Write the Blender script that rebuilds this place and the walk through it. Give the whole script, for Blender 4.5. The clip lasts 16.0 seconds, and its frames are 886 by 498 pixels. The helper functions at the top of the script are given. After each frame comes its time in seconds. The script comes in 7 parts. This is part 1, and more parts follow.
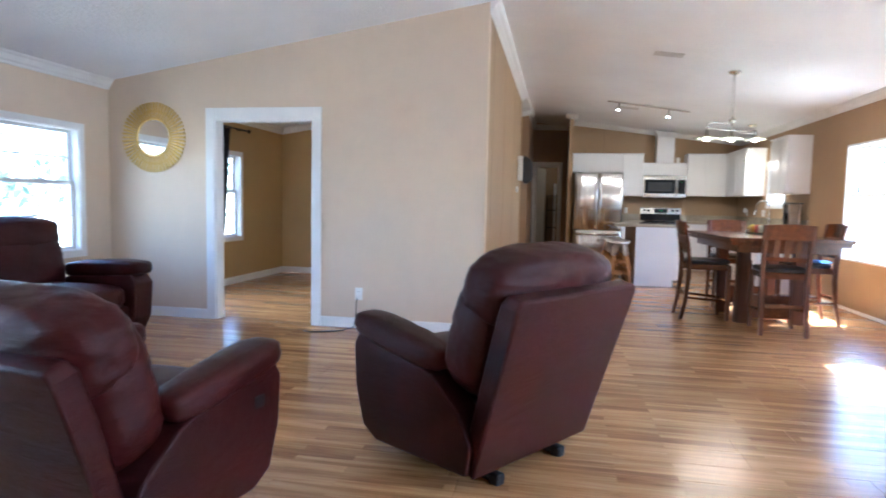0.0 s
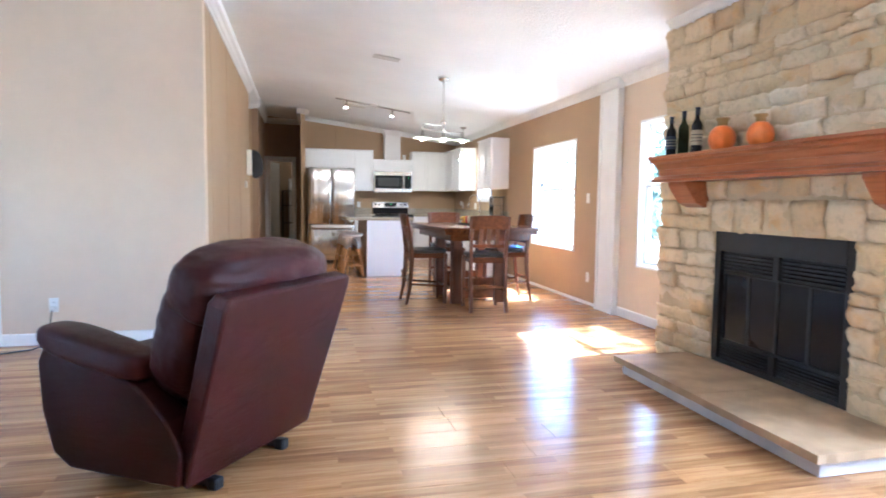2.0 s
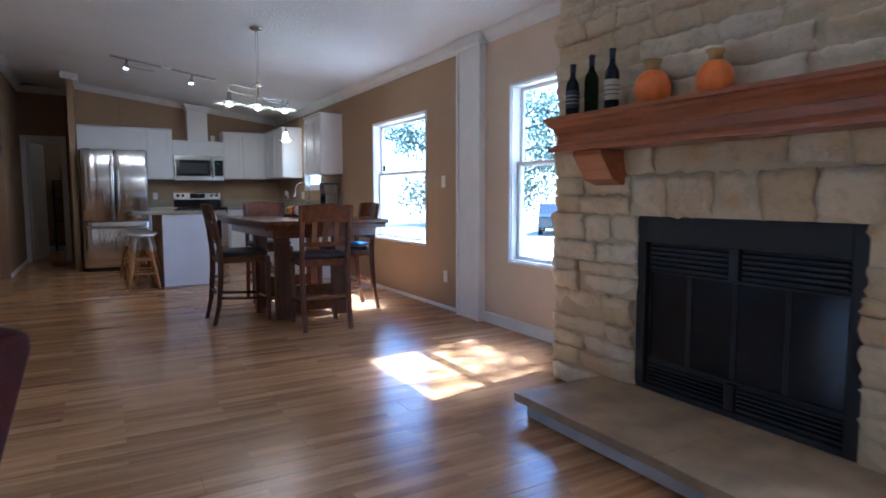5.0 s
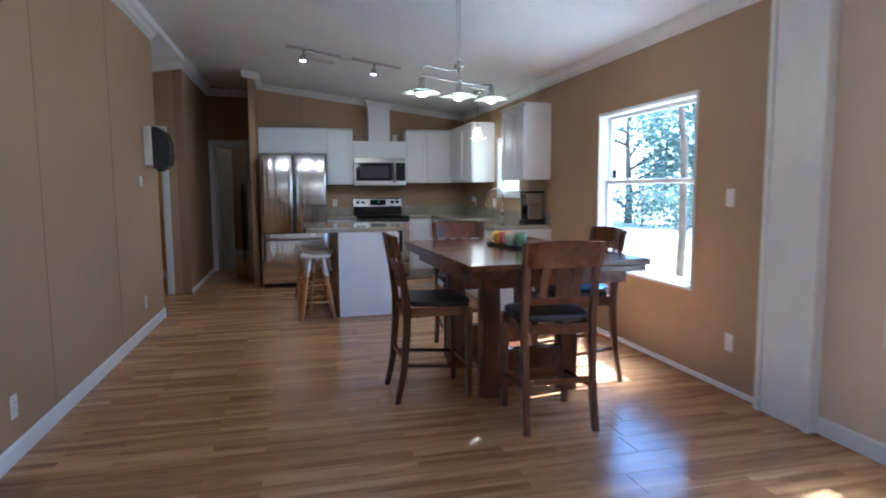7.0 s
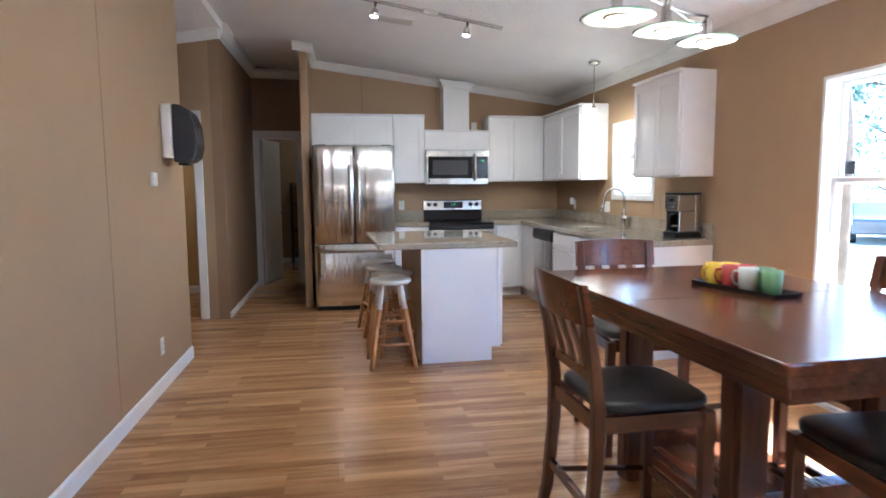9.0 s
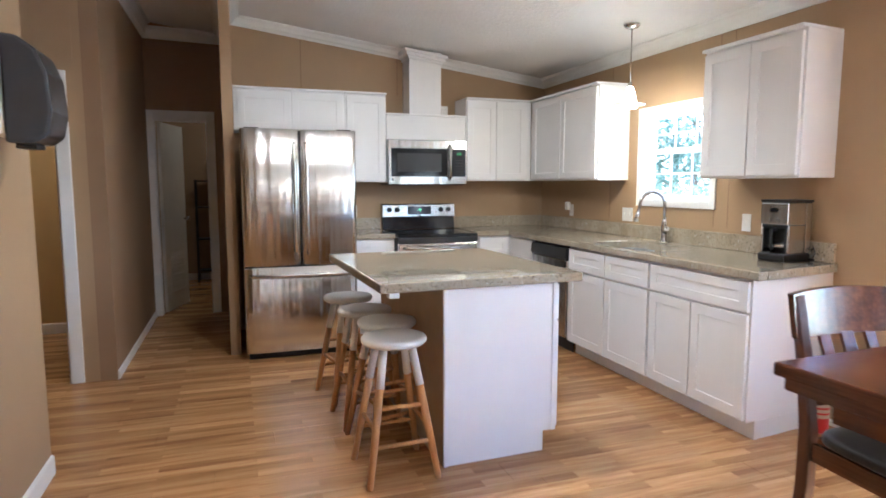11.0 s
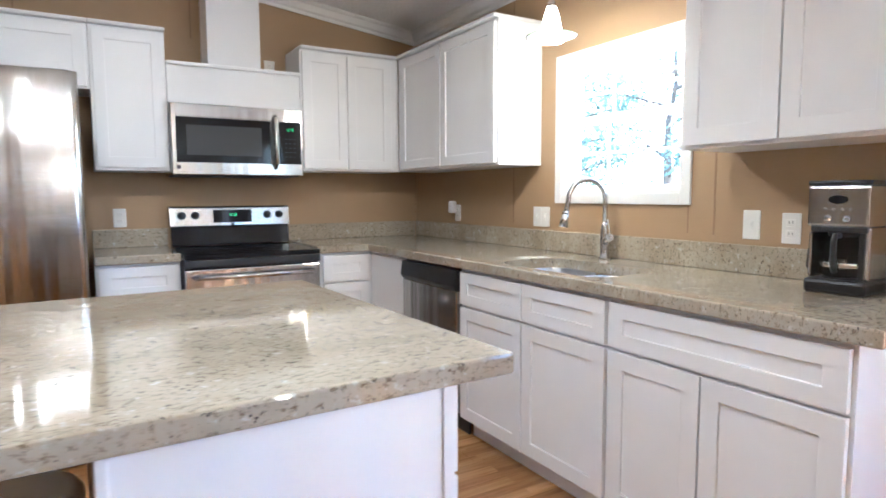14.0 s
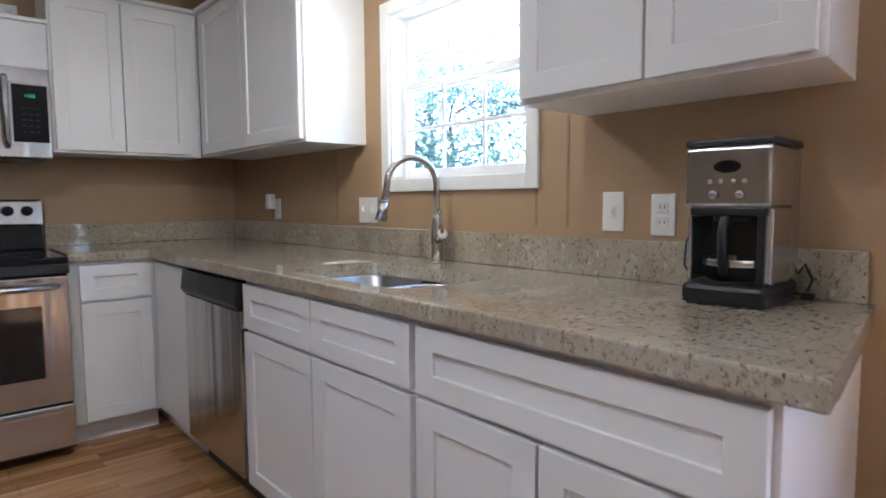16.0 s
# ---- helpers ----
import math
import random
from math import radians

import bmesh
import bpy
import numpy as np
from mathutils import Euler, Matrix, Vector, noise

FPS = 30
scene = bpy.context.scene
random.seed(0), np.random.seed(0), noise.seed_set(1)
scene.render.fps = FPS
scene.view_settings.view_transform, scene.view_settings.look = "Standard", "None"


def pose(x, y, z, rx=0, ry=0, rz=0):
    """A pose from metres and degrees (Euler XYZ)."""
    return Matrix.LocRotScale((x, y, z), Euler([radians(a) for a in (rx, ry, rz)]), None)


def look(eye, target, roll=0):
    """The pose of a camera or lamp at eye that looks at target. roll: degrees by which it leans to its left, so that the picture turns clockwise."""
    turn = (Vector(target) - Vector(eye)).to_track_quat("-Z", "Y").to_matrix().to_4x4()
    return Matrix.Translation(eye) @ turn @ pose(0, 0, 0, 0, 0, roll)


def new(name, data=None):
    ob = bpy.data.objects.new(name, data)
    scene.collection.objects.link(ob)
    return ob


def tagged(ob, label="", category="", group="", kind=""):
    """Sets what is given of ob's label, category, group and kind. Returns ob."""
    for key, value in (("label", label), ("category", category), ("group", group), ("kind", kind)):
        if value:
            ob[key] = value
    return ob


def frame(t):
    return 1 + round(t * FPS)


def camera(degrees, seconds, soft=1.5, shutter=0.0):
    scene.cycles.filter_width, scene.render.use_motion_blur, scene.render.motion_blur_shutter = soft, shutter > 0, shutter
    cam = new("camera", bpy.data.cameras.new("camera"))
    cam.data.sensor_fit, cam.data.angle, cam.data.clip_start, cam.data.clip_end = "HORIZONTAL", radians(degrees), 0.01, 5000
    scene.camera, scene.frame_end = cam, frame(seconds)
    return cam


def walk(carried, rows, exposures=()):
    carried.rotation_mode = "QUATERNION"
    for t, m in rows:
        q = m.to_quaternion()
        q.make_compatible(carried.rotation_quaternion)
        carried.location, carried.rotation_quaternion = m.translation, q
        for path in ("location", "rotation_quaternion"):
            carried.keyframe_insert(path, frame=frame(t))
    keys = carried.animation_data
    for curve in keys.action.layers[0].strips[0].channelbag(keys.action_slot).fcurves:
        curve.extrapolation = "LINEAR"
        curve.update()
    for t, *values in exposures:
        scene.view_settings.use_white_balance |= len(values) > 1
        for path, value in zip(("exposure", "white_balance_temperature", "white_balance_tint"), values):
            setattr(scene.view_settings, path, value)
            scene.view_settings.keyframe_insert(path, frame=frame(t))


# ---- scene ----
cam = camera(73.0, 16.0, soft=1.7, shutter=0.4)
PATH = [
    (0, (0.165, -0.182, 1.18), (-0.21, 1.777, 1.028), 1.2),
    (0.5, (0.192, -0.235, 1.217), (0.051, 1.754, 1.058), 1.2),
    (1, (0.206, -0.258, 1.191), (0.288, 1.735, 1.038), 1.1),
    (1.5, (0.255, -0.26, 1.181), (0.53, 1.715, 1.026), 1.0),
    (2, (0.292, -0.252, 1.184), (0.756, 1.687, 1.029), 0.7),
    (2.5, (0.282, -0.243, 1.151), (0.969, 1.629, 1.0), 0.8),
    (3, (0.298, -0.137, 1.121), (1.183, 1.65, 0.973), 0.6),
    (5.5, (0.758, 1.554, 1.115), (1.749, 3.283, 0.938), -0.1),
    (6, (0.828, 1.999, 1.216), (1.592, 3.838, 1.032), -0.2),
    (6.5, (0.869, 2.457, 1.282), (1.481, 4.351, 1.09), -0.3),
    (7, (0.906, 2.96, 1.323), (1.379, 4.894, 1.124), -0.4),
    (7.5, (0.937, 3.453, 1.342), (1.29, 5.412, 1.14), -0.4),
    (8, (0.922, 3.888, 1.345), (1.261, 5.848, 1.142), -0.4),
    (8.5, (0.886, 4.336, 1.361), (1.206, 6.299, 1.154), -0.5),
    (9, (0.736, 4.75, 1.349), (1.067, 6.712, 1.144), -0.4),
    (11.5, (0.391, 6.945, 1.383), (1.128, 8.792, 1.17), 0.1),
    (12, (0.523, 7.3, 1.37), (1.322, 9.122, 1.161), 0.1),
    (12.5, (0.714, 7.616, 1.352), (1.528, 9.431, 1.147), -0.1),
    (13, (0.919, 7.884, 1.323), (1.785, 9.676, 1.124), -0.1),
    (13.5, (1.12, 8.088, 1.29), (2.096, 9.823, 1.096), -0.3),
    (14, (1.33, 8.218, 1.256), (2.344, 9.932, 1.075), -0.3),
    (14.5, (1.494, 8.265, 1.232), (2.567, 9.943, 1.052), -0.5),
    (15, (1.654, 8.321, 1.181), (2.81, 9.945, 1.017), -0.3),
    (15.5, (1.85, 8.48, 1.16), (3.149, 9.992, 1.001), -0.3),
    (16, (2.052, 8.638, 1.166), (3.364, 10.139, 1.005), -0.4),
]
EXPOSURES = [(0, 3.72, 4850, 10), (0.5, 4.02, 4800, 10), (1.5, 4.12, 4800, 10), (2.5, 4.0, 4690, 10), (3.2, 3.46, 4540, 9), (5, 2.45, 4360, 11), (5.5, 2.30, 4270, 10), (6, 2.25, 4270, 9), (6.5, 2.46, 4290, 9), (7.5, 3.03, 4440, 7.5),
             (9, 3.65, 4640, 10.5), (11.5, 4.00, 4870, 10), (12.5, 4.12, 4820, 10), (14.5, 3.86, 4710, 10), (15.5, 3.38, 4650, 11.5), (16, 3.20, 4650, 11.5)]
walk(cam, [(t, look(eye, target, roll)) for t, eye, target, roll in PATH], EXPOSURES)

# ---- world and sun ----
SUN_DIR = Vector((0.995, 0.175, 1.29)).normalized()
world = bpy.data.worlds.new("sky_world")
scene.world = world
world.use_nodes = True
wn = world.node_tree
wn.nodes.clear()
sky = wn.nodes.new("ShaderNodeTexSky")
sky.sky_type = "NISHITA"
sky.sun_disc = False
sky.sun_elevation = math.asin(SUN_DIR.z)
sky.sun_rotation = math.atan2(SUN_DIR.x, SUN_DIR.y)
bg = wn.nodes.new("ShaderNodeBackground")
bg.inputs["Strength"].default_value = 0.15
wo = wn.nodes.new("ShaderNodeOutputWorld")
wn.links.new(sky.outputs[0], bg.inputs["Color"])
wn.links.new(bg.outputs[0], wo.inputs["Surface"])

sun = new("sun", bpy.data.lights.new("sun", "SUN"))
sun.data.energy = 5.0
sun.data.angle = radians(0.6)
sun.data.color = (1.0, 0.95, 0.87)
sun.matrix_world = look(SUN_DIR * 30, (0, 0, 0))


def window_light(name, x, y, z, wide, high, watts, inward):
    """An area lamp in a window opening, standing in for light from the sky."""
    lamp = new(name, bpy.data.lights.new(name, "AREA"))
    lamp.data.shape = "RECTANGLE"
    lamp.data.size, lamp.data.size_y = wide, high
    lamp.data.energy = watts
    lamp.data.color = (0.86, 0.93, 1.0)
    lamp.matrix_world = look((x, y, z), (x + inward, y, z - 0.12))
    return lamp


# area lamps stand only in windows out of view, to brighten the rooms
window_light("daylight_fill", 3.745, 0.55, 1.32, 1.15, 1.25, 8, -1)
window_light("daylight_fill", -4.41, 0.75, 1.33, 1.15, 1.0, 1.5, 1)
# fill lamp for the room behind, in a window added for it
window_light("daylight_fill", -4.41, 5.80, 1.33, 0.62, 1.0, 3.5, 1)


# ---- materials ----
def noodle(name):
    m = bpy.data.materials.new(name)
    m.use_nodes = True
    nt = m.node_tree
    bsdf = nt.nodes["Principled BSDF"]
    return m, nt, bsdf


def ramp(nt, fac, stops):
    r = nt.nodes.new("ShaderNodeValToRGB")
    els = r.color_ramp.elements
    while len(els) < len(stops):
        els.new(0.5)
    for e, (p, c) in zip(els, stops):
        e.position, e.color = p, (*c, 1)
    nt.links.new(fac, r.inputs["Fac"])
    return r.outputs["Color"]


def noise_tex(nt, scale, detail=4.0, rough=0.55, stretch=None, space="Object"):
    n = nt.nodes.new("ShaderNodeTexNoise")
    n.inputs["Scale"].default_value = scale
    n.inputs["Detail"].default_value = detail
    n.inputs["Roughness"].default_value = rough
    if space == "World":
        src = nt.nodes.new("ShaderNodeNewGeometry").outputs["Position"]
    else:
        src = nt.nodes.new("ShaderNodeTexCoord").outputs[space]
    if stretch:
        mp = nt.nodes.new("ShaderNodeMapping")
        mp.inputs["Scale"].default_value = stretch
        nt.links.new(src, mp.inputs["Vector"])
        src = mp.outputs["Vector"]
    nt.links.new(src, n.inputs["Vector"])
    return n.outputs["Fac"]


def mixc(nt, fac, a, b, mode="MIX"):
    m = nt.nodes.new("ShaderNodeMix")
    m.data_type, m.blend_type = "RGBA", mode
    for sock, v in ((m.inputs["Factor"], fac), (m.inputs[6], a), (m.inputs[7], b)):
        if isinstance(v, bpy.types.NodeSocket):
            nt.links.new(v, sock)
        elif isinstance(v, (int, float)):
            sock.default_value = v
        else:
            sock.default_value = (*v, 1)
    return m.outputs[2]


def bump(nt, bsdf, height, strength, distance):
    b = nt.nodes.new("ShaderNodeBump")
    b.inputs["Strength"].default_value = strength
    b.inputs["Distance"].default_value = distance
    nt.links.new(height, b.inputs["Height"])
    nt.links.new(b.outputs["Normal"], bsdf.inputs["Normal"])


def plain(name, color, rough=0.5, metal=0.0, vary=0.12, scale=6.0, grain=0.0, grain_scale=150.0, stretch=None, coat=0.0, space="Object", rough_vary=0.08):
    """A surface with a soft large variation, a fine grain and an uneven gloss."""
    m, nt, bsdf = noodle(name)
    c = Vector(color)
    n1 = noise_tex(nt, scale, 3, 0.5, stretch, space)
    col = ramp(nt, n1, [(0.3, c * (1 - vary)), (0.7, [min(1, v * (1 + vary * 0.6)) for v in c])])
    nt.links.new(col, bsdf.inputs["Base Color"])
    n2 = noise_tex(nt, scale * 3.1, 4, 0.6, stretch, space)
    rr = nt.nodes.new("ShaderNodeMapRange")
    rr.inputs["To Min"].default_value = max(0.02, rough - rough_vary)
    rr.inputs["To Max"].default_value = min(1, rough + rough_vary)
    nt.links.new(n2, rr.inputs["Value"])
    nt.links.new(rr.outputs["Result"], bsdf.inputs["Roughness"])
    bsdf.inputs["Metallic"].default_value = metal
    bsdf.inputs["Coat Weight"].default_value = coat
    if grain:
        bump(nt, bsdf, noise_tex(nt, grain_scale, 3, 0.6, None, space), grain, 0.004)
    return m


def wood(name, dark, mid, light, rough=0.35, axis="x", scale=1.0, coat=0.15):
    m, nt, bsdf = noodle(name)
    st = {"x": (0.6, 9, 9), "y": (9, 0.6, 9), "z": (9, 9, 0.6)}[axis]
    st = tuple(v * scale for v in st)
    n1 = noise_tex(nt, 2.2, 6, 0.62, st)
    n2 = noise_tex(nt, 9.0, 4, 0.6, st)
    info = nt.nodes.new("ShaderNodeObjectInfo")
    c1 = ramp(nt, n1, [(0.28, dark), (0.5, mid), (0.75, light)])
    c2 = mixc(nt, 0.25, c1, ramp(nt, n2, [(0.35, dark), (0.65, light)]))
    hsv = nt.nodes.new("ShaderNodeHueSaturation")
    mr = nt.nodes.new("ShaderNodeMapRange")
    mr.inputs["To Min"].default_value, mr.inputs["To Max"].default_value = 0.9, 1.1
    nt.links.new(info.outputs["Random"], mr.inputs["Value"])
    nt.links.new(mr.outputs["Result"], hsv.inputs["Value"])
    nt.links.new(c2, hsv.inputs["Color"])
    nt.links.new(hsv.outputs["Color"], bsdf.inputs["Base Color"])
    bsdf.inputs["Roughness"].default_value = rough
    bsdf.inputs["Coat Weight"].default_value = coat
    bsdf.inputs["Coat Roughness"].default_value = 0.15
    bump(nt, bsdf, n2, 0.08, 0.002)
    return m


def floor_material():
    m, nt, bsdf = noodle("laminate_floor")
    geo = nt.nodes.new("ShaderNodeNewGeometry")
    brick = nt.nodes.new("ShaderNodeTexBrick")
    brick.offset, brick.offset_frequency = 0.37, 2
    brick.inputs["Scale"].default_value = 1.0
    brick.inputs["Brick Width"].default_value = 0.72
    brick.inputs["Row Height"].default_value = 0.0635
    brick.inputs["Mortar Size"].default_value = 0.0006
    brick.inputs["Mortar Smooth"].default_value = 0.5
    brick.inputs["Bias"].default_value = -0.1
    brick.inputs["Color1"].default_value = (0.0, 0.0, 0.0, 1)
    brick.inputs["Color2"].default_value = (1.0, 1.0, 1.0, 1)
    brick.inputs["Mortar"].default_value = (0.25, 0.25, 0.25, 1)
    nt.links.new(geo.outputs["Position"], brick.inputs["Vector"])
    # every strip reads its own stretch of the grain
    shift = nt.nodes.new("ShaderNodeVectorMath")
    shift.operation = "MULTIPLY_ADD"
    shift.inputs[1].default_value = (7.3, 3.1, 0)
    nt.links.new(brick.outputs["Color"], shift.inputs[0])
    nt.links.new(geo.outputs["Position"], shift.inputs[2])

    def grain(scale, st, det):
        mp = nt.nodes.new("ShaderNodeMapping")
        mp.inputs["Scale"].default_value = st
        nt.links.new(shift.outputs["Vector"], mp.inputs["Vector"])
        n = nt.nodes.new("ShaderNodeTexNoise")
        n.inputs["Scale"].default_value = scale
        n.inputs["Detail"].default_value = det
        n.inputs["Roughness"].default_value = 0.6
        n.inputs["Distortion"].default_value = 0.6
        nt.links.new(mp.outputs["Vector"], n.inputs["Vector"])
        return n.outputs["Fac"]

    g1 = grain(1.0, (1.3, 17, 1), 5)
    g2 = grain(1.0, (6, 120, 1), 4)
    base = ramp(nt, g1, [(0.25, (0.21, 0.090, 0.028)), (0.42, (0.41, 0.205, 0.075)), (0.58, (0.55, 0.305, 0.12)), (0.78, (0.66, 0.42, 0.19))])
    tone = ramp(nt, brick.outputs["Color"], [(0.0, (0.64, 0.59, 0.54)), (0.5, (0.96, 0.95, 0.93)), (1.0, (1.2, 1.2, 1.18))])
    col = mixc(nt, 1.0, base, tone, "MULTIPLY")
    col = mixc(nt, 0.18, col, ramp(nt, g2, [(0.3, (0.12, 0.05, 0.02)), (0.7, (0.6, 0.38, 0.2))]))
    nt.links.new(col, bsdf.inputs["Base Color"])
    n2 = noise_tex(nt, 1.3, 4, 0.6, None, "World")
    rr = nt.nodes.new("ShaderNodeMapRange")
    rr.inputs["To Min"].default_value, rr.inputs["To Max"].default_value = 0.15, 0.27
    nt.links.new(n2, rr.inputs["Value"])
    nt.links.new(rr.outputs["Result"], bsdf.inputs["Roughness"])
    bump(nt, bsdf, g2, 0.06, 0.002)
    return m


def wall_material(name, color):
    m, nt, bsdf = noodle(name)
    c = Vector(color)
    n1 = noise_tex(nt, 0.9, 3, 0.5, None, "World")
    n2 = noise_tex(nt, 7.0, 4, 0.6, None, "World")
    col = mixc(nt, 0.35, ramp(nt, n1, [(0.3, c * 0.93), (0.7, c * 1.05)]), ramp(nt, n2, [(0.3, c * 0.94), (0.7, c * 1.04)]))
    nt.links.new(col, bsdf.inputs["Base Color"])
    bsdf.inputs["Roughness"].default_value = 0.62
    bump(nt, bsdf, noise_tex(nt, 130, 3, 0.6, None, "World"), 0.22, 0.004)
    return m


def ceiling_material():
    m, nt, bsdf = noodle("textured_ceiling_paint")
    c = Vector((0.85, 0.85, 0.85))
    n1 = noise_tex(nt, 1.2, 3, 0.5, None, "World")
    nt.links.new(ramp(nt, n1, [(0.3, c * 0.95), (0.7, c * 1.03)]), bsdf.inputs["Base Color"])
    bsdf.inputs["Roughness"].default_value = 0.72
    v = nt.nodes.new("ShaderNodeTexVoronoi")
    v.inputs["Scale"].default_value = 34
    nt.links.new(nt.nodes.new("ShaderNodeNewGeometry").outputs["Position"], v.inputs["Vector"])
    n2 = noise_tex(nt, 55, 4, 0.65, None, "World")
    mx = nt.nodes.new("ShaderNodeMath")
    mx.operation = "MULTIPLY"
    nt.links.new(v.outputs["Distance"], mx.inputs[0])
    nt.links.new(n2, mx.inputs[1])
    bump(nt, bsdf, mx.outputs[0], 0.55, 0.012)
    return m


def granite_material():
    m, nt, bsdf = noodle("granite")
    n1 = noise_tex(nt, 4.0, 5, 0.6, (0.7, 1.5, 1), "World")
    base = ramp(nt, n1, [(0.3, (0.32, 0.27, 0.195)), (0.5, (0.40, 0.35, 0.265)), (0.72, (0.47, 0.425, 0.335))])
    n2 = noise_tex(nt, 72, 5, 0.72, (0.7, 1.3, 1), "World")
    col = mixc(nt, ramp(nt, n2, [(0.34, (1, 1, 1)), (0.46, (0, 0, 0))]), base, (0.15, 0.11, 0.07))
    n3 = noise_tex(nt, 95, 3, 0.6, (1, 1.4, 1), "World")
    col = mixc(nt, ramp(nt, n3, [(0.30, (1, 1, 1)), (0.37, (0, 0, 0))]), col, (0.035, 0.03, 0.03))
    n4 = noise_tex(nt, 40, 4, 0.6, None, "World")
    col = mixc(nt, ramp(nt, n4, [(0.60, (0, 0, 0)), (0.72, (0.85, 0.85, 0.85))]), col, (0.60, 0.58, 0.53))
    n5 = noise_tex(nt, 3.0, 6, 0.65, (0.5, 2.2, 1), "World")
    col = mixc(nt, ramp(nt, n5, [(0.54, (0, 0, 0)), (0.78, (0.3, 0.3, 0.3))]), col, (0.34, 0.30, 0.26))
    nt.links.new(col, bsdf.inputs["Base Color"])
    bsdf.inputs["Roughness"].default_value = 0.045
    bsdf.inputs["Coat Weight"].default_value = 0.3
    bsdf.inputs["Coat Roughness"].default_value = 0.02
    return m


def stone_material():
    m, nt, bsdf = noodle("limestone")
    info = nt.nodes.new("ShaderNodeObjectInfo")
    tone = ramp(nt, info.outputs["Random"], [(0.0, (0.58, 0.42, 0.225)), (0.25, (0.65, 0.495, 0.29)), (0.5, (0.73, 0.60, 0.40)), (0.75, (0.65, 0.50, 0.295)), (1.0, (0.66, 0.545, 0.37))])
    n1 = noise_tex(nt, 4.5, 5, 0.6, None, "World")
    col = mixc(nt, ramp(nt, n1, [(0.54, (0, 0, 0)), (0.68, (0.75, 0.75, 0.75))]), tone, (0.58, 0.35, 0.14))
    n3 = noise_tex(nt, 3.1, 4, 0.6, (1, 0.5, 1.4), "World")
    col = mixc(nt, ramp(nt, n3, [(0.55, (0, 0, 0)), (0.72, (0.6, 0.6, 0.6))]), col, (0.74, 0.66, 0.52))
    n2 = noise_tex(nt, 18, 5, 0.65, None, "World")
    col = mixc(nt, ramp(nt, n2, [(0.3, (0.4, 0.4, 0.4)), (0.50, (0, 0, 0))]), col, (0.32, 0.25, 0.165))
    nt.links.new(col, bsdf.inputs["Base Color"])
    bsdf.inputs["Roughness"].default_value = 0.82
    bump(nt, bsdf, noise_tex(nt, 22, 6, 0.7, None, "World"), 0.85, 0.02)
    return m


def leather_material():
    m, nt, bsdf = noodle("burgundy_leather")
    n1 = noise_tex(nt, 3.0, 4, 0.6)
    col = ramp(nt, n1, [(0.25, (0.020, 0.0034, 0.0032)), (0.55, (0.038, 0.0052, 0.0048)), (0.85, (0.062, 0.0090, 0.0080))])
    n3 = noise_tex(nt, 22, 4, 0.6)
    col = mixc(nt, ramp(nt, n3, [(0.62, (0, 0, 0)), (0.8, (0.25, 0.25, 0.25))]), col, (0.07, 0.03, 0.028))
    nt.links.new(col, bsdf.inputs["Base Color"])
    rr = nt.nodes.new("ShaderNodeMapRange")
    rr.inputs["To Min"].default_value, rr.inputs["To Max"].default_value = 0.27, 0.42
    bsdf.inputs["Specular IOR Level"].default_value = 0.22
    nt.links.new(n1, rr.inputs["Value"])
    nt.links.new(rr.outputs["Result"], bsdf.inputs["Roughness"])
    v = nt.nodes.new("ShaderNodeTexVoronoi")
    v.inputs["Scale"].default_value = 260
    nt.links.new(nt.nodes.new("ShaderNodeTexCoord").outputs["Object"], v.inputs["Vector"])
    # long soft wrinkles over the fine pebbling
    w = noise_tex(nt, 11, 7, 0.72, (0.7, 1, 3.2))
    wr = nt.nodes.new("ShaderNodeMath")
    wr.operation = "MULTIPLY_ADD"
    wr.inputs[1].default_value = 0.12
    nt.links.new(v.outputs["Distance"], wr.inputs[0])
    nt.links.new(w, wr.inputs[2])
    bump(nt, bsdf, wr.outputs[0], 0.5, 0.012)
    return m


def steel_material(name, axis="z", color=(0.66, 0.65, 0.63), rough=0.16, ripples=0.42):
    m, nt, bsdf = noodle(name)
    st = {"x": (1, 60, 60), "z": (60, 60, 1), "y": (60, 1, 60)}[axis]
    n1 = noise_tex(nt, 6, 3, 0.5, st)
    c = Vector(color)
    nt.links.new(ramp(nt, n1, [(0.3, c * 0.92), (0.7, c * 1.06)]), bsdf.inputs["Base Color"])
    bsdf.inputs["Metallic"].default_value = 1.0
    bsdf.inputs["Roughness"].default_value = rough
    # gently rippled sheet, with brush marks that smear reflections upright
    ripple = noise_tex(nt, 1.0, 1, 0.5, (13.0, 13.0, 0.10))
    brush = noise_tex(nt, 1.0, 1, 0.5, {"x": (700, 3, 3), "z": (3, 3, 700), "y": (3, 700, 3)}[axis])
    both = nt.nodes.new("ShaderNodeMath")
    both.operation = "MULTIPLY_ADD"
    both.inputs[1].default_value = 0.022 if axis == "z" else 0.008
    nt.links.new(brush, both.inputs[0])
    nt.links.new(ripple, both.inputs[2])
    bump(nt, bsdf, both.outputs[0], ripples, 0.03)
    return m


def glass_material(name, tint=(1, 1, 1), rough=0.0):
    m, nt, bsdf = noodle(name)
    bsdf.inputs["Base Color"].default_value = (*tint, 1)
    bsdf.inputs["Transmission Weight"].default_value = 1.0
    bsdf.inputs["Roughness"].default_value = rough
    bsdf.inputs["IOR"].default_value = 1.1
    return m


def glow(name, color, strength):
    m, nt, bsdf = noodle(name)
    bsdf.inputs["Base Color"].default_value = (*color, 1)
    bsdf.inputs["Emission Color"].default_value = (*color, 1)
    bsdf.inputs["Emission Strength"].default_value = strength
    return m


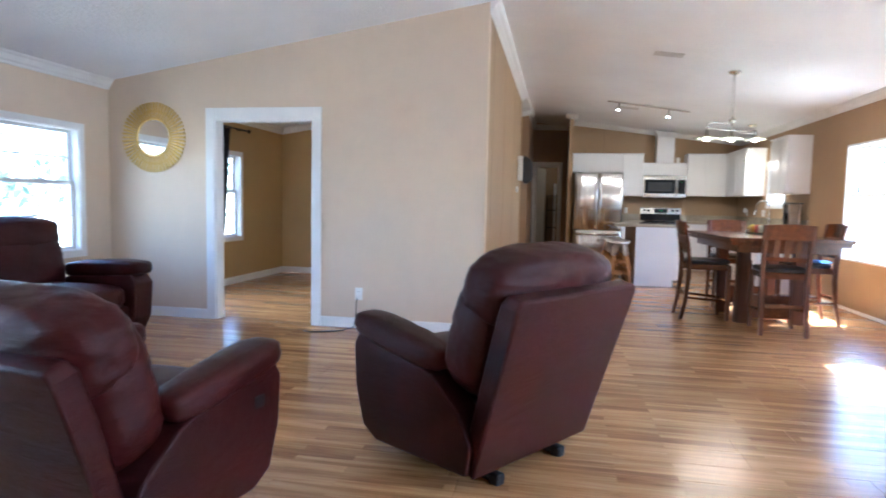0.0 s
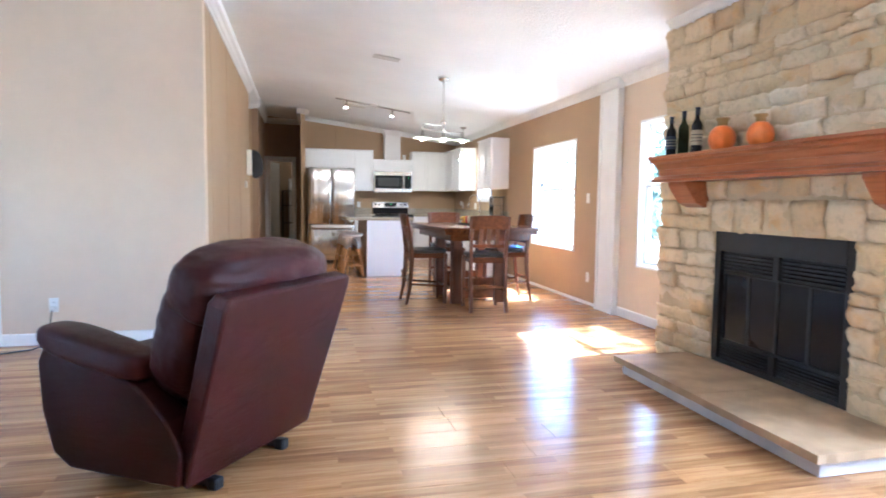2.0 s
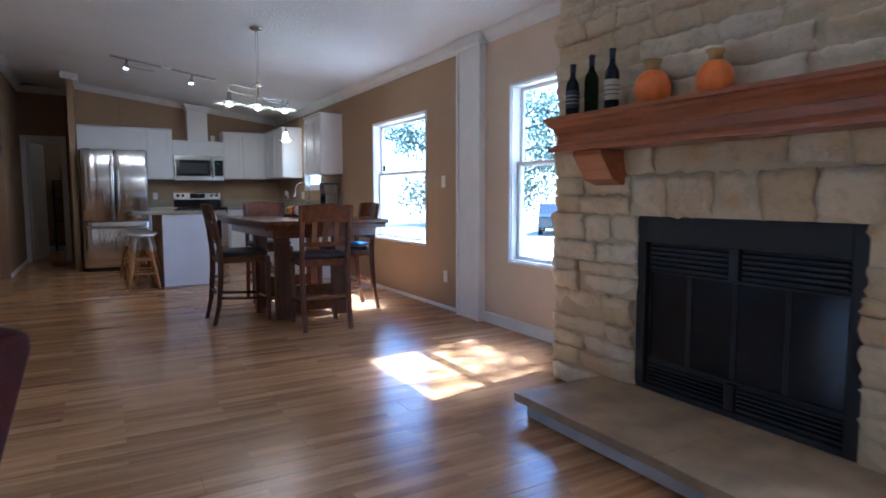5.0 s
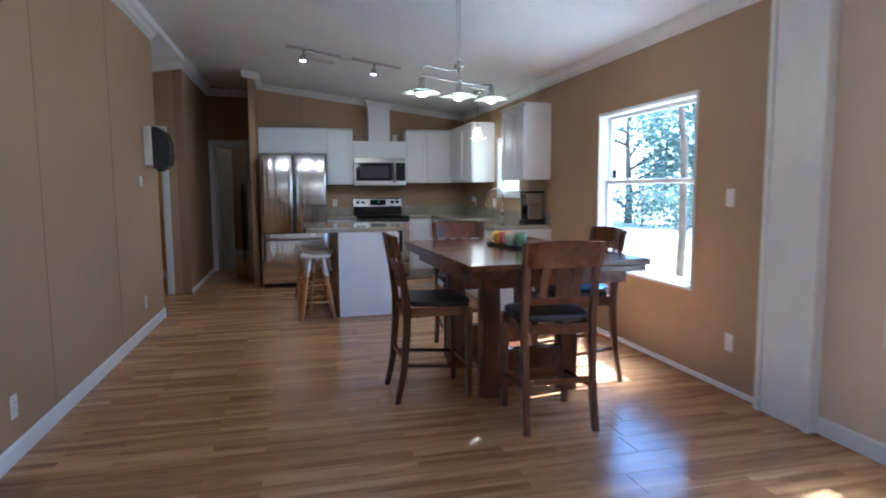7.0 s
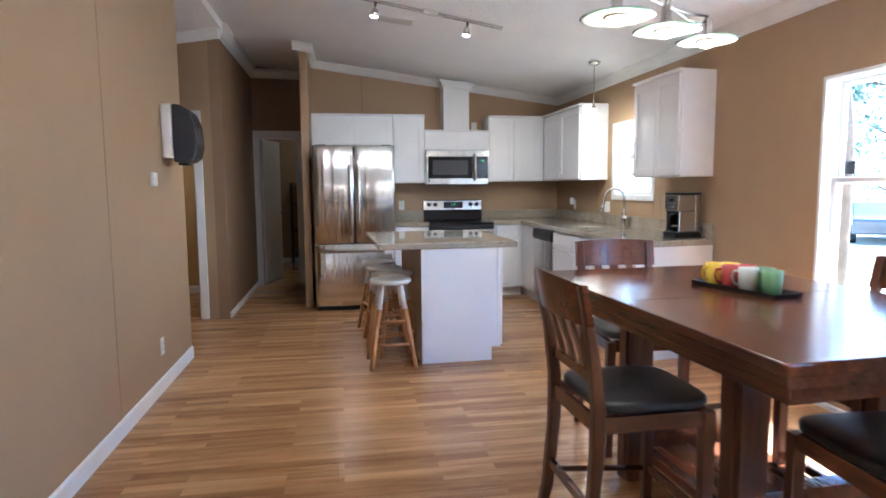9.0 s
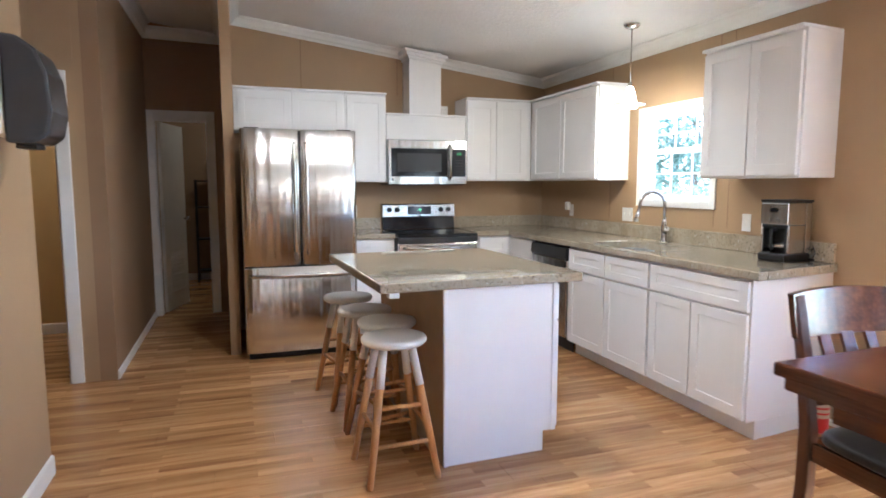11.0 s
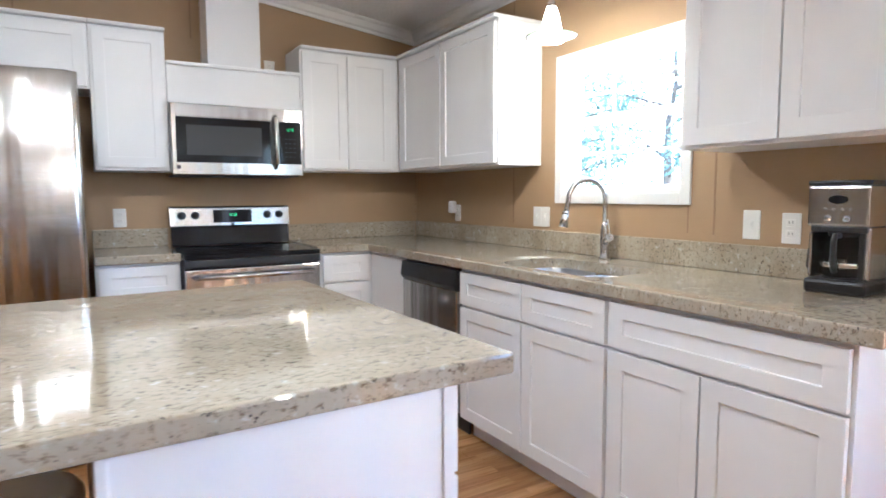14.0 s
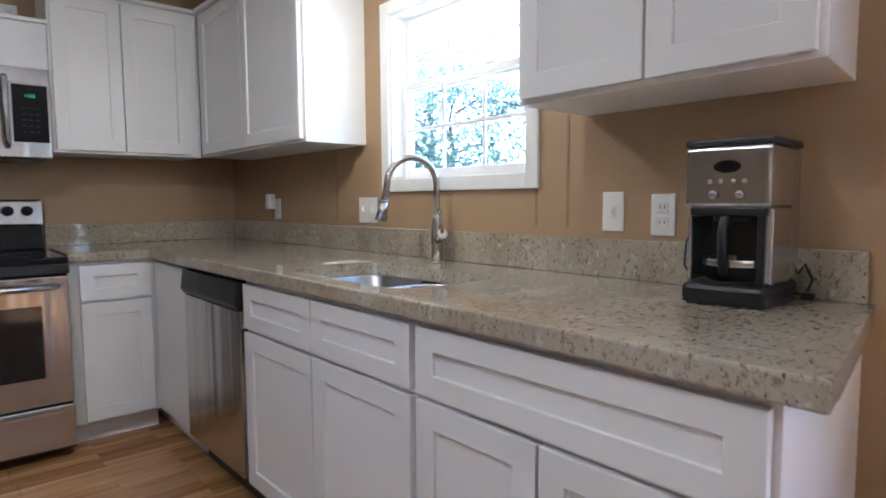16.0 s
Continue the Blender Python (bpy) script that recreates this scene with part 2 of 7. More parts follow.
FLOOR = floor_material()
WALL_CREAM = wall_material("cream_wall_paint", (0.66, 0.53, 0.39))
WALL_TAN = wall_material("tan_wall_paint", (0.385, 0.262, 0.145))
# the tan hue darkened, for passage, utility room and joint strips
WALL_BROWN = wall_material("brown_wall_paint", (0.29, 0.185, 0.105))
WALL_YELLOW = wall_material("ochre_wall_paint", (0.52, 0.355, 0.15))
CEIL = ceiling_material()
TRIM = plain("white_trim_paint", (0.78, 0.775, 0.76), 0.38, vary=0.04)
CABINET = plain("white_cabinet_paint", (0.80, 0.795, 0.80), 0.33, vary=0.03, scale=3)
GRANITE = granite_material()
STONE = stone_material()
MORTAR = plain("mortar", (0.56, 0.44, 0.265), 0.9, grain=0.6, grain_scale=60)
HEARTH = plain("hearth_flagstone", (0.42, 0.295, 0.165), 0.55, vary=0.3, scale=5, grain=0.4, grain_scale=40)
CONCRETE = plain("painted_block", (0.56, 0.54, 0.53), 0.8, grain=0.6, grain_scale=70)
LEATHER = leather_material()
BLACK_LEATHER = plain("black_leather", (0.016, 0.015, 0.016), 0.36, grain=0.25, grain_scale=240)
OAK = wood("red_oak_mantel", (0.20, 0.058, 0.018), (0.33, 0.105, 0.033), (0.44, 0.16, 0.055), 0.33, "y")
CHERRY = wood("dark_cherry", (0.040, 0.013, 0.006), (0.105, 0.032, 0.0115), (0.19, 0.066, 0.023), 0.20, "y", coat=0.2)
CHERRY_UP = wood("dark_cherry_upright", (0.040, 0.013, 0.006), (0.100, 0.031, 0.0115), (0.18, 0.062, 0.022), 0.34, "z", coat=0.1)
PINE = wood("varnished_pine", (0.38, 0.17, 0.05), (0.53, 0.26, 0.085), (0.62, 0.34, 0.13), 0.35, "z")
STEEL = steel_material("brushed_steel", "z")
STEEL_FLAT = steel_material("brushed_steel_flat", "z", (0.56, 0.55, 0.54), 0.24, 0.10)
STEEL_H = steel_material("brushed_steel_level", "x", (0.46, 0.45, 0.44), 0.18, 0.14)
CHROME = plain("satin_nickel", (0.56, 0.55, 0.53), 0.24, 1.0, vary=0.05)
SINK = plain("sink_steel", (0.40, 0.41, 0.43), 0.30, 1.0, vary=0.05)
BLACK_GLASS = plain("black_glass", (0.012, 0.012, 0.014), 0.07, vary=0.05, rough_vary=0.02)
BLACK = plain("black_plastic", (0.015, 0.015, 0.016), 0.4, vary=0.1)
BLACK_METAL = plain("black_iron", (0.010, 0.0095, 0.009), 0.6, 0.0, vary=0.2, grain=0.15)
BLACK_GLASS.node_tree.nodes["Principled BSDF"].inputs["Specular IOR Level"].default_value = 0.28
WHITE_PLASTIC = plain("white_plastic", (0.78, 0.77, 0.74), 0.35, vary=0.03)
GREY_PLASTIC = plain("smoky_plastic", (0.045, 0.047, 0.055), 0.22, vary=0.1)
GOLD = plain("hammered_gold", (0.62, 0.45, 0.17), 0.34, 1.0, vary=0.2, grain=0.3, grain_scale=60)
MIRROR = plain("mirror_silver", (0.85, 0.86, 0.86), 0.03, 1.0, vary=0.01, rough_vary=0.01)
GLASS = glass_material("window_glass")
CLEAR = glass_material("clear_glass", (0.95, 0.97, 0.96))
GREEN_GLASS = glass_material("dark_bottle_glass", (0.05, 0.09, 0.06))


def opal_glass(name, color):
    """Etched glass that lets lamplight glow through it."""
    m, nt, bsdf = noodle(name)
    bsdf.inputs["Base Color"].default_value = (*color, 1)
    bsdf.inputs["Roughness"].default_value = 0.25
    tr = nt.nodes.new("ShaderNodeBsdfTranslucent")
    tr.inputs["Color"].default_value = (*color, 1)
    mx = nt.nodes.new("ShaderNodeMixShader")
    mx.inputs["Fac"].default_value = 0.55
    nt.links.new(bsdf.outputs[0], mx.inputs[1])
    nt.links.new(tr.outputs[0], mx.inputs[2])
    nt.links.new(mx.outputs[0], nt.nodes["Material Output"].inputs["Surface"])
    return m


FROST_GLASS = opal_glass("etched_lamp_glass", (0.86, 0.88, 0.78))
RIM_GLASS = glass_material("green_glass_rim", (0.35, 0.75, 0.55), 0.1)
BULB = glow("bulb", (1.0, 0.86, 0.58), 1.6)
SPOT_BULB = glow("spot_bulb", (1.0, 0.92, 0.80), 4.0)
LED_GREEN = glow("green_digits", (0.1, 1.0, 0.25), 0.05)
PUMPKIN = plain("orange_glaze", (0.80, 0.20, 0.025), 0.3, vary=0.18, scale=14)
CORK = plain("ochre_ceramic", (0.45, 0.27, 0.09), 0.6)
LABEL_DARK = plain("dark_paper_label", (0.03, 0.035, 0.06), 0.6)
LABEL_PALE = plain("pale_paper_label", (0.55, 0.48, 0.33), 0.6)
RED = plain("red_enamel", (0.50, 0.02, 0.018), 0.3)
BLUE_CLOTH = plain("blue_plastic_sheet", (0.05, 0.20, 0.55), 0.4)
YELLOW = plain("yellow_ceramic", (0.72, 0.50, 0.03), 0.35)
RED_CER = plain("red_ceramic", (0.42, 0.05, 0.045), 0.35)
GREEN_CER = plain("green_ceramic", (0.16, 0.30, 0.13), 0.35)
PALE_CER = plain("pale_ceramic", (0.55, 0.55, 0.47), 0.35)
CURTAIN = plain("black_curtain_cloth", (0.012, 0.012, 0.02), 0.85, grain=0.3, grain_scale=300)
# lawn colour raised to carry sun glare and bounce light to the ceilings
GRASS_GROUND = plain("pale_lawn", (0.50, 0.47, 0.35), 0.95, vary=0.35, scale=0.5, grain=0.8, grain_scale=20)
BARK = plain("bark", (0.13, 0.095, 0.065), 0.9, vary=0.3, grain=0.9, grain_scale=25)
CABINET_SIDE = plain("tan_end_panel", (0.42, 0.30, 0.19), 0.6, vary=0.08)
VENT_METAL = plain("painted_vent", (0.62, 0.60, 0.56), 0.5, vary=0.06)
SIDING = plain("white_siding", (0.75, 0.75, 0.74), 0.6, vary=0.06)
CAR_PAINT = plain("dark_car_paint", (0.02, 0.03, 0.05), 0.2, coat=0.8)
DOOR_PAINT = plain("white_door_paint", (0.72, 0.70, 0.64), 0.45, vary=0.05)


def leaf_material():
    m, nt, bsdf = noodle("leaves")
    geo = nt.nodes.new("ShaderNodeNewGeometry")
    # pale blue-green: haze and glare are put into the leaf colour
    col = ramp(nt, geo.outputs["Random Per Island"], [(0.0, (0.075, 0.12, 0.09)), (0.5, (0.13, 0.185, 0.14)), (1.0, (0.21, 0.255, 0.20))])
    nt.links.new(col, bsdf.inputs["Base Color"])
    bsdf.inputs["Roughness"].default_value = 0.5
    bsdf.inputs["Transmission Weight"].default_value = 0.0
    tr = nt.nodes.new("ShaderNodeBsdfTranslucent")
    nt.links.new(col, tr.inputs["Color"])
    mx = nt.nodes.new("ShaderNodeMixShader")
    mx.inputs["Fac"].default_value = 0.5
    nt.links.new(bsdf.outputs[0], mx.inputs[1])
    nt.links.new(tr.outputs[0], mx.inputs[2])
    nt.links.new(mx.outputs[0], nt.nodes["Material Output"].inputs["Surface"])
    return m


LEAVES = leaf_material()


# ---- mesh helpers ----
def add_box(bm, x0, y0, z0, x1, y1, z1, bevel=0.0, seg=2):
    r = bmesh.ops.create_cube(bm, size=1.0)
    vs = r["verts"]
    for v in vs:
        v.co = Vector(((x0 + x1) / 2 + v.co.x * (x1 - x0), (y0 + y1) / 2 + v.co.y * (y1 - y0), (z0 + z1) / 2 + v.co.z * (z1 - z0)))
    if bevel:
        es = list({e for v in vs for e in v.link_edges})
        bmesh.ops.bevel(bm, geom=es, offset=bevel, segments=seg, affect="EDGES", profile=0.5)
    return bm


def cube(x0, y0, z0, x1, y1, z1, bevel=0.0, seg=2):
    return add_box(bmesh.new(), x0, y0, z0, x1, y1, z1, bevel, seg)


def add_lathe(bm, profile, cx=0.0, cy=0.0, n=24, cap=True):
    rings = []
    for r, z in profile:
        rings.append([bm.verts.new((cx + r * math.cos(2 * math.pi * k / n), cy + r * math.sin(2 * math.pi * k / n), z)) for k in range(n)])
    for a, b in zip(rings, rings[1:]):
        for k in range(n):
            f = bm.faces.new((a[k], a[(k + 1) % n], b[(k + 1) % n], b[k]))
            f.smooth = True
    if cap:
        bm.faces.new(list(reversed(rings[0])))
        bm.faces.new(rings[-1])
    return bm


def lathe(profile, cx=0.0, cy=0.0, n=24, cap=True):
    return add_lathe(bmesh.new(), profile, cx, cy, n, cap)


def add_tube(bm, points, radius, n=10):
    pts = [Vector(p) for p in points]
    radii = radius if isinstance(radius, (list, tuple)) else [radius] * len(pts)
    rings, up = [], None
    for i, p in enumerate(pts):
        d = (pts[min(i + 1, len(pts) - 1)] - pts[max(i - 1, 0)]).normalized()
        if up is None:
            up = Vector((0, 0, 1)) if abs(d.z) < 0.9 else Vector((1, 0, 0))
        side = d.cross(up).normalized()
        up = side.cross(d).normalized()
        rings.append([bm.verts.new(p + radii[i] * (math.cos(2 * math.pi * k / n) * side + math.sin(2 * math.pi * k / n) * up)) for k in range(n)])
    for a, b in zip(rings, rings[1:]):
        for k in range(n):
            f = bm.faces.new((a[k], b[k], b[(k + 1) % n], a[(k + 1) % n]))
            f.smooth = True
    bm.faces.new(rings[0])
    bm.faces.new(list(reversed(rings[-1])))
    bmesh.ops.recalc_face_normals(bm, faces=bm.faces)
    return bm


def tube(points, radius, n=10):
    return add_tube(bmesh.new(), points, radius, n)


def extrude_profile(points, axis, a, b, bevel=0.0):
    """A closed outline drawn in the two other axes, drawn out along axis from a to b."""
    bm = bmesh.new()

    def at(u, v, w):
        return {"x": (w, u, v), "y": (u, w, v), "z": (u, v, w)}[axis]

    lo = [bm.verts.new(at(u, v, a)) for u, v in points]
    hi = [bm.verts.new(at(u, v, b)) for u, v in points]
    n = len(points)
    bm.faces.new(lo)
    bm.faces.new(list(reversed(hi)))
    for k in range(n):
        bm.faces.new((lo[k], hi[k], hi[(k + 1) % n], lo[(k + 1) % n]))
    bmesh.ops.recalc_face_normals(bm, faces=bm.faces)
    if bevel:
        bmesh.ops.bevel(bm, geom=list(bm.edges), offset=bevel, segments=2, affect="EDGES", profile=0.5)
    return bm


def cushion(x0, y0, z0, x1, y1, z1, puff=0.03, crease=0.0, n=10, seed=0, power=5.0):
    """A soft upholstered block: rounded, swollen in the middle and slightly creased."""
    bm = cube(x0, y0, z0, x1, y1, z1)
    bmesh.ops.subdivide_edges(bm, edges=list(bm.edges), cuts=n, use_grid_fill=True)
    c = Vector(((x0 + x1) / 2, (y0 + y1) / 2, (z0 + z1) / 2))
    h = Vector(((x1 - x0) / 2, (y1 - y0) / 2, (z1 - z0) / 2))
    for v in bm.verts:
        q = Vector(((v.co.x - c.x) / h.x, (v.co.y - c.y) / h.y, (v.co.z - c.z) / h.z))
        p = power
        ln = (abs(q.x) ** p + abs(q.y) ** p + abs(q.z) ** p) ** (1 / p)
        s = q / max(ln, 1e-6)
        swell = (1 - min(1, abs(q.x)) ** 2) * (1 - min(1, abs(q.y)) ** 2) + (1 - min(1, abs(q.z)) ** 2) * 0.5
        v.co = c + Vector((s.x * h.x, s.y * h.y, s.z * h.z))
        v.co += s.normalized() * puff * swell
        if crease:
            v.co += s.normalized() * crease * (0.5 - 1.6 * abs(noise.noise(Vector((v.co.x * 5 + seed, v.co.y * 7, v.co.z * 22)))) - 0.9 * abs(noise.noise(Vector((v.co.x * 14 + seed, v.co.y * 20, v.co.z * 30)))))
    for f in bm.faces:
        f.smooth = True
    return bm


def mesh_of(name, bm):
    me = bpy.data.meshes.new(name)
    bm.to_mesh(me)
    bm.free()
    return me


def part(name, bm, material, parent, label=""):
    me = mesh_of(name, bm)
    me.materials.append(material)
    ob = new(name, me)
    ob.parent = parent
    if label:
        ob["label"] = label
    return ob


def thing(name, label, category, m=None, group="", kind=""):
    ob = new(name)
    ob.empty_display_size = 0.1
    if m is not None:
        ob.matrix_world = m
    return tagged(ob, label, category, group, kind)


def solid(name, bm, material, label, category, group="", kind="", m=None):
    me = mesh_of(name, bm)
    me.materials.append(material)
    ob = new(name, me)
    if m is not None:
        ob.matrix_world = m
    return tagged(ob, label, category, group, kind)


RIDGE_X, RIDGE_Z = -0.40, 3.01


def ceil_z(x):
    return RIDGE_Z - (0.127 * (x - RIDGE_X) if x > RIDGE_X else 0.07 + 0.160 * (RIDGE_X - x))


# ---- structure ----
WX0, WX1 = -4.27, 3.605          # inner faces of the long outer walls
Y0, YB = -2.6, 12.48             # wall behind the start, kitchen back wall
LWX = -0.478                     # wall along the passage
LWX2 = -0.440                    # its further stretch, past the recess
LEND = 9.741                     # where the near stretch ends
SRY, HEY = 11.22, 13.40          # side room wall, end of the passage
T = 0.13


def wall_piece(bm, x0, y0, x1, y1, z0, z1):
    """A box of wall; a top at None follows the sloping ceiling."""
    if z1 is not None:
        return add_box(bm, x0, y0, z0, x1, y1, z1)
    cuts = [x0] + ([RIDGE_X] if x0 < RIDGE_X - 0.01 and x1 > RIDGE_X + 0.01 else []) + [x1]
    for a, b in zip(cuts, cuts[1:]):
        pts = [(a, z0), (b, z0), (b, ceil_z(b) + 0.10), (a, ceil_z(a) + 0.10)]
        vs = []
        for y in (y0, y1):
            vs.append([bm.verts.new((u, y, w)) for u, w in pts])
        lo, hi = vs
        bm.faces.new(lo)
        bm.faces.new(list(reversed(hi)))
        for k in range(4):
            bm.faces.new((lo[k], hi[k], hi[(k + 1) % 4], lo[(k + 1) % 4]))
    return bm


def wall_x(name, x0, x1, y0, y1, openings, material, label):
    """A wall that runs along y; openings are (y0, y1, z0, z1)."""
    bm = bmesh.new()
    y = y0
    for a, b, c, d in sorted(openings):
        if a > y:
            wall_piece(bm, x0, y, x1, a, 0, None)
        if c > 0:
            wall_piece(bm, x0, a, x1, b, 0, c)
        wall_piece(bm, x0, a, x1, b, d, None)
        y = b
    if y < y1:
        wall_piece(bm, x0, y, x1, y1, 0, None)
    bmesh.ops.recalc_face_normals(bm, faces=bm.faces)
    return solid(name, bm, material, label, "wall", kind="structure")


def wall_y(name, y0, y1, x0, x1, openings, material, label):
    """A wall that runs along x; openings are (x0, x1, z0, z1)."""
    bm = bmesh.new()
    x = x0
    for a, b, c, d in sorted(openings):
        if a > x:
            wall_piece(bm, x, y0, a, y1, 0, None)
        if c > 0:
            wall_piece(bm, a, y0, b, y1, 0, c)
        wall_piece(bm, a, y0, b, y1, d, None)
        x = b
    if x < x1:
        wall_piece(bm, x, y0, x1, y1, 0, None)
    bmesh.ops.recalc_face_normals(bm, faces=bm.faces)
    return solid(name, bm, material, label, "wall", kind="structure")


WIN1 = (6.61, 7.955, 0.615, 1.968)     # dining window opening
WIN2 = (4.14, 5.14, 0.575, 2.00)     # window beside the fireplace
WIN3 = (9.975, 10.755, 1.255, 1.955)     # kitchen window
WIN4 = (-0.05, 1.15, 0.645, 1.985)    # window by the start of the walk
WINL = (3.50, 4.735, 0.66, 1.80)       # living room window
# assumed window out of view, lit by its own area lamp
WINL2 = (0.15, 1.385, 0.66, 1.80)
# window added out of view to hold the lamp of the room behind
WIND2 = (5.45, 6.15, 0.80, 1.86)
WIND = (6.35, 7.635, 0.65, 1.785)       # window of the room behind
COL_Y0, COL_Y1 = 5.50, 5.905

wall_x("wall_east_living", WX1, WX1 + T, Y0 - T, COL_Y0 + 0.15, [WIN2, WIN4], WALL_CREAM, "cream painted outer wall with two sash windows")
wall_x("wall_east_dining", WX1, WX1 + T, COL_Y0 + 0.15, YB + T, [WIN1, WIN3], WALL_TAN, "tan painted outer wall of dining area and kitchen")
wall_x("wall_west", WX0 - T, WX0, Y0 - T, 5.19, [WINL, WINL2], WALL_CREAM, "cream painted outer wall with sash windows")
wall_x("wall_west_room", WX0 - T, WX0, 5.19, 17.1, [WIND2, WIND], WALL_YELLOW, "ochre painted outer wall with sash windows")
wall_y("wall_south", Y0 - T, Y0, WX0, WX1, [], WALL_CREAM, "plain cream wall closing the living room")
DOOR_X0, DOOR_X1, DOOR_Z = -3.112, -2.10, 1.941
wall_y("wall_divider", 5.12, 5.12 + T, WX0, LWX, [(DOOR_X0, DOOR_X1, 0, DOOR_Z)], WALL_CREAM, "cream dividing wall with a cased doorway")
wall_x("wall_passage", LWX - T, LWX, 5.25, LEND, [], WALL_TAN, "tan panel wall beside the dining area")
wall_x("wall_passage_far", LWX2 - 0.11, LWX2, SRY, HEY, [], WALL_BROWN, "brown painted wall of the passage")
PX0, PX1 = 0.318, 0.398         # partition beside the refrigerator
AD = (-1.52, -0.72, 0, 2.04)
wall_y("wall_side_room", SRY, SRY + 0.11, -2.4, LWX2 - 0.11, [AD], WALL_TAN, "tan wall with a cased doorway to a side room")
wall_y("wall_recess_west", 8.95, 9.07, -4.27, LWX - T, [], WALL_YELLOW, "ochre wall of the room behind")
wall_y("wall_recess_south", LEND - 0.12, LEND, -2.4, LWX - T, [], WALL_TAN, "tan wall closing the recess of the passage")
wall_x("wall_recess_end", -2.52, -2.40, 9.07, 15.1, [], WALL_YELLOW, "ochre end wall of the side rooms")
wall_y("wall_side_room_far", 12.90, 13.02, -2.40, LWX2 - 0.11, [], WALL_YELLOW, "ochre wall of the lit side room")
HD = (-0.385, 0.14, 0, 2.05)
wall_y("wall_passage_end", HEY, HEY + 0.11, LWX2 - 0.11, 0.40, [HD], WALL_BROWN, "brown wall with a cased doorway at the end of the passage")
wall_x("wall_fridge_side", PX0, PX1, 11.60, HEY, [], WALL_TAN, "tan partition wall beside the refrigerator")
wall_y("wall_kitchen_back", YB, YB + T, PX1, WX1, [], WALL_TAN, "tan painted back wall of the kitchen")
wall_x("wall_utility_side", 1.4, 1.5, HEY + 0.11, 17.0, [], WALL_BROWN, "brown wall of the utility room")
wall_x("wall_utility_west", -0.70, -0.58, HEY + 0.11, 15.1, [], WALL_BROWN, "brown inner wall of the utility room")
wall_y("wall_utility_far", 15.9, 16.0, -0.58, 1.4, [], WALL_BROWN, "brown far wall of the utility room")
wall_y("wall_north_close", 17.0, 17.1, WX0, WX1 + T, [], WALL_YELLOW, "plain wall closing the house")
wall_x("wall_east_close", WX1, WX1 + T, YB + T, 17.0, [], WALL_TAN, "plain outer wall closing the house")

# ceiling: two sloping halves under one ridge
bm = bmesh.new()
for xs in ((WX0 - T - 0.02, RIDGE_X), (RIDGE_X, WX1 + T + 0.02)):
    vs = [[bm.verts.new((x, y, ceil_z(x + (0.001 if xs[0] == RIDGE_X else 0)) + dz)) for dz in (0, 0.22)] for x in xs for y in (Y0 - T - 0.3, 17.4)]
    a, b, c, d = vs
    for q in ((a[0], b[0], d[0], c[0]), (a[1], c[1], d[1], b[1]), (a[0], a[1], b[1], b[0]), (c[0], d[0], d[1], c[1]), (a[0], c[0], c[1], a[1]), (b[0], b[1], d[1], d[0])):
        bm.faces.new(q)
bmesh.ops.recalc_face_normals(bm, faces=bm.faces)
solid("ceiling", bm, CEIL, "white textured vaulted ceiling", "ceiling", kind="structure")

# subfloor, with the laminate boards laid on it at the end of the file
solid("floor", cube(WX0 - T, Y0 - T, -0.12, WX1 + T, 17.1, -0.006), FLOOR, "light brown strip laminate floor", "floor", kind="structure")


# crown moulding: a cove outline swept along each wall head
def crown(x0, y0, x1, y1, side, name="crown_moulding", drop=0.0):
    """side: the direction from the wall into the room."""
    h, d = 0.085, 0.075
    outline = [(0.0, 0.03), (0.0, -h), (0.012, -h), (0.018, -h + 0.018), (0.034, -h + 0.03), (d - 0.022, -0.02), (d - 0.008, -0.012), (d, -0.002), (d, 0.03)]
    bm = bmesh.new()
    ends = []
    for x, y in ((x0, y0), (x1, y1)):
        ring = []
        for o, w in outline:
            px, py = x + side[0] * o, y + side[1] * o
            top = ceil_z(px)
            ring.append(bm.verts.new((px, py, top + w - drop - 0.002)))
        ends.append(ring)
    a, b = ends
    n = len(outline)
    for k in range(n):
        bm.faces.new((a[k], b[k], b[(k + 1) % n], a[(k + 1) % n]))
    bm.faces.new(a)
    bm.faces.new(list(reversed(b)))
    bmesh.ops.recalc_face_normals(bm, faces=bm.faces)
    return solid(name, bm, TRIM, "white painted crown moulding under the ceiling", "moulding", kind="structure")


crown(WX1, 1.66, WX1, Y0, (-1, 0))
crown(WX1, YB, WX1, COL_Y1, (-1, 0))
crown(WX1, COL_Y0, WX1, 3.95, (-1, 0))
crown(PX1, YB, 2.015, YB, (0, -1))
crown(2.35, YB, WX1, YB, (0, -1))
crown(PX0 - 0.07, 11.60, PX1 + 0.07, 11.60, (0, -1))
crown(PX1, 11.60, PX1, YB, (1, 0))
crown(PX0, 11.60, PX0, HEY, (-1, 0))
crown(LWX, 5.12, LWX, LEND, (1, 0))
crown(LWX2, SRY, LWX2, HEY, (1, 0))
crown(-2.4, SRY, LWX2, SRY, (0, -1))
crown(LWX2, HEY, PX0, HEY, (0, -1))
crown(WX0, Y0, WX0, 5.12, (1, 0))
crown(WX0, 5.25, WX0, 8.95, (1, 0))
crown(WX0, 8.95, LWX - T, 8.95, (0, -1))
crown(WX1, Y0, WX0, Y0, (0, 1))


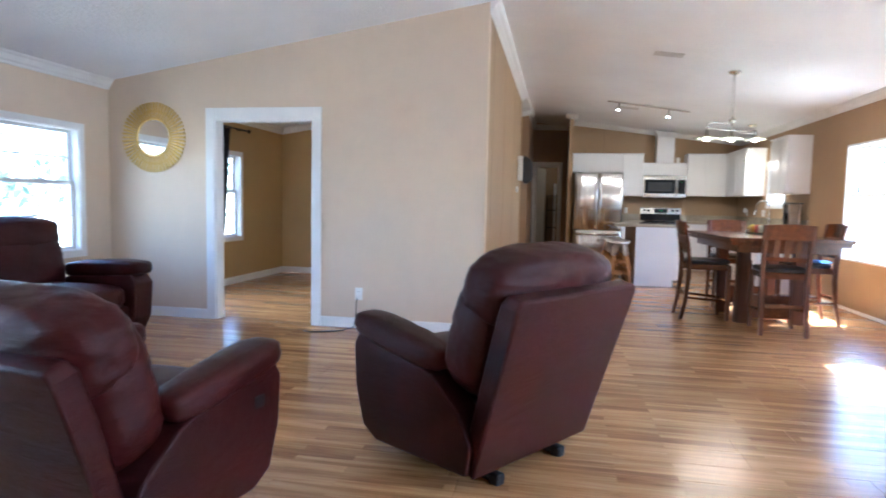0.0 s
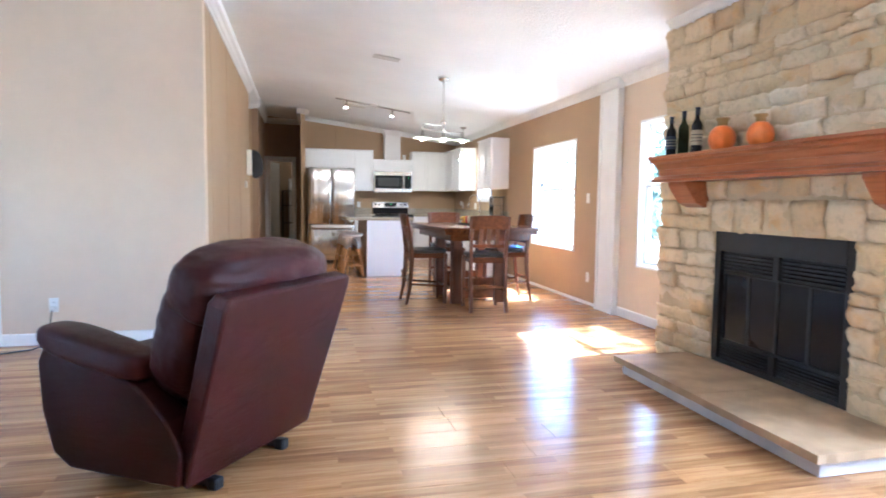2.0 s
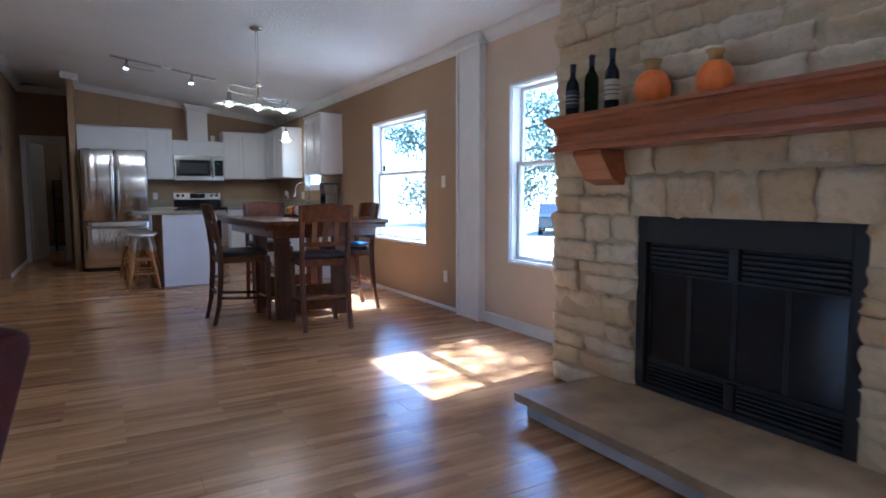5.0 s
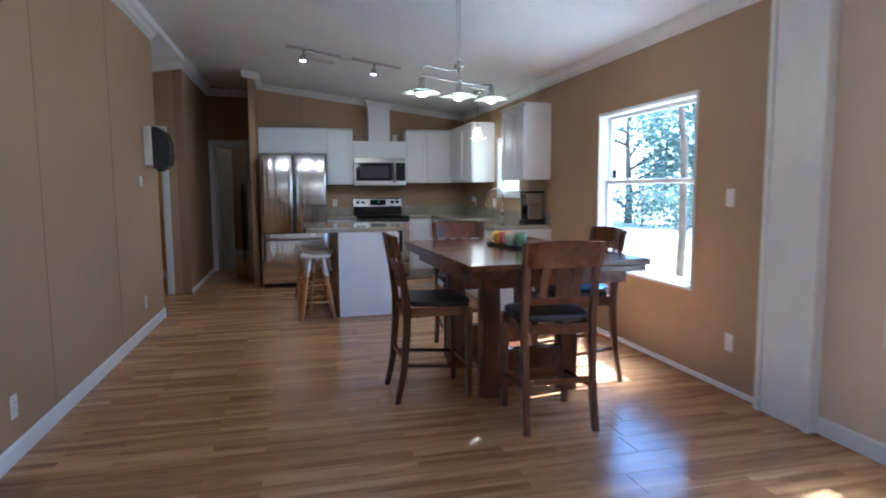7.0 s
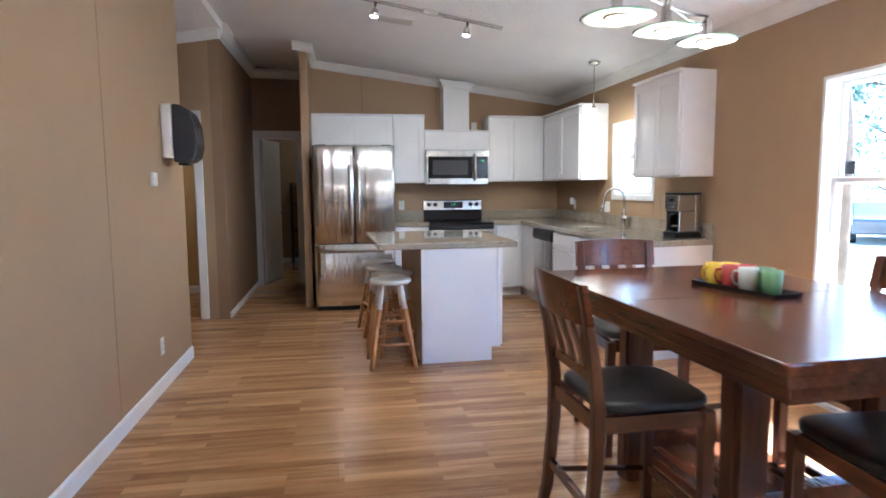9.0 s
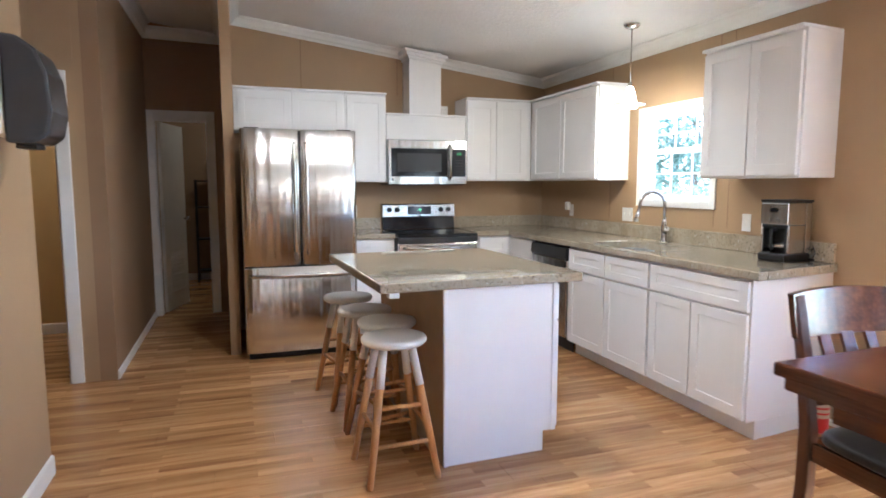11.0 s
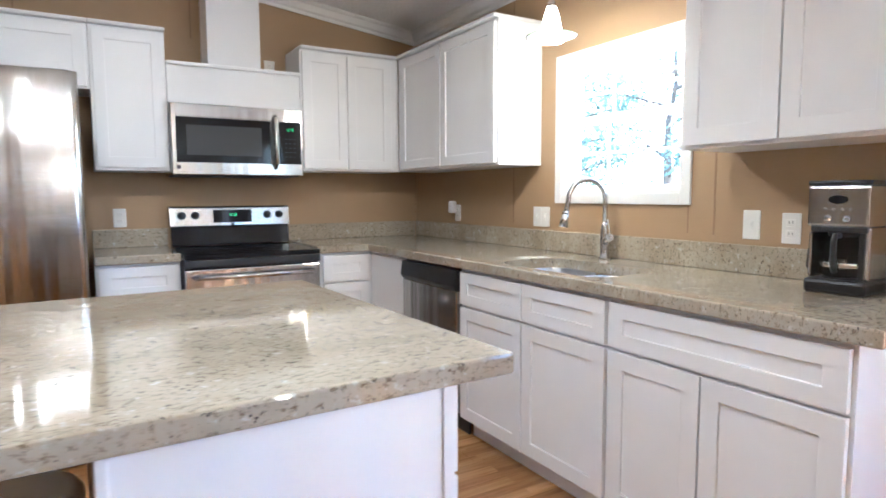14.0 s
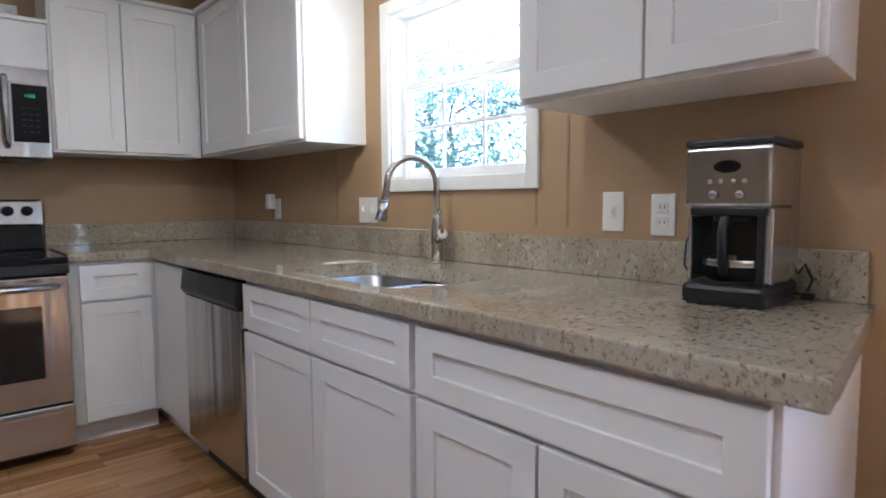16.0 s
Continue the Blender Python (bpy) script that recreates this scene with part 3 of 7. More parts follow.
def baseboard(x0, y0, x1, y1, side, high=0.095):
    d = Vector((x1 - x0, y1 - y0, 0))
    outline = [(0.0, 0.0), (0.013, 0.0), (0.013, high - 0.014), (0.009, high - 0.004), (0.004, high), (0.0, high)]
    bm = bmesh.new()
    ends = [[bm.verts.new((x + side[0] * o, y + side[1] * o, w)) for o, w in outline] for x, y in ((x0, y0), (x1, y1))]
    a, b = ends
    n = len(outline)
    for k in range(n):
        bm.faces.new((a[k], b[k], b[(k + 1) % n], a[(k + 1) % n]))
    bm.faces.new(a)
    bm.faces.new(list(reversed(b)))
    bmesh.ops.recalc_face_normals(bm, faces=bm.faces)
    return solid("baseboard", bm, TRIM, "white painted baseboard along the wall", "baseboard", kind="structure")


baseboard(LWX, 5.12, LWX, LEND, (1, 0))
baseboard(LWX2, SRY, LWX2, HEY, (1, 0), 0.06)
baseboard(WX0, 5.12, -3.20, 5.12, (0, -1))
baseboard(-2.013, 5.12, LWX, 5.12, (0, -1))
baseboard(WX0, 5.12, WX0, Y0, (1, 0))
baseboard(WX1, COL_Y0, WX1, 3.94, (-1, 0))
baseboard(WX1, 1.66, WX1, Y0, (-1, 0))
baseboard(WX1, 9.0, WX1, COL_Y1, (-1, 0), 0.035)
baseboard(WX0, 5.25, WX0, 8.95, (1, 0))
baseboard(WX0, 8.95, LWX - T, 8.95, (0, -1))
baseboard(-2.4, 12.90, -0.58, 12.90, (0, -1))
baseboard(-0.58, 15.9, 1.4, 15.9, (0, -1))

# vertical panel strips of the wallboard
for y in (5.55, 6.77, 8.165):
    solid("panel_strip", cube(LWX, y - 0.004, 0.10, LWX + 0.002, y + 0.004, ceil_z(LWX) - 0.088, 0.0006, 1), WALL_BROWN, "narrow tan strip over a wallboard joint", "panel strip", kind="structure")
for y in (9.94, 9.812, 11.20):
    solid("panel_strip", cube(WX1 - 0.002, y - 0.005, 1.08, WX1, y + 0.005, ceil_z(WX1) - 0.09, 0.0006, 1), WALL_BROWN, "narrow tan strip over a wallboard joint", "panel strip", kind="structure")
for x in (1.02, 1.96):
    solid("panel_strip", cube(x - 0.005, YB - 0.002, 2.27, x + 0.005, YB, ceil_z(x) - 0.09, 0.0006, 1), WALL_BROWN, "narrow tan strip over a wallboard joint", "panel strip", kind="structure")
solid("panel_strip", cube(-0.63, SRY - 0.0035, 2.2, -0.60, SRY, 2.85), WALL_TAN, "narrow tan strip over a wallboard joint", "panel strip", kind="structure")

# boxed white column between living room and dining area
col = thing("column", "white boxed wall column between living and dining areas", "column", kind="structure")
part("shaft", cube(WX1 - 0.06, COL_Y0 + 0.01, 0, WX1, COL_Y1 - 0.01, ceil_z(WX1 - 0.06), 0.004), TRIM, col)
for y in (COL_Y0 + 0.006, COL_Y1 - 0.046):
    part("edge_strip", cube(WX1 - 0.073, y, 0, WX1 - 0.0605, y + 0.04, ceil_z(WX1 - 0.068) - 0.06, 0.004), TRIM, col)
part("capital", cube(WX1 - 0.10, COL_Y0 - 0.02, ceil_z(WX1) - 0.10, WX1 - 0.001, COL_Y1 + 0.02, ceil_z(WX1 - 0.1) - 0.002, 0.02), TRIM, col)
# the ceiling beam that the column carries stays flush; only its trim shows


# ---- windows ----
def window(name, x, inward, op, label, grid=(), trim=0.02, blind=False):
    """A double-hung window in a wall that runs along y. x: the wall's room face; inward: +1 or -1 to the room."""
    y0, y1, z0, z1 = op
    w = thing(name, label, "window", kind="structure")
    o = -inward
    a, b = sorted((x + inward * 0.014, x + o * 0.0))
    for nm, q in (("side_trim", (a, y0 - trim, z0 - trim, b, y0 + 0.004, z1 + trim)), ("side_trim", (a, y1 - 0.004, z0 - trim, b, y1 + trim, z1 + trim)),
                  ("head_trim", (a, y0 + 0.004, z1 - 0.004, b, y1 - 0.004, z1 + trim)), ("sill_trim", (a, y0 + 0.004, z0 - trim, b, y1 - 0.004, z0 + 0.004))):
        part(nm, cube(*q, 0.003), TRIM, w)
    # lining of the opening
    a, b = sorted((x + o * 0.001, x + o * (T - 0.005)))
    for nm, q in (("jamb", (a, y0 + 0.0005, z0, b, y0 + 0.012, z1)), ("jamb", (a, y1 - 0.012, z0, b, y1 - 0.0005, z1)), ("head", (a, y0 + 0.012, z1 - 0.012, b, y1 - 0.012, z1 - 0.0005)), ("sill", (a, y0 + 0.012, z0 + 0.0005, b, y1 - 0.012, z0 + 0.014))):
        part(nm, cube(*q), TRIM, w)
    zm = z0 + (z1 - z0) * 0.56
    for nm, za, zb, depth in (("lower_sash", z0 + 0.014, zm + 0.02, 0.055), ("upper_sash", zm - 0.02, z1 - 0.012, 0.085)):
        xa, xb = sorted((x + o * depth, x + o * (depth + 0.026)))
        ya, yb = y0 + 0.013, y1 - 0.013
        s = 0.03
        bm = bmesh.new()
        add_box(bm, xa, ya, za, xb, ya + s, zb, 0.004, 1)
        add_box(bm, xa, yb - s, za, xb, yb, zb, 0.004, 1)
        add_box(bm, xa, ya + s, za, xb, yb - s, za + s, 0.004, 1)
        add_box(bm, xa, ya + s, zb - s, xb, yb - s, zb, 0.004, 1)
        sash = part(nm, bm, WHITE_PLASTIC, w)
        xm = (xa + xb) / 2
        pane = part("pane", cube(xm - 0.003, ya + s, za + s, xm + 0.003, yb - s, zb - s), GLASS, sash)
        pane.visible_shadow = False
        cols, rows = grid if grid else (1, 1)
        for k in range(1, cols):
            yy = ya + s + (yb - ya - 2 * s) * k / cols
            part("muntin", cube(xm - 0.007, yy - 0.008, za + s, xm + 0.007, yy + 0.008, zb - s, 0.003, 1), WHITE_PLASTIC, sash)
        for k in range(1, rows):
            zz = za + s + (zb - za - 2 * s) * k / rows
            part("muntin", cube(xm - 0.0065, ya + s, zz - 0.008, xm + 0.0065, yb - s, zz + 0.008, 0.003, 1), WHITE_PLASTIC, sash)
    xl = x + o * 0.052
    for f in (0.3, 0.7):
        yy = y0 + (y1 - y0) * f
        part("sash_lock", cube(min(xl, xl + o * 0.02), yy - 0.03, zm + 0.02, max(xl, xl + o * 0.02), yy + 0.03, zm + 0.032, 0.004), WHITE_PLASTIC, w)
    return w


window("window_1", WX1, -1, WIN1, "white double-hung sash window of the dining area")
window("window_2", WX1, -1, WIN2, "white double-hung sash window beside the fireplace")
window("window_3", WX1, -1, WIN3, "white sash window with muntins over the kitchen sink", grid=(3, 2), trim=0.05)
window("window_4", WX1, -1, WIN4, "white double-hung sash window of the living room")
window("window_5", WX0, 1, WINL, "white living room sash window with one muntin", grid=(1, 2), trim=0.055)
window("window_6", WX0, 1, WINL2, "white living room sash window with one muntin", grid=(1, 2), trim=0.055)
window("added_window", WX0, 1, WIND2, "narrow white sash window added out of view in the room behind", grid=(1, 2))
window("window_7", WX0, 1, WIND, "white sash window of the room behind", grid=(2, 2), trim=0.055)


# ---- doorways ----
def casing(name, axis, face, out, a, b, top, wide=0.085, label="white painted door casing"):
    """Flat casing round an opening on the wall face; out: the way off the wall."""
    c = thing(name, label, "door casing", kind="structure")
    lo, hi = sorted((face, face + out * 0.018))

    def put(nm, u0, u1, z0, z1):
        q = (u0, lo, z0, u1, hi, z1) if axis == "x" else (lo, u0, z0, hi, u1, z1)
        part(nm, cube(*q, 0.004), TRIM, c)

    put("side", a - wide, a + 0.006, 0, top + wide + 0.02)
    put("side", b - 0.006, b + wide, 0, top + wide + 0.02)
    put("head", a + 0.006, b - 0.006, top - 0.006, top + wide + 0.02)
    return c


def lining(axis, f0, f1, a, b, top):
    c = thing("door_lining", "white painted lining of a doorway", "door lining", kind="structure")

    def put(nm, u0, u1, z0, z1):
        q = (u0, f0, z0, u1, f1, z1) if axis == "x" else (f0, u0, z0, f1, u1, z1)
        part(nm, cube(*q), TRIM, c)

    put("jamb", a + 0.0005, a + 0.016, 0, top - 0.001)
    put("jamb", b - 0.016, b - 0.0005, 0, top - 0.001)
    put("head", a + 0.016, b - 0.016, top - 0.016, top - 0.0005)
    return c


casing("door_1", "x", 5.12, -1, DOOR_X0, DOOR_X1, DOOR_Z, 0.085, "white painted casing of the wide living room doorway")
lining("x", 5.121, 5.249, DOOR_X0, DOOR_X1, DOOR_Z)
casing("door_2", "x", SRY, -1, AD[0], AD[1], AD[3], 0.075, "white painted casing of a side room doorway")
lining("x", SRY + 0.001, SRY + 0.109, AD[0], AD[1], AD[3])
casing("door_3", "x", HEY, -1, HD[0], HD[1], HD[3], 0.07, "white painted casing at the end of the passage")
lining("x", HEY + 0.001, HEY + 0.109, HD[0], HD[1], HD[3])

# open door leaf in the passage end doorway, with a louvred grille
leaf = thing("door_leaf", "white interior door standing open, with a return-air grille", "door", pose(HD[0] + 0.02, HEY + 0.12, 0.012, 0, 0, 74))
part("panel", cube(0, -0.035, 0, 0.62, 0, 2.02, 0.003), DOOR_PAINT, leaf)
grille = part("grille", cube(0.12, -0.041, 0.18, 0.50, -0.0355, 0.62, 0.002, 1), DOOR_PAINT, leaf, "louvred white grille")
for k in range(12):
    part("slat", extrude_profile([(-0.0415, 0.20 + k * 0.034), (-0.050, 0.193 + k * 0.034), (-0.050, 0.198 + k * 0.034), (-0.0415, 0.212 + k * 0.034)], "x", 0.13, 0.49), DOOR_PAINT, grille)
kn = part("knob", lathe([(0.012, 0), (0.012, 0.03), (0.026, 0.04), (0.028, 0.052), (0.018, 0.064), (0.004, 0.066)], n=16), CHROME, leaf, "satin metal knob")
kn.matrix_local = pose(0.56, -0.036, 0.98, 90)

# dark shelving unit far back in the utility room
sh = thing("shelf_unit", "dim grey metal shelf unit in the utility room", "shelf", pose(-0.15, 15.6, 0))
for x in (0.0, 0.62):
    for y in (0.0, 0.25):
        part("post", cube(x, y, 0, x + 0.025, y + 0.025, 1.45), BLACK_METAL, sh)
for z in (0.15, 0.6, 1.05, 1.42):
    part("shelf_board", cube(0.026, 0.026, z, 0.619, 0.249, z + 0.02), BLACK_METAL, sh)

# ---- living room ----
def recliner_parts(c, wide=0.85, tall=1.0, handle=True, wheels=True):
    """A rocker recliner seen from behind: local +y is the way it faces, z up, the middle of its back edge at 0, 0."""
    h = wide / 2

    def up(z):
        return 0.42 + (z - 0.42) * tall if z > 0.42 else z

    # side bodies under the arms, with a rounded front
    for s in (-1, 1):
        x0, x1 = sorted((s * (h - 0.13), s * h))
        side = [(0.02, 0.09), (0.60, 0.07), (0.70, 0.12), (0.76, 0.30), (0.775, 0.50), (0.74, 0.56), (0.45, 0.545), (0.22, 0.46), (0.07, 0.34), (0.0, 0.22)]
        part("side_panel", extrude_profile(side, "x", x0, x1, 0.012), LEATHER, c)
        # padded arm on top, sloping up to the front
        arm = cushion(-0.085, -0.29, -0.055, 0.085, 0.29, 0.065, 0.012, 0.006, 8, seed=s * 3)
        a = part("armrest", arm, LEATHER, c, "padded leather armrest")
        a.matrix_local = pose(s * (h - 0.065), 0.49, 0.560, 9)
    part("base_front", cube(-h + 0.14, 0.55, 0.10, h - 0.14, 0.73, 0.36, 0.03, 3), LEATHER, c)
    part("seat_cushion", cushion(-h + 0.135, 0.14, 0.30, h - 0.135, 0.76, 0.50, 0.02, 0.006, 9), LEATHER, c)
    part("under_frame", cube(-h + 0.15, 0.08, 0.07, h - 0.15, 0.6, 0.29), BLACK_METAL, c)
    # flat rear panel that leans back and widens upwards
    bm = bmesh.new()
    zs = [up(z) for z in (0.075, 0.25, 0.55, 0.79, 0.83)]
    offs = [0.0, -0.055, -0.15, -0.225, -0.235]
    ws = [h - 0.02, h - 0.015, h - 0.005, h + 0.005, h - 0.01]
    th = [0.05, 0.09, 0.10, 0.10, 0.08]
    rings = []
    for z, o, w, t in zip(zs, offs, ws, th):
        rings.append([bm.verts.new(p) for p in ((-w, o, z), (w, o, z), (w - 0.015, o + t, z + 0.02), (-w + 0.015, o + t, z + 0.02))])
    for p, q in zip(rings, rings[1:]):
        for k in range(4):
            bm.faces.new((p[k], p[(k + 1) % 4], q[(k + 1) % 4], q[k]))
    bm.faces.new(list(reversed(rings[0])))
    bm.faces.new(rings[-1])
    bmesh.ops.recalc_face_normals(bm, faces=bm.faces)
    bmesh.ops.bevel(bm, geom=[e for e in bm.edges if e.calc_face_angle(0) > 0.5], offset=0.014, segments=3, affect="EDGES", profile=0.5)
    part("rear_panel", bm, LEATHER, c, "flat leather rear panel")
    # soft back cushions: creased sides and a bulging head roll
    b = part("back_cushion", cushion(-h + 0.012, -0.12, -0.30, h - 0.012, 0.145, 0.30, 0.014, 0.009, 26, seed=7, power=3.8), LEATHER, c, "creased leather back cushion")
    b.matrix_local = pose(0, 0.045, up(0.66), 16)
    b = part("head_cushion", cushion(-h + 0.005, -0.13, -0.20, h - 0.005, 0.155, 0.14, 0.012, 0.008, 26, seed=2, power=3.4), LEATHER, c, "bulging leather head cushion")
    b.matrix_local = pose(0, -0.035, up(0.86), 15)
    if handle:
        part("lever_cup", cube(h - 0.002, 0.60, 0.40, h + 0.004, 0.66, 0.45, 0.0015, 1), BLACK, c, "black recline lever recess")
    if wheels:
        for s in (-1, 1):
            part("rocker_foot", tube([(s * 0.22, 0.05, 0.025), (s * 0.22, 0.12, 0.022), (s * 0.22, 0.5, 0.03)], 0.022, 8), BLACK, c, "black rocker base rail")
            part("foot_cap", cube(s * 0.22 - 0.025, 0.0, 0.0, s * 0.22 + 0.025, 0.055, 0.05, 0.01), BLACK, c, "black rubber cap")
            part("spring_block", cube(s * 0.22 - 0.03, 0.15, 0.0, s * 0.22 + 0.03, 0.45, 0.075), BLACK_METAL, c)


r = thing("recliner", "burgundy leather rocker recliner turned away, creased head cushion", "recliner", pose(0.095, 2.44, 0, 0, 0, 55))
recliner_parts(r)
r = thing("recliner", "burgundy leather recliner seen from behind, facing the doorway", "recliner", pose(-1.45, 1.36, 0, 0, 0, -9) @ Matrix.Diagonal((0.98, 0.98, 0.95, 1)))
recliner_parts(r, tall=0.86)

# reclining sofa against the window wall, facing into the room
s = thing("reclining_sofa", "dark brown leather reclining sofa under the living room window", "sofa", pose(-4.14, 3.30, 0, 0, 0, -92))
for sd in (-1, 1):
    x0, x1 = sorted((sd * 0.80, sd * 1.00))
    part("side_panel", extrude_profile([(0.02, 0.06), (0.86, 0.06), (0.93, 0.2), (0.95, 0.48), (0.9, 0.55), (0.4, 0.55), (0.1, 0.45), (0.0, 0.3)], "x", x0, x1, 0.015), LEATHER, s)
    a = part("armrest", cushion(-0.12, -0.36, -0.06, 0.12, 0.36, 0.07, 0.012, 0.006, 8, seed=sd), LEATHER, s, "padded leather armrest")
    a.matrix_local = pose(sd * 0.90, 0.60, 0.58, 3)
part("base", cube(-0.80, 0.05, 0.06, 0.80, 0.88, 0.30, 0.02), LEATHER, s)
for fx in (-0.9, 0.9):
    for fy in (0.08, 0.8):
        part("foot", cube(fx - 0.03, fy - 0.03, 0, fx + 0.03, fy + 0.03, 0.0605), BLACK, s)
for k in (-1, 1):
    part("seat_cushion", cushion(k * 0.40 - 0.395, 0.16, 0.28, k * 0.40 + 0.395, 0.92, 0.48, 0.02, 0.006, 9, seed=k), LEATHER, s)
    b = part("back_cushion", cushion(-0.395, -0.13, -0.28, 0.395, 0.13, 0.20, 0.025, 0.012, 10, seed=k + 4), LEATHER, s)
    b.matrix_local = pose(k * 0.40, 0.16, 0.66, 10)
    b = part("head_cushion", cushion(-0.39, -0.14, -0.10, 0.39, 0.14, 0.14, 0.03, 0.012, 10, seed=k + 8), LEATHER, s)
    b.matrix_local = pose(k * 0.40, 0.12, 0.84, 8)

# sunburst mirror on the dividing wall
mir = thing("sunburst_mirror", "round gold sunburst wall mirror with ringed metal rays", "mirror", pose(-3.757, 5.118, 1.765, 90))
part("mirror_glass", lathe([(0.172, 0.010), (0.172, 0.017), (0.165, 0.018)], n=40), MIRROR, mir, "round mirror glass")
part("inner_ring", lathe([(0.19, 0.004), (0.192, 0.020), (0.182, 0.026), (0.174, 0.018), (0.172, 0.004)], n=40, cap=False), GOLD, mir)
ray = tube([(0.19 + 0.0075 * k, 0, 0.012) for k in range(21)], [0.0055 + 0.00022 * k + (0.0026 if k % 3 else 0.0) for k in range(21)], 6)
ray_mesh = mesh_of("ray", ray)
ray_mesh.materials.append(GOLD)
for k in range(56):
    o = new("ray", ray_mesh)
    o.parent = mir
    o.matrix_local = pose(0, 0, 0.003 * (k % 2), 0, 0, k * 360 / 56)
part("backing_ring", lathe([(0.25, 0.0), (0.252, 0.004), (0.262, 0.004), (0.264, 0.0)], n=40, cap=False), GOLD, mir)


# wall plates
def outlet(m, label, kind="outlet"):
    """Local: x across, z up, y off the wall."""
    o = thing("wall_" + kind, label, kind, m)
    part("plate", cube(-0.036, 0.0, -0.058, 0.036, 0.006, 0.058, 0.003), WHITE_PLASTIC, o)
    if kind == "outlet":
        for z in (-0.021, 0.021):
            sk = part("socket", cube(-0.017, 0.0062, z - 0.014, 0.017, 0.0085, z + 0.014, 0.003), WHITE_PLASTIC, o)
            for x in (-0.007, 0.006):
                part("slot", cube(x - 0.001, 0.0086, z - 0.003, x + 0.001, 0.0092, z + 0.006), BLACK, sk)
    elif kind == "switch":
        part("rocker", cube(-0.009, 0.0062, -0.02, 0.009, 0.0085, 0.02, 0.002), WHITE_PLASTIC, o)
        part("toggle", cube(-0.004, 0.0086, -0.004, 0.004, 0.016, 0.010, 0.001), WHITE_PLASTIC, o)
    return o


EAST, WEST_IN = 90, -90
ON_EAST = lambda y, z: pose(WX1, y, z, 0, 0, 90)
ON_PASS = lambda y, z: pose(LWX, y, z, 0, 0, -90)
outlet(pose(-1.641, 5.119, 0.322, 0, 0, 180), "white wall outlet with a plugged-in cable")
outlet(ON_EAST(6.25, 1.255), "white light switch beside the dining window", "switch")
outlet(ON_EAST(6.21, 0.322), "white wall outlet under the dining window")
outlet(ON_EAST(1.32, 0.42), "white wall outlet near the fireplace")
outlet(ON_PASS(8.955, 0.298), "white wall outlet on the passage wall")
outlet(ON_PASS(6.245, 0.27), "white wall outlet low on the passage wall")
th = thing("thermostat", "small white wall thermostat", "thermostat", pose(LWX, 8.94, 1.413, 0, 0, -90))
part("housing", cube(-0.045, 0, -0.045, 0.045, 0.024, 0.045, 0.007), WHITE_PLASTIC, th)
part("dial", cube(-0.025, 0.0242, -0.006, 0.025, 0.027, 0.014, 0.002), WHITE_PLASTIC, th)
# cable from the plug to the floor
cab = thing("power_cable", "thin dark power cable trailing from the outlet", "cable")
part("plug", cube(-1.661, 5.07, 0.285, -1.621, 5.108, 0.315, 0.005), WHITE_PLASTIC, cab, "white plug")
part("cord", tube([(-1.641, 5.075, 0.29), (-1.64, 5.04, 0.23), (-1.64, 5.03, 0.12), (-1.65, 5.0, 0.03), (-1.74, 4.93, 0.006), (-1.88, 4.84, 0.006), (-1.98, 4.80, 0.006), (-2.06, 4.83, 0.006)], 0.005, 6), BLACK, cab)

# paper towel dispenser on the passage wall
tw = thing("towel_dispenser", "wall-mounted paper towel dispenser, smoky dark cover", "dispenser", pose(LWX, 9.315, 1.535, 0, 0, -90))
part("back_box", cube(-0.125, 0.001, 0.03, 0.125, 0.075, 0.40, 0.012), WHITE_PLASTIC, tw, "pale grey back box")
part("cover", extrude_profile([(0.0755, 0.0), (0.17, 0.0), (0.215, 0.03), (0.235, 0.12), (0.225, 0.26), (0.19, 0.35), (0.13, 0.395), (0.0755, 0.40)], "x", -0.125, 0.125, 0.012), GREY_PLASTIC, tw, "smoky curved plastic cover")
part("lever", cube(-0.06, 0.09, -0.018, 0.06, 0.16, -0.001, 0.004), BLACK, tw)

# black console at the edge of the walk
con = thing("console_table", "black painted console with a stepped moulded top", "console", pose(0.895, 0.172, 0))
part("top", cube(0.0, -1.10, 0.87, 0.45, 0.0, 0.92, 0.008), BLACK, con)
part("upper_moulding", cube(0.018, -1.082, 0.845, 0.432, -0.018, 0.8695, 0.006), BLACK, con)
part("lower_moulding", cube(0.035, -1.065, 0.815, 0.415, -0.035, 0.8445, 0.008), BLACK, con)
part("body", cube(0.05, -1.05, 0.07, 0.40, -0.05, 0.8145, 0.004), BLACK, con)
part("plinth", cube(0.03, -1.07, 0.0, 0.42, -0.03, 0.0695, 0.006), BLACK, con)
for k in range(2):
    d = part("door", cube(0.038, -1.02 + k * 0.48, 0.10, 0.0495, -0.56 + k * 0.48, 0.79, 0.004), BLACK, con)
    part("knob", lathe([(0.006, 0), (0.006, 0.012), (0.014, 0.018), (0.012, 0.026), (0.003, 0.028)], n=12), CHROME, d).matrix_local = pose(0.038, -0.60 + k * 0.10, 0.5, 0, -90, 0)

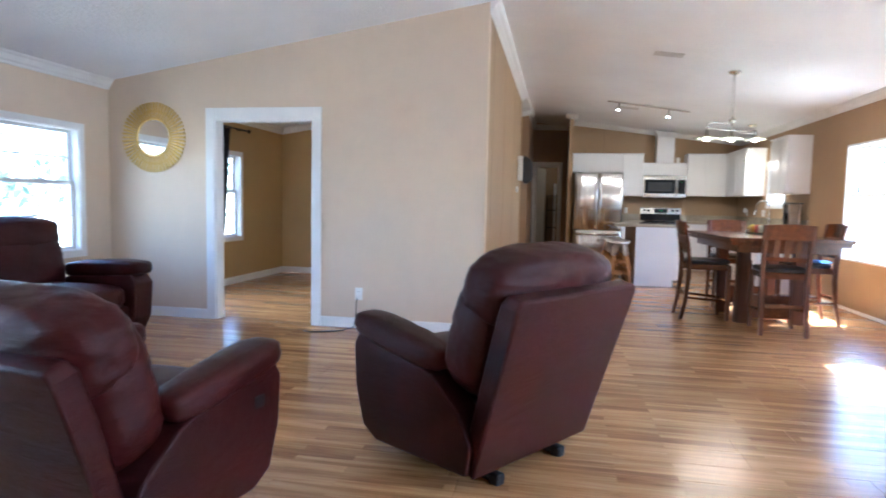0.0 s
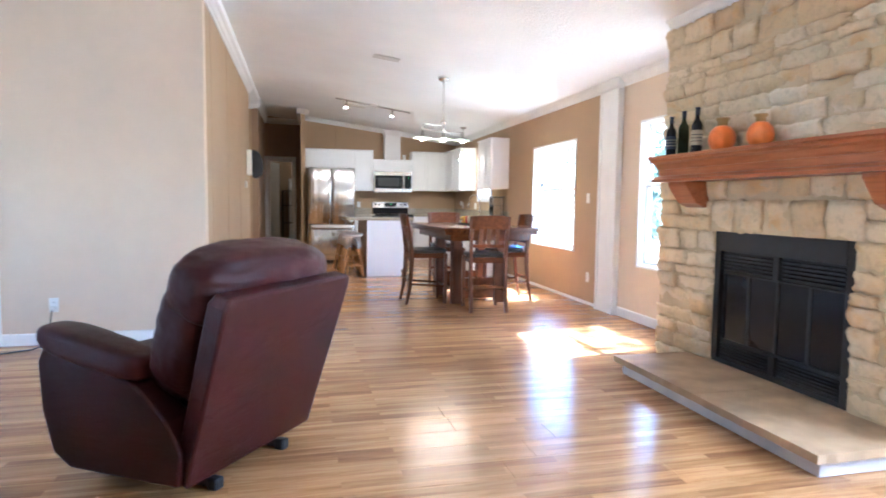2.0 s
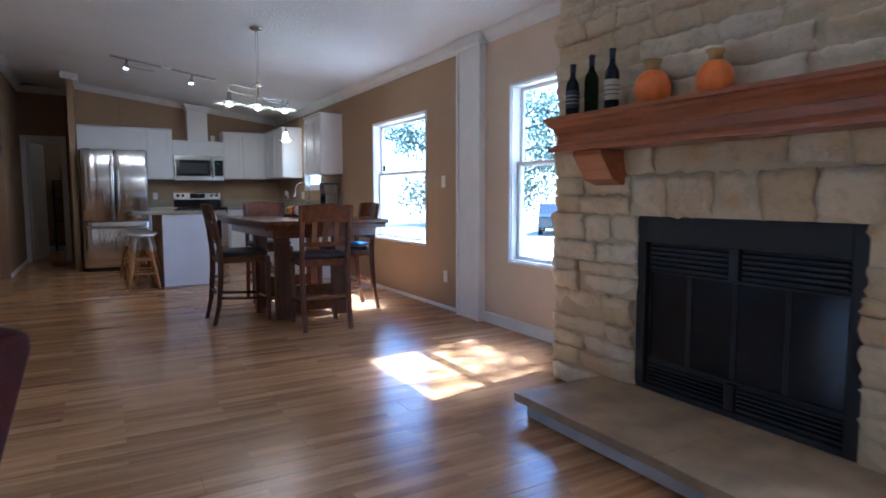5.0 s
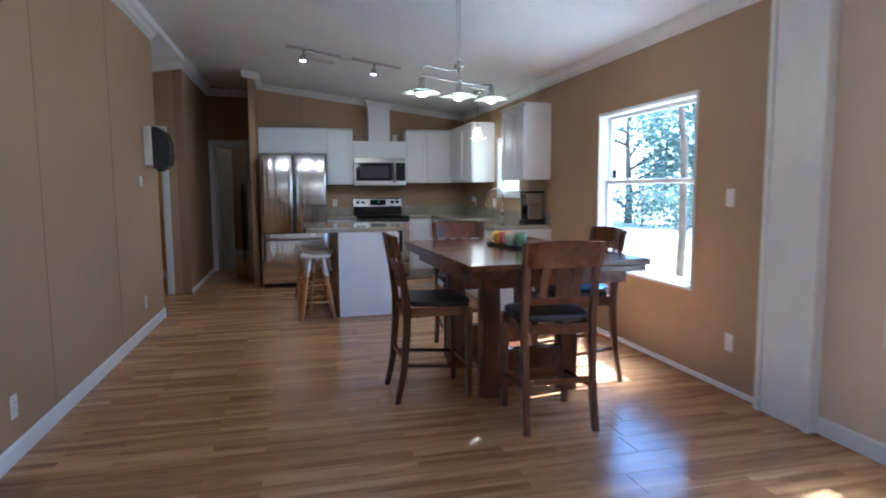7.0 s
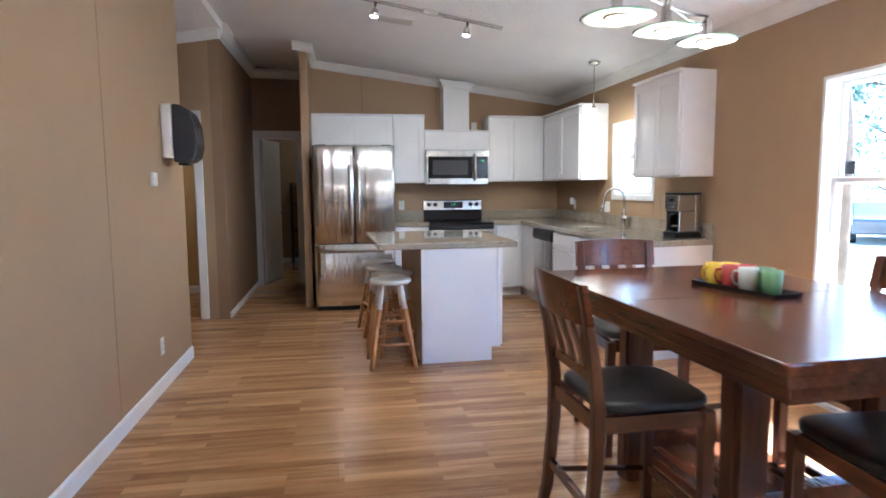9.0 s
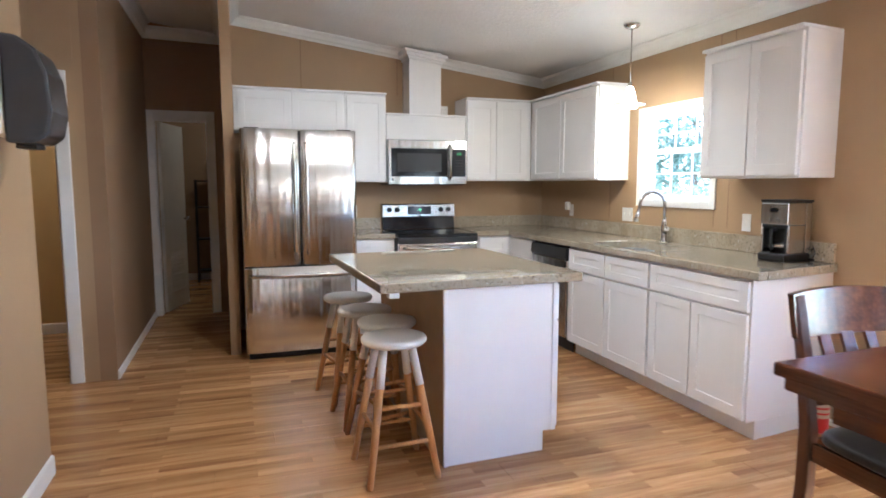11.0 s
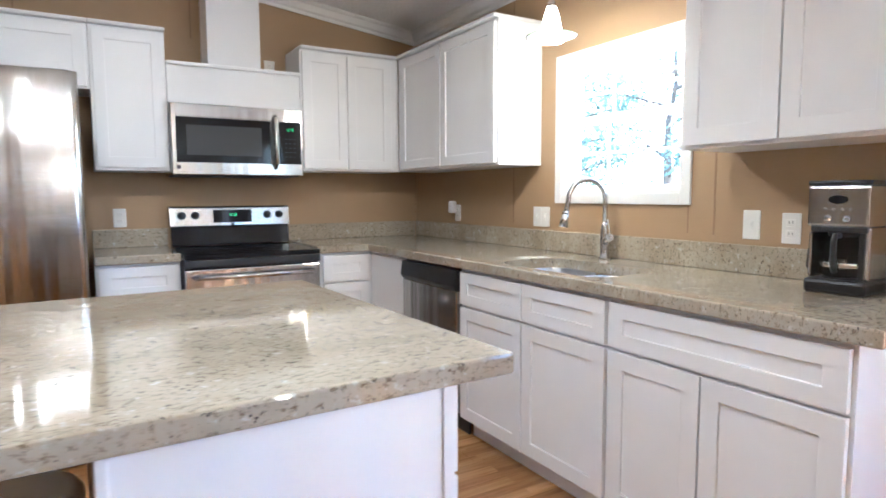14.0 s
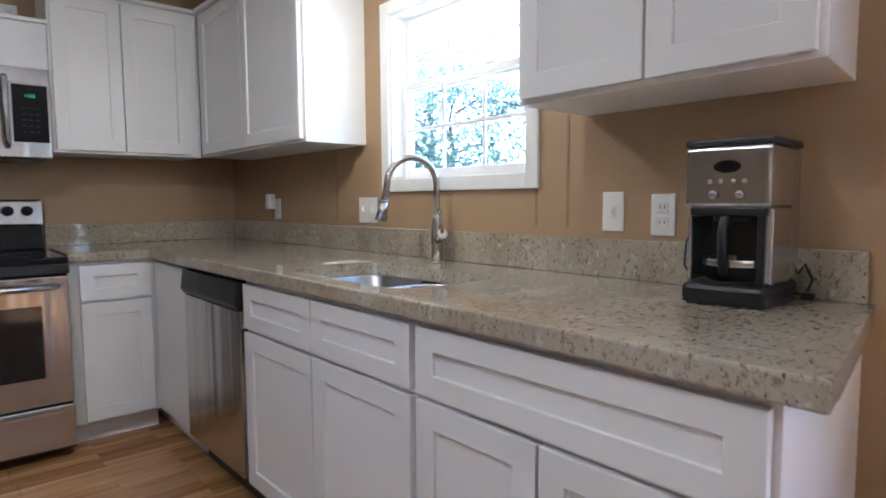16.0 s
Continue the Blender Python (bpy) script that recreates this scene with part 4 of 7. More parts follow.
# ---- fireplace ----
FX = 3.03                      # face of the stonework
FY0, FY1 = 1.605, 3.92
FBY0, FBY1, FBZ0, FBZ1 = 2.217, 3.288, 0.125, 1.012
bm = bmesh.new()
for q in ((FX + 0.10, FY0 + 0.03, 0, WX1, FBY0, 2.2), (FX + 0.10, FBY1, 0, WX1, FY1 - 0.03, 2.2), (FX + 0.10, FBY0, FBZ1, WX1, FBY1, 2.2), (FX + 0.10, FBY0, 0, WX1, FBY1, FBZ0), (FX + 0.5, FBY0, FBZ0, WX1, FBY1, FBZ1)):
    add_box(bm, *q)
wall_piece(bm, FX + 0.10, FY0 + 0.03, WX1, FY1 - 0.03, 2.2, None)
bmesh.ops.recalc_face_normals(bm, faces=bm.faces)
chim = solid("wall_chimney_breast", bm, WALL_CREAM, "cream chimney breast faced with limestone courses", "chimney breast", kind="structure")
part("mortar_bed", cube(FX + 0.022, FY0 + 0.01, 0, FX + 0.0995, FBY0, 2.42), MORTAR, chim)
part("mortar_bed", cube(FX + 0.022, FBY1, 0, FX + 0.0995, FY1 - 0.01, 2.42), MORTAR, chim)
part("mortar_bed", cube(FX + 0.022, FBY0, FBZ1, FX + 0.0995, FBY1, 2.42), MORTAR, chim)
crown(FX + 0.055, FY1 - 0.01, FX + 0.055, FY0 + 0.01, (-1, 0))
crown(FX + 0.055, FY1 - 0.03, WX1, FY1 - 0.03, (0, 1))
baseboard(FX + 0.10, FY0 + 0.03, WX1, FY0 + 0.03, (0, -1))


def stone_mesh(w, h, d, seed):
    """A rough-faced stone: its face looks to -x, w along y, h along z."""
    bm = bmesh.new()
    ny, nz = max(4, int(w / 0.035)), 5
    grid = []
    for i in range(ny + 1):
        row = []
        for k in range(nz + 1):
            u, v = i / ny, k / nz
            p = Vector((0, (u - 0.5) * w, (v - 0.5) * h))
            q = Vector((seed * 1.37, p.y * 7, p.z * 9))
            edge = min(u, 1 - u) * w, min(v, 1 - v) * h
            roll = sum(max(0, 0.010 - e) * 1.0 for e in edge)
            p.x = -d - 0.018 * noise.noise(q) - 0.012 * noise.noise(q * 3.1) - 0.006 * noise.noise(q * 7.3) - 0.02 * (v - 0.5) + roll
            jig = 0.019
            if k in (0, nz):
                p.z += jig * noise.noise(Vector((seed * 2.1, u * 6 * w / 0.2, k)))
            if i in (0, ny):
                p.y += jig * noise.noise(Vector((seed * 3.3, v * 3, i)))
            row.append(bm.verts.new(p))
        grid.append(row)
    for i in range(ny):
        for k in range(nz):
            bm.faces.new((grid[i][k], grid[i][k + 1], grid[i + 1][k + 1], grid[i + 1][k])).smooth = True
    rim = [grid[i][0] for i in range(ny + 1)] + [grid[ny][k] for k in range(1, nz + 1)] + [grid[i][nz] for i in range(ny - 1, -1, -1)] + [grid[0][k] for k in range(nz - 1, 0, -1)]
    back = [bm.verts.new((0.0, v.co.y, v.co.z)) for v in rim]
    for k in range(len(rim)):
        bm.faces.new((rim[k], rim[(k + 1) % len(rim)], back[(k + 1) % len(rim)], back[k]))
    bmesh.ops.recalc_face_normals(bm, faces=bm.faces)
    return mesh_of("stone", bm)


rng = random.Random(11)
stone_count = 0


def lay_stone(y0, y1, z0, z1):
    global stone_count
    stone_count += 1
    gap = 0.003
    me = stone_mesh(y1 - y0 - gap, z1 - z0 - gap, 0.044 + rng.uniform(-0.012, 0.022), stone_count)
    me.materials.append(STONE)
    o = new("stone", me)
    o.parent = chim
    o.matrix_local = pose(FX + 0.05, (y0 + y1) / 2, (z0 + z1) / 2, rng.uniform(-1.0, 1.0), 0, 0)


def lay_course(y0, y1, z0, z1):
    y = y0
    while y < y1 - 0.02:
        w = rng.uniform(0.17, 0.46)
        if y1 - (y + w) < 0.15:
            w = y1 - y
        if w > 0.55:
            w /= 2
        lay_stone(y, min(y1, y + w), z0, z1)
        y += w


z = 0.0
while z < 2.36:
    h = rng.choice((0.055, 0.075, 0.09, 0.11, 0.13, 0.15)) + rng.uniform(-0.008, 0.008)
    if 0.91 < z < FBZ1:
        h = max(h, FBZ1 - z)
    if z < 0.93 and z + h > 0.90:
        h = FBZ1 - z if FBZ1 - z < 0.19 else h
    z1 = min(z + h, 2.49)
    a, b = FY0 + rng.uniform(-0.012, 0.012), FY1 + rng.uniform(-0.012, 0.012)
    if z >= FBZ1 - 0.01 and z < FBZ1 + 0.02:
        # upright stones over the firebox
        z1 = z + 0.21
        lay_course(a, FBY0 - 0.05, z, z + 0.105), lay_course(a, FBY0 - 0.05, z + 0.105, z1)
        lay_course(FBY1 + 0.05, b, z, z + 0.105), lay_course(FBY1 + 0.05, b, z + 0.105, z1)
        ys = [FBY0 - 0.05 + (FBY1 - FBY0 + 0.10) * k / 5 + (rng.uniform(-0.03, 0.03) if 0 < k < 5 else 0) for k in range(6)]
        for p, q in zip(ys, ys[1:]):
            lay_stone(p, q, z, z1)
    elif z < FBZ1 - 0.02:
        lay_course(a, FBY0 + rng.uniform(-0.004, 0.02), z, z1), lay_course(FBY1 - rng.uniform(-0.004, 0.02), b, z, z1)
    else:
        lay_course(a, b, z, z1)
    z = z1

# firebox with a black louvred door front
fb = thing("fireplace_insert", "black metal fireplace insert with glass doors and louvres", "fireplace", pose(FX + 0.055, FBY0, FBZ0))
W, H = FBY1 - FBY0, FBZ1 - FBZ0
for nm, q in (("side_frame", (-0.03, 0.0, 0, 0.02, 0.055, H)), ("side_frame", (-0.03, W - 0.055, 0, 0.02, W, H)), ("top_plate", (-0.032, 0.055, H - 0.13, 0.02, W - 0.055, H)), ("bottom_plate", (-0.03, 0.055, 0, 0.02, W - 0.055, 0.03))):
    part(nm, cube(*q, 0.004), BLACK_METAL, fb)
for za, zb in ((0.03, 0.15), (H - 0.27, H - 0.13)):
    for ya, yb in ((0.06, W / 2 - 0.025), (W / 2 + 0.025, W - 0.06)):
        lou = part("louvre_panel", cube(0.0, ya, za, 0.012, yb, zb), BLACK_METAL, fb)
        n = 5
        for k in range(n):
            zz = za + 0.012 + (zb - za - 0.02) * k / n
            part("slat", extrude_profile([(-0.002, zz), (-0.022, zz + 0.004), (-0.022, zz + 0.010), (-0.002, zz + 0.016)], "y", ya + 0.01, yb - 0.01), BLACK_METAL, lou)
    part("mullion", cube(-0.026, W / 2 - 0.024, za, 0.018, W / 2 + 0.024, zb, 0.003), BLACK_METAL, fb)
for k in range(4):
    ya = 0.06 + (W - 0.12) * k / 4
    yb = 0.06 + (W - 0.12) * (k + 1) / 4
    g = part("glass_door", cube(0.004, ya + 0.012, 0.165, 0.012, yb - 0.012, H - 0.285), BLACK_GLASS, fb, "smoked glass door panel")
    for yy in (ya + 0.001, yb - 0.012):
        part("door_stile", cube(-0.004, yy, 0.152, 0.016, yy + 0.011, H - 0.272, 0.002), BLACK_METAL, g)
for zz in (0.152, H - 0.284):
    part("door_rail", cube(-0.006, 0.056, zz, 0.018, W - 0.056, zz + 0.012, 0.002), BLACK_METAL, fb)
part("fire_box", cube(0.021, 0.0, 0.0, 0.40, W, H), BLACK_METAL, fb)

# hearth of a low block base under flagstones
hr = thing("hearth", "low stone hearth with flagstone top on a pale block base", "hearth")
part("base", cube(2.495, 1.83, 0, FX + 0.05, 3.475, 0.080, 0.006), CONCRETE, hr)
for ya, yb in ((1.795, 2.64), (2.644, 3.51)):
    bm = cube(2.445, ya, 0.0805, FX + 0.05, yb, 0.122)
    bmesh.ops.subdivide_edges(bm, edges=list(bm.edges), cuts=12, use_grid_fill=True)
    for v in bm.verts:
        if v.co.x < 2.50 or v.co.y < 1.82 or v.co.y > 3.48:
            v.co += Vector((noise.noise(v.co * 14), noise.noise(v.co * 14 + Vector((5, 0, 0))), 0)) * 0.008
        v.co.z += 0.003 * noise.noise(v.co * 6)
    part("flagstone", bm, HEARTH, hr)

# mantel shelf with a stepped moulding and two brackets
MX, MY0, MY1, MZ = 2.81, 1.53, 3.76, -0.028
man = thing("mantel", "red oak mantel shelf with moulded edge on two brackets", "mantel")
prof = [(FX + 0.02, 1.565), (MX, 1.565), (MX, 1.545), (MX + 0.012, 1.538), (MX + 0.016, 1.522), (MX + 0.035, 1.507), (MX + 0.048, 1.482), (MX + 0.052, 1.468), (FX + 0.02, 1.468)]
prof2 = [(FX + 0.02, 1.4675), (MX + 0.058, 1.4675), (MX + 0.058, 1.425), (MX + 0.045, 1.418), (MX + 0.032, 1.405), (MX + 0.02, 1.398), (MX + 0.02, 1.378), (FX + 0.02, 1.378)]


def mitred(pr, inset):
    """The moulding along the front, returned at both ends."""
    bm = bmesh.new()
    rows = []
    for end in (0, 1):
        rows.append([bm.verts.new((x, (MY0 + (x - MX) * inset) if end == 0 else (MY1 - (x - MX) * inset), z + MZ)) if x < FX else bm.verts.new((x, MY0 if end == 0 else MY1, z + MZ)) for x, z in pr])
    # end profiles step in as the front does
    for row, sgn in ((rows[0], 1), (rows[1], -1)):
        for v in row:
            off = min(v.co.x - MX, 0.08) if v.co.x < FX else 0.0
            v.co.y = (MY0 if sgn > 0 else MY1) + sgn * max(off, 0)
        row[0].co.y = row[1].co.y
        row[-1].co.y = row[-2].co.y
    n = len(pr)
    for k in range(n):
        bm.faces.new((rows[0][k], rows[1][k], rows[1][(k + 1) % n], rows[0][(k + 1) % n]))
    bm.faces.new(rows[0])
    bm.faces.new(list(reversed(rows[1])))
    bmesh.ops.recalc_face_normals(bm, faces=bm.faces)
    bmesh.ops.triangulate(bm, faces=[f for f in bm.faces if len(f.verts) > 4])
    return bm


part("shelf", mitred(prof, 1.0), OAK, man)
part("apron", mitred(prof2, 1.0), OAK, man)
for yc in (1.945, 3.47):
    part("bracket", extrude_profile([(FX + 0.02, 1.3495), (MX + 0.05, 1.3495), (MX + 0.05, 1.325), (MX + 0.135, 1.20), (FX - 0.01, 1.17), (FX + 0.02, 1.17)], "y", yc - 0.105, yc + 0.105, 0.006), OAK, man)

# bottles and glazed pumpkin jars on the mantel
for y, hgt, lab, mt in ((3.66, 0.285, LABEL_DARK, BLACK_GLASS), (3.515, 0.305, None, GREEN_GLASS), (3.37, 0.31, LABEL_PALE, BLACK_GLASS)):
    b = thing("wine_bottle", "dark glass wine bottle standing on the mantel", "bottle", pose(2.93, y, 1.538), "bottles on the mantel")
    part("body", lathe([(0.030, 0), (0.036, 0.004), (0.037, 0.02), (0.037, hgt * 0.58), (0.033, hgt * 0.66), (0.018, hgt * 0.74), (0.0135, hgt * 0.80), (0.0135, hgt * 0.97), (0.0155, hgt * 0.975), (0.0155, hgt)], n=20), BLACK_GLASS if mt is BLACK_GLASS else mt, b)
    part("foil", lathe([(0.0148, hgt * 0.84), (0.0150, hgt * 0.97), (0.0165, hgt * 0.975), (0.0165, hgt * 1.005), (0.004, hgt * 1.006)], n=16), LABEL_DARK, b)
    if lab:
        part("paper_label", lathe([(0.0375, hgt * 0.18), (0.0378, hgt * 0.185), (0.0378, hgt * 0.5), (0.0375, hgt * 0.505)], n=20, cap=False), lab, b, "printed paper label")
        for k in range(3):
            part("print_line", lathe([(0.0382, hgt * (0.26 + 0.07 * k)), (0.0383, hgt * (0.275 + 0.07 * k))], n=20, cap=False), LABEL_PALE if lab is LABEL_DARK else LABEL_DARK, b)
for y, sc in ((3.115, 1.04), (2.785, 0.94)):
    j = thing("pumpkin_jar", "orange glazed pumpkin-shaped jar with a flared neck", "jar", pose(2.93, y, 1.538), "jars on the mantel")
    bm = lathe([(0.035 * sc, 0), (0.062 * sc, 0.012 * sc), (0.080 * sc, 0.045 * sc), (0.083 * sc, 0.075 * sc), (0.072 * sc, 0.115 * sc), (0.048 * sc, 0.142 * sc), (0.032 * sc, 0.150 * sc)], n=40)
    for v in bm.verts:
        a = math.atan2(v.co.y, v.co.x)
        f = 1 - 0.035 * abs(math.sin(5 * a)) ** 0.5 * 0 - 0.04 * (0.5 + 0.5 * math.cos(10 * a))
        v.co.x *= f
        v.co.y *= f
    part("body", bm, PUMPKIN, j)
    part("neck", lathe([(0.030 * sc, 0.146 * sc), (0.030 * sc, 0.175 * sc), (0.040 * sc, 0.190 * sc), (0.042 * sc, 0.198 * sc), (0.034 * sc, 0.198 * sc), (0.026 * sc, 0.180 * sc)], n=24), CORK, j, "ochre flared neck")

# curtain on a rod in the room behind
cu = thing("curtain", "black curtain hanging from a rod, gathered to one side", "curtain")
bm = bmesh.new()
rows = []
for i in range(14):
    f = i / 13
    z = 2.12 - f * 1.40
    left, right = 6.60 + 0.30 * f ** 0.7, 7.20 - 0.15 * f ** 0.8
    row = []
    for k in range(25):
        u = k / 24
        y = left + u * (right - left)
        x = WX0 + 0.085 + 0.03 * math.sin(u * 26)
        row.append((x, y, z))
    rows.append(row)
fr = [[bm.verts.new(p) for p in r] for r in rows]
bk = [[bm.verts.new((p[0] + 0.004, p[1], p[2])) for p in r] for r in rows]
for i in range(13):
    for k in range(24):
        bm.faces.new((fr[i][k], fr[i][k + 1], fr[i + 1][k + 1], fr[i + 1][k])).smooth = True
        bm.faces.new((bk[i][k], bk[i + 1][k], bk[i + 1][k + 1], bk[i][k + 1])).smooth = True
part("cloth", bm, CURTAIN, cu)
part("rod", tube([(WX0 + 0.09, 6.1, 2.135), (WX0 + 0.09, 7.70, 2.135)], 0.011, 10), BLACK_METAL, cu)
part("finial", lathe([(0.003, -0.03), (0.02, -0.015), (0.024, 0), (0.02, 0.015), (0.003, 0.03)], n=12), BLACK_METAL, cu).matrix_local = pose(WX0 + 0.09, 7.72, 2.135)
for y in (6.2, 7.55):
    part("bracket", tube([(WX0, y, 2.135), (WX0 + 0.09, y, 2.13)], 0.007, 8), BLACK_METAL, cu)

# ---- dining area ----
TBL = pose(2.335, 6.895, 0, 0, 0, 2.0)
tb = thing("dining_table", "dark cherry counter-height dining table on a block pedestal", "table", TBL)
TW, TL = 0.56, 0.855
part("tabletop", cube(-TW, -TL, 0.872, TW, TL, 0.91, 0.007), CHERRY, tb, "polished dark cherry top")
part("leaf_joint", cube(-TW + 0.001, -0.0015, 0.909, TW - 0.001, 0.0015, 0.9106), BLACK, tb)
part("edge_band", cube(-TW + 0.02, -TL + 0.02, 0.835, TW - 0.02, TL - 0.02, 0.8715, 0.004), CHERRY, tb)
part("apron", cube(-TW + 0.10, -TL + 0.10, 0.76, TW - 0.10, TL - 0.10, 0.8345, 0.004), CHERRY, tb)
for x in (-0.27, 0.27):
    for y in (-0.36, 0.36):
        part("leg", cube(x - 0.055, y - 0.055, 0.0, x + 0.055, y + 0.055, 0.7595, 0.006), CHERRY_UP, tb)
        part("leg_face", cube(x - 0.068 if x < 0 else x + 0.0555, y - 0.03, 0.0, x - 0.0555 if x < 0 else x + 0.068, y + 0.03, 0.755, 0.003), CHERRY_UP, tb)
part("pedestal_board", cube(-0.214, -0.40, 0.06, 0.214, -0.33, 0.30, 0.004), CHERRY, tb)
part("pedestal_board", cube(-0.214, 0.33, 0.06, 0.214, 0.40, 0.30, 0.004), CHERRY, tb)
part("pedestal_shelf", cube(-0.26, -0.304, 0.12, 0.26, 0.304, 0.16, 0.004), CHERRY, tb)


def dining_chair(m, label, extra=None):
    """Counter-height chair: local +y is the way it faces, back at y = 0."""
    c = thing("dining_chair", label, "chair", m, "chairs round the table")
    w = 0.213
    for s in (-1, 1):
        pts = [(s * (w - 0.018), -0.060, 0.0), (s * (w - 0.020), -0.020, 0.18), (s * (w - 0.02), 0.004, 0.45), (s * (w - 0.02), 0.005, 0.62), (s * (w - 0.018), -0.02, 0.82), (s * (w - 0.016), -0.065, 1.035)]
        bm = bmesh.new()
        rings = []
        for k, p in enumerate(pts):
            hw = 0.019
            hd = (0.016, 0.019, 0.022, 0.022, 0.018, 0.014)[k]
            rings.append([bm.verts.new((p[0] + dx, p[1] + dy, p[2])) for dx, dy in ((-hw, -hd), (hw, -hd), (hw, hd), (-hw, hd))])
        for a, b in zip(rings, rings[1:]):
            for k in range(4):
                bm.faces.new((a[k], a[(k + 1) % 4], b[(k + 1) % 4], b[k]))
        bm.faces.new(list(reversed(rings[0])))
        bm.faces.new(rings[-1])
        bmesh.ops.bevel(bm, geom=[e for e in bm.edges if abs((e.verts[0].co - e.verts[1].co).z) > 0.05], offset=0.004, segments=1, affect="EDGES")
        part("back_leg", bm, CHERRY_UP, c)
        bm = bmesh.new()
        rings = []
        for z, hw in ((0.0, 0.016), (0.3, 0.019), (0.585, 0.021)):
            rings.append([bm.verts.new((s * (w - 0.022) + dx * hw, 0.405 + dy * hw, z)) for dx, dy in ((-1, -1), (1, -1), (1, 1), (-1, 1))])
        for a, b in zip(rings, rings[1:]):
            for k in range(4):
                bm.faces.new((a[k], a[(k + 1) % 4], b[(k + 1) % 4], b[k]))
        bm.faces.new(list(reversed(rings[0])))
        bm.faces.new(rings[-1])
        part("front_leg", bm, CHERRY_UP, c)
        part("side_rail", cube(s * (w - 0.022) - 0.011, 0.028, 0.535, s * (w - 0.022) + 0.011, 0.384, 0.592, 0.003), CHERRY, c)
        part("side_stretcher", tube([(s * (w - 0.021), -0.010, 0.235), (s * (w - 0.021), 0.40, 0.20)], 0.013, 4), CHERRY, c)
    part("front_rail", cube(-w + 0.044, 0.395, 0.535, w - 0.044, 0.418, 0.592, 0.003), CHERRY, c)
    part("back_rail", cube(-w + 0.042, -0.008, 0.535, w - 0.042, 0.014, 0.592, 0.003), CHERRY, c)
    part("front_stretcher", cube(-w + 0.042, 0.396, 0.19, w - 0.042, 0.416, 0.225, 0.003), CHERRY, c)
    part("back_stretcher", cube(-w + 0.042, -0.026, 0.26, w - 0.042, -0.006, 0.295, 0.003), CHERRY, c)
    part("seat", cushion(-w + 0.004, 0.02, 0.5925, w - 0.004, 0.432, 0.640, 0.007, 0.0, 8), BLACK_LEATHER, c, "black padded leather seat")
    # curved crest rail and slats
    bm = bmesh.new()
    n = 12
    rings = []
    for k in range(n + 1):
        u = -1 + 2 * k / n
        y = -0.063 - 0.030 * (1 - u * u)
        lift = 0.012 * (1 - u * u)
        x = u * (w + 0.012)
        rings.append([bm.verts.new(q) for q in ((x, y + 0.026 - 0.011, 0.905 + 0.0), (x, y + 0.026 + 0.011, 0.905), (x, y + 0.011, 1.040 + lift), (x, y - 0.011, 1.040 + lift))])
    for a, b in zip(rings, rings[1:]):
        for k in range(4):
            f = bm.faces.new((a[k], a[(k + 1) % 4], b[(k + 1) % 4], b[k]))
    bm.faces.new(rings[0])
    bm.faces.new(list(reversed(rings[-1])))
    bmesh.ops.recalc_face_normals(bm, faces=bm.faces)
    part("crest_rail", bm, CHERRY, c)
    part("lower_back_rail", cube(-w + 0.036, -0.012, 0.700, w - 0.036, 0.010, 0.738, 0.003), CHERRY, c)
    for x in (-0.092, 0.0, 0.092):
        hw = 0.024 if x == 0 else 0.02
        bm = bmesh.new()
        rings = []
        for f in (0, 0.35, 0.7, 1.0):
            z = 0.7385 + f * 0.172
            y = -0.002 - 0.058 * f ** 1.3
            rings.append([bm.verts.new((x + dx * hw, y + dy * 0.006, z)) for dx, dy in ((-1, -1), (1, -1), (1, 1), (-1, 1))])
        for a, b in zip(rings, rings[1:]):
            for k in range(4):
                bm.faces.new((a[k], a[(k + 1) % 4], b[(k + 1) % 4], b[k]))
        bm.faces.new(list(reversed(rings[0])))
        bm.faces.new(rings[-1])
        part("slat", bm, CHERRY_UP, c)
    return c


LBL = "dark cherry counter chair, slatted back, black seat"
dining_chair(pose(1.54, 6.73, 0, 0, 0, -89), LBL + ", pushed in")
dining_chair(pose(2.275, 5.915, 0, 0, 0, -4), LBL + ", at the table end")
dining_chair(pose(2.97, 6.76, 0, 0, 0, 91), LBL + ", by the window")
dining_chair(pose(2.245, 7.85, 0, 0, 0, 176), LBL + ", on the kitchen side")
bl = solid("plastic_sheet", cushion(-0.17, -0.15, 0.0, 0.17, 0.15, 0.012, 0.006, 0.008, 8), BLUE_CLOTH, "crumpled blue plastic sheet lying on a chair seat", "plastic sheet", m=pose(2.79, 6.72, 0.648))

# tray of mugs on the table
tr = thing("serving_tray", "black oval-cornered tray holding coloured mugs", "tray", pose(2.385, 6.98, 0.9105, 0, 0, 101) @ Matrix.Diagonal((0.96, 0.9, 0.9, 1)))
part("base", cube(-0.21, -0.075, 0, 0.21, 0.075, 0.006, 0.002), BLACK, tr)
part("rim", extrude_profile([(-0.075, 0.004), (-0.085, 0.024), (-0.089, 0.024), (-0.079, 0.0)], "x", -0.22, 0.22), BLACK, tr)
part("rim", extrude_profile([(0.075, 0.004), (0.085, 0.024), (0.089, 0.024), (0.079, 0.0)], "x", -0.22, 0.22), BLACK, tr)
part("rim", extrude_profile([(-0.21, 0.004), (-0.225, 0.024), (-0.229, 0.024), (-0.214, 0.0)], "y", -0.079, 0.079), BLACK, tr)
part("rim", extrude_profile([(0.21, 0.004), (0.225, 0.024), (0.229, 0.024), (0.214, 0.0)], "y", -0.079, 0.079), BLACK, tr)
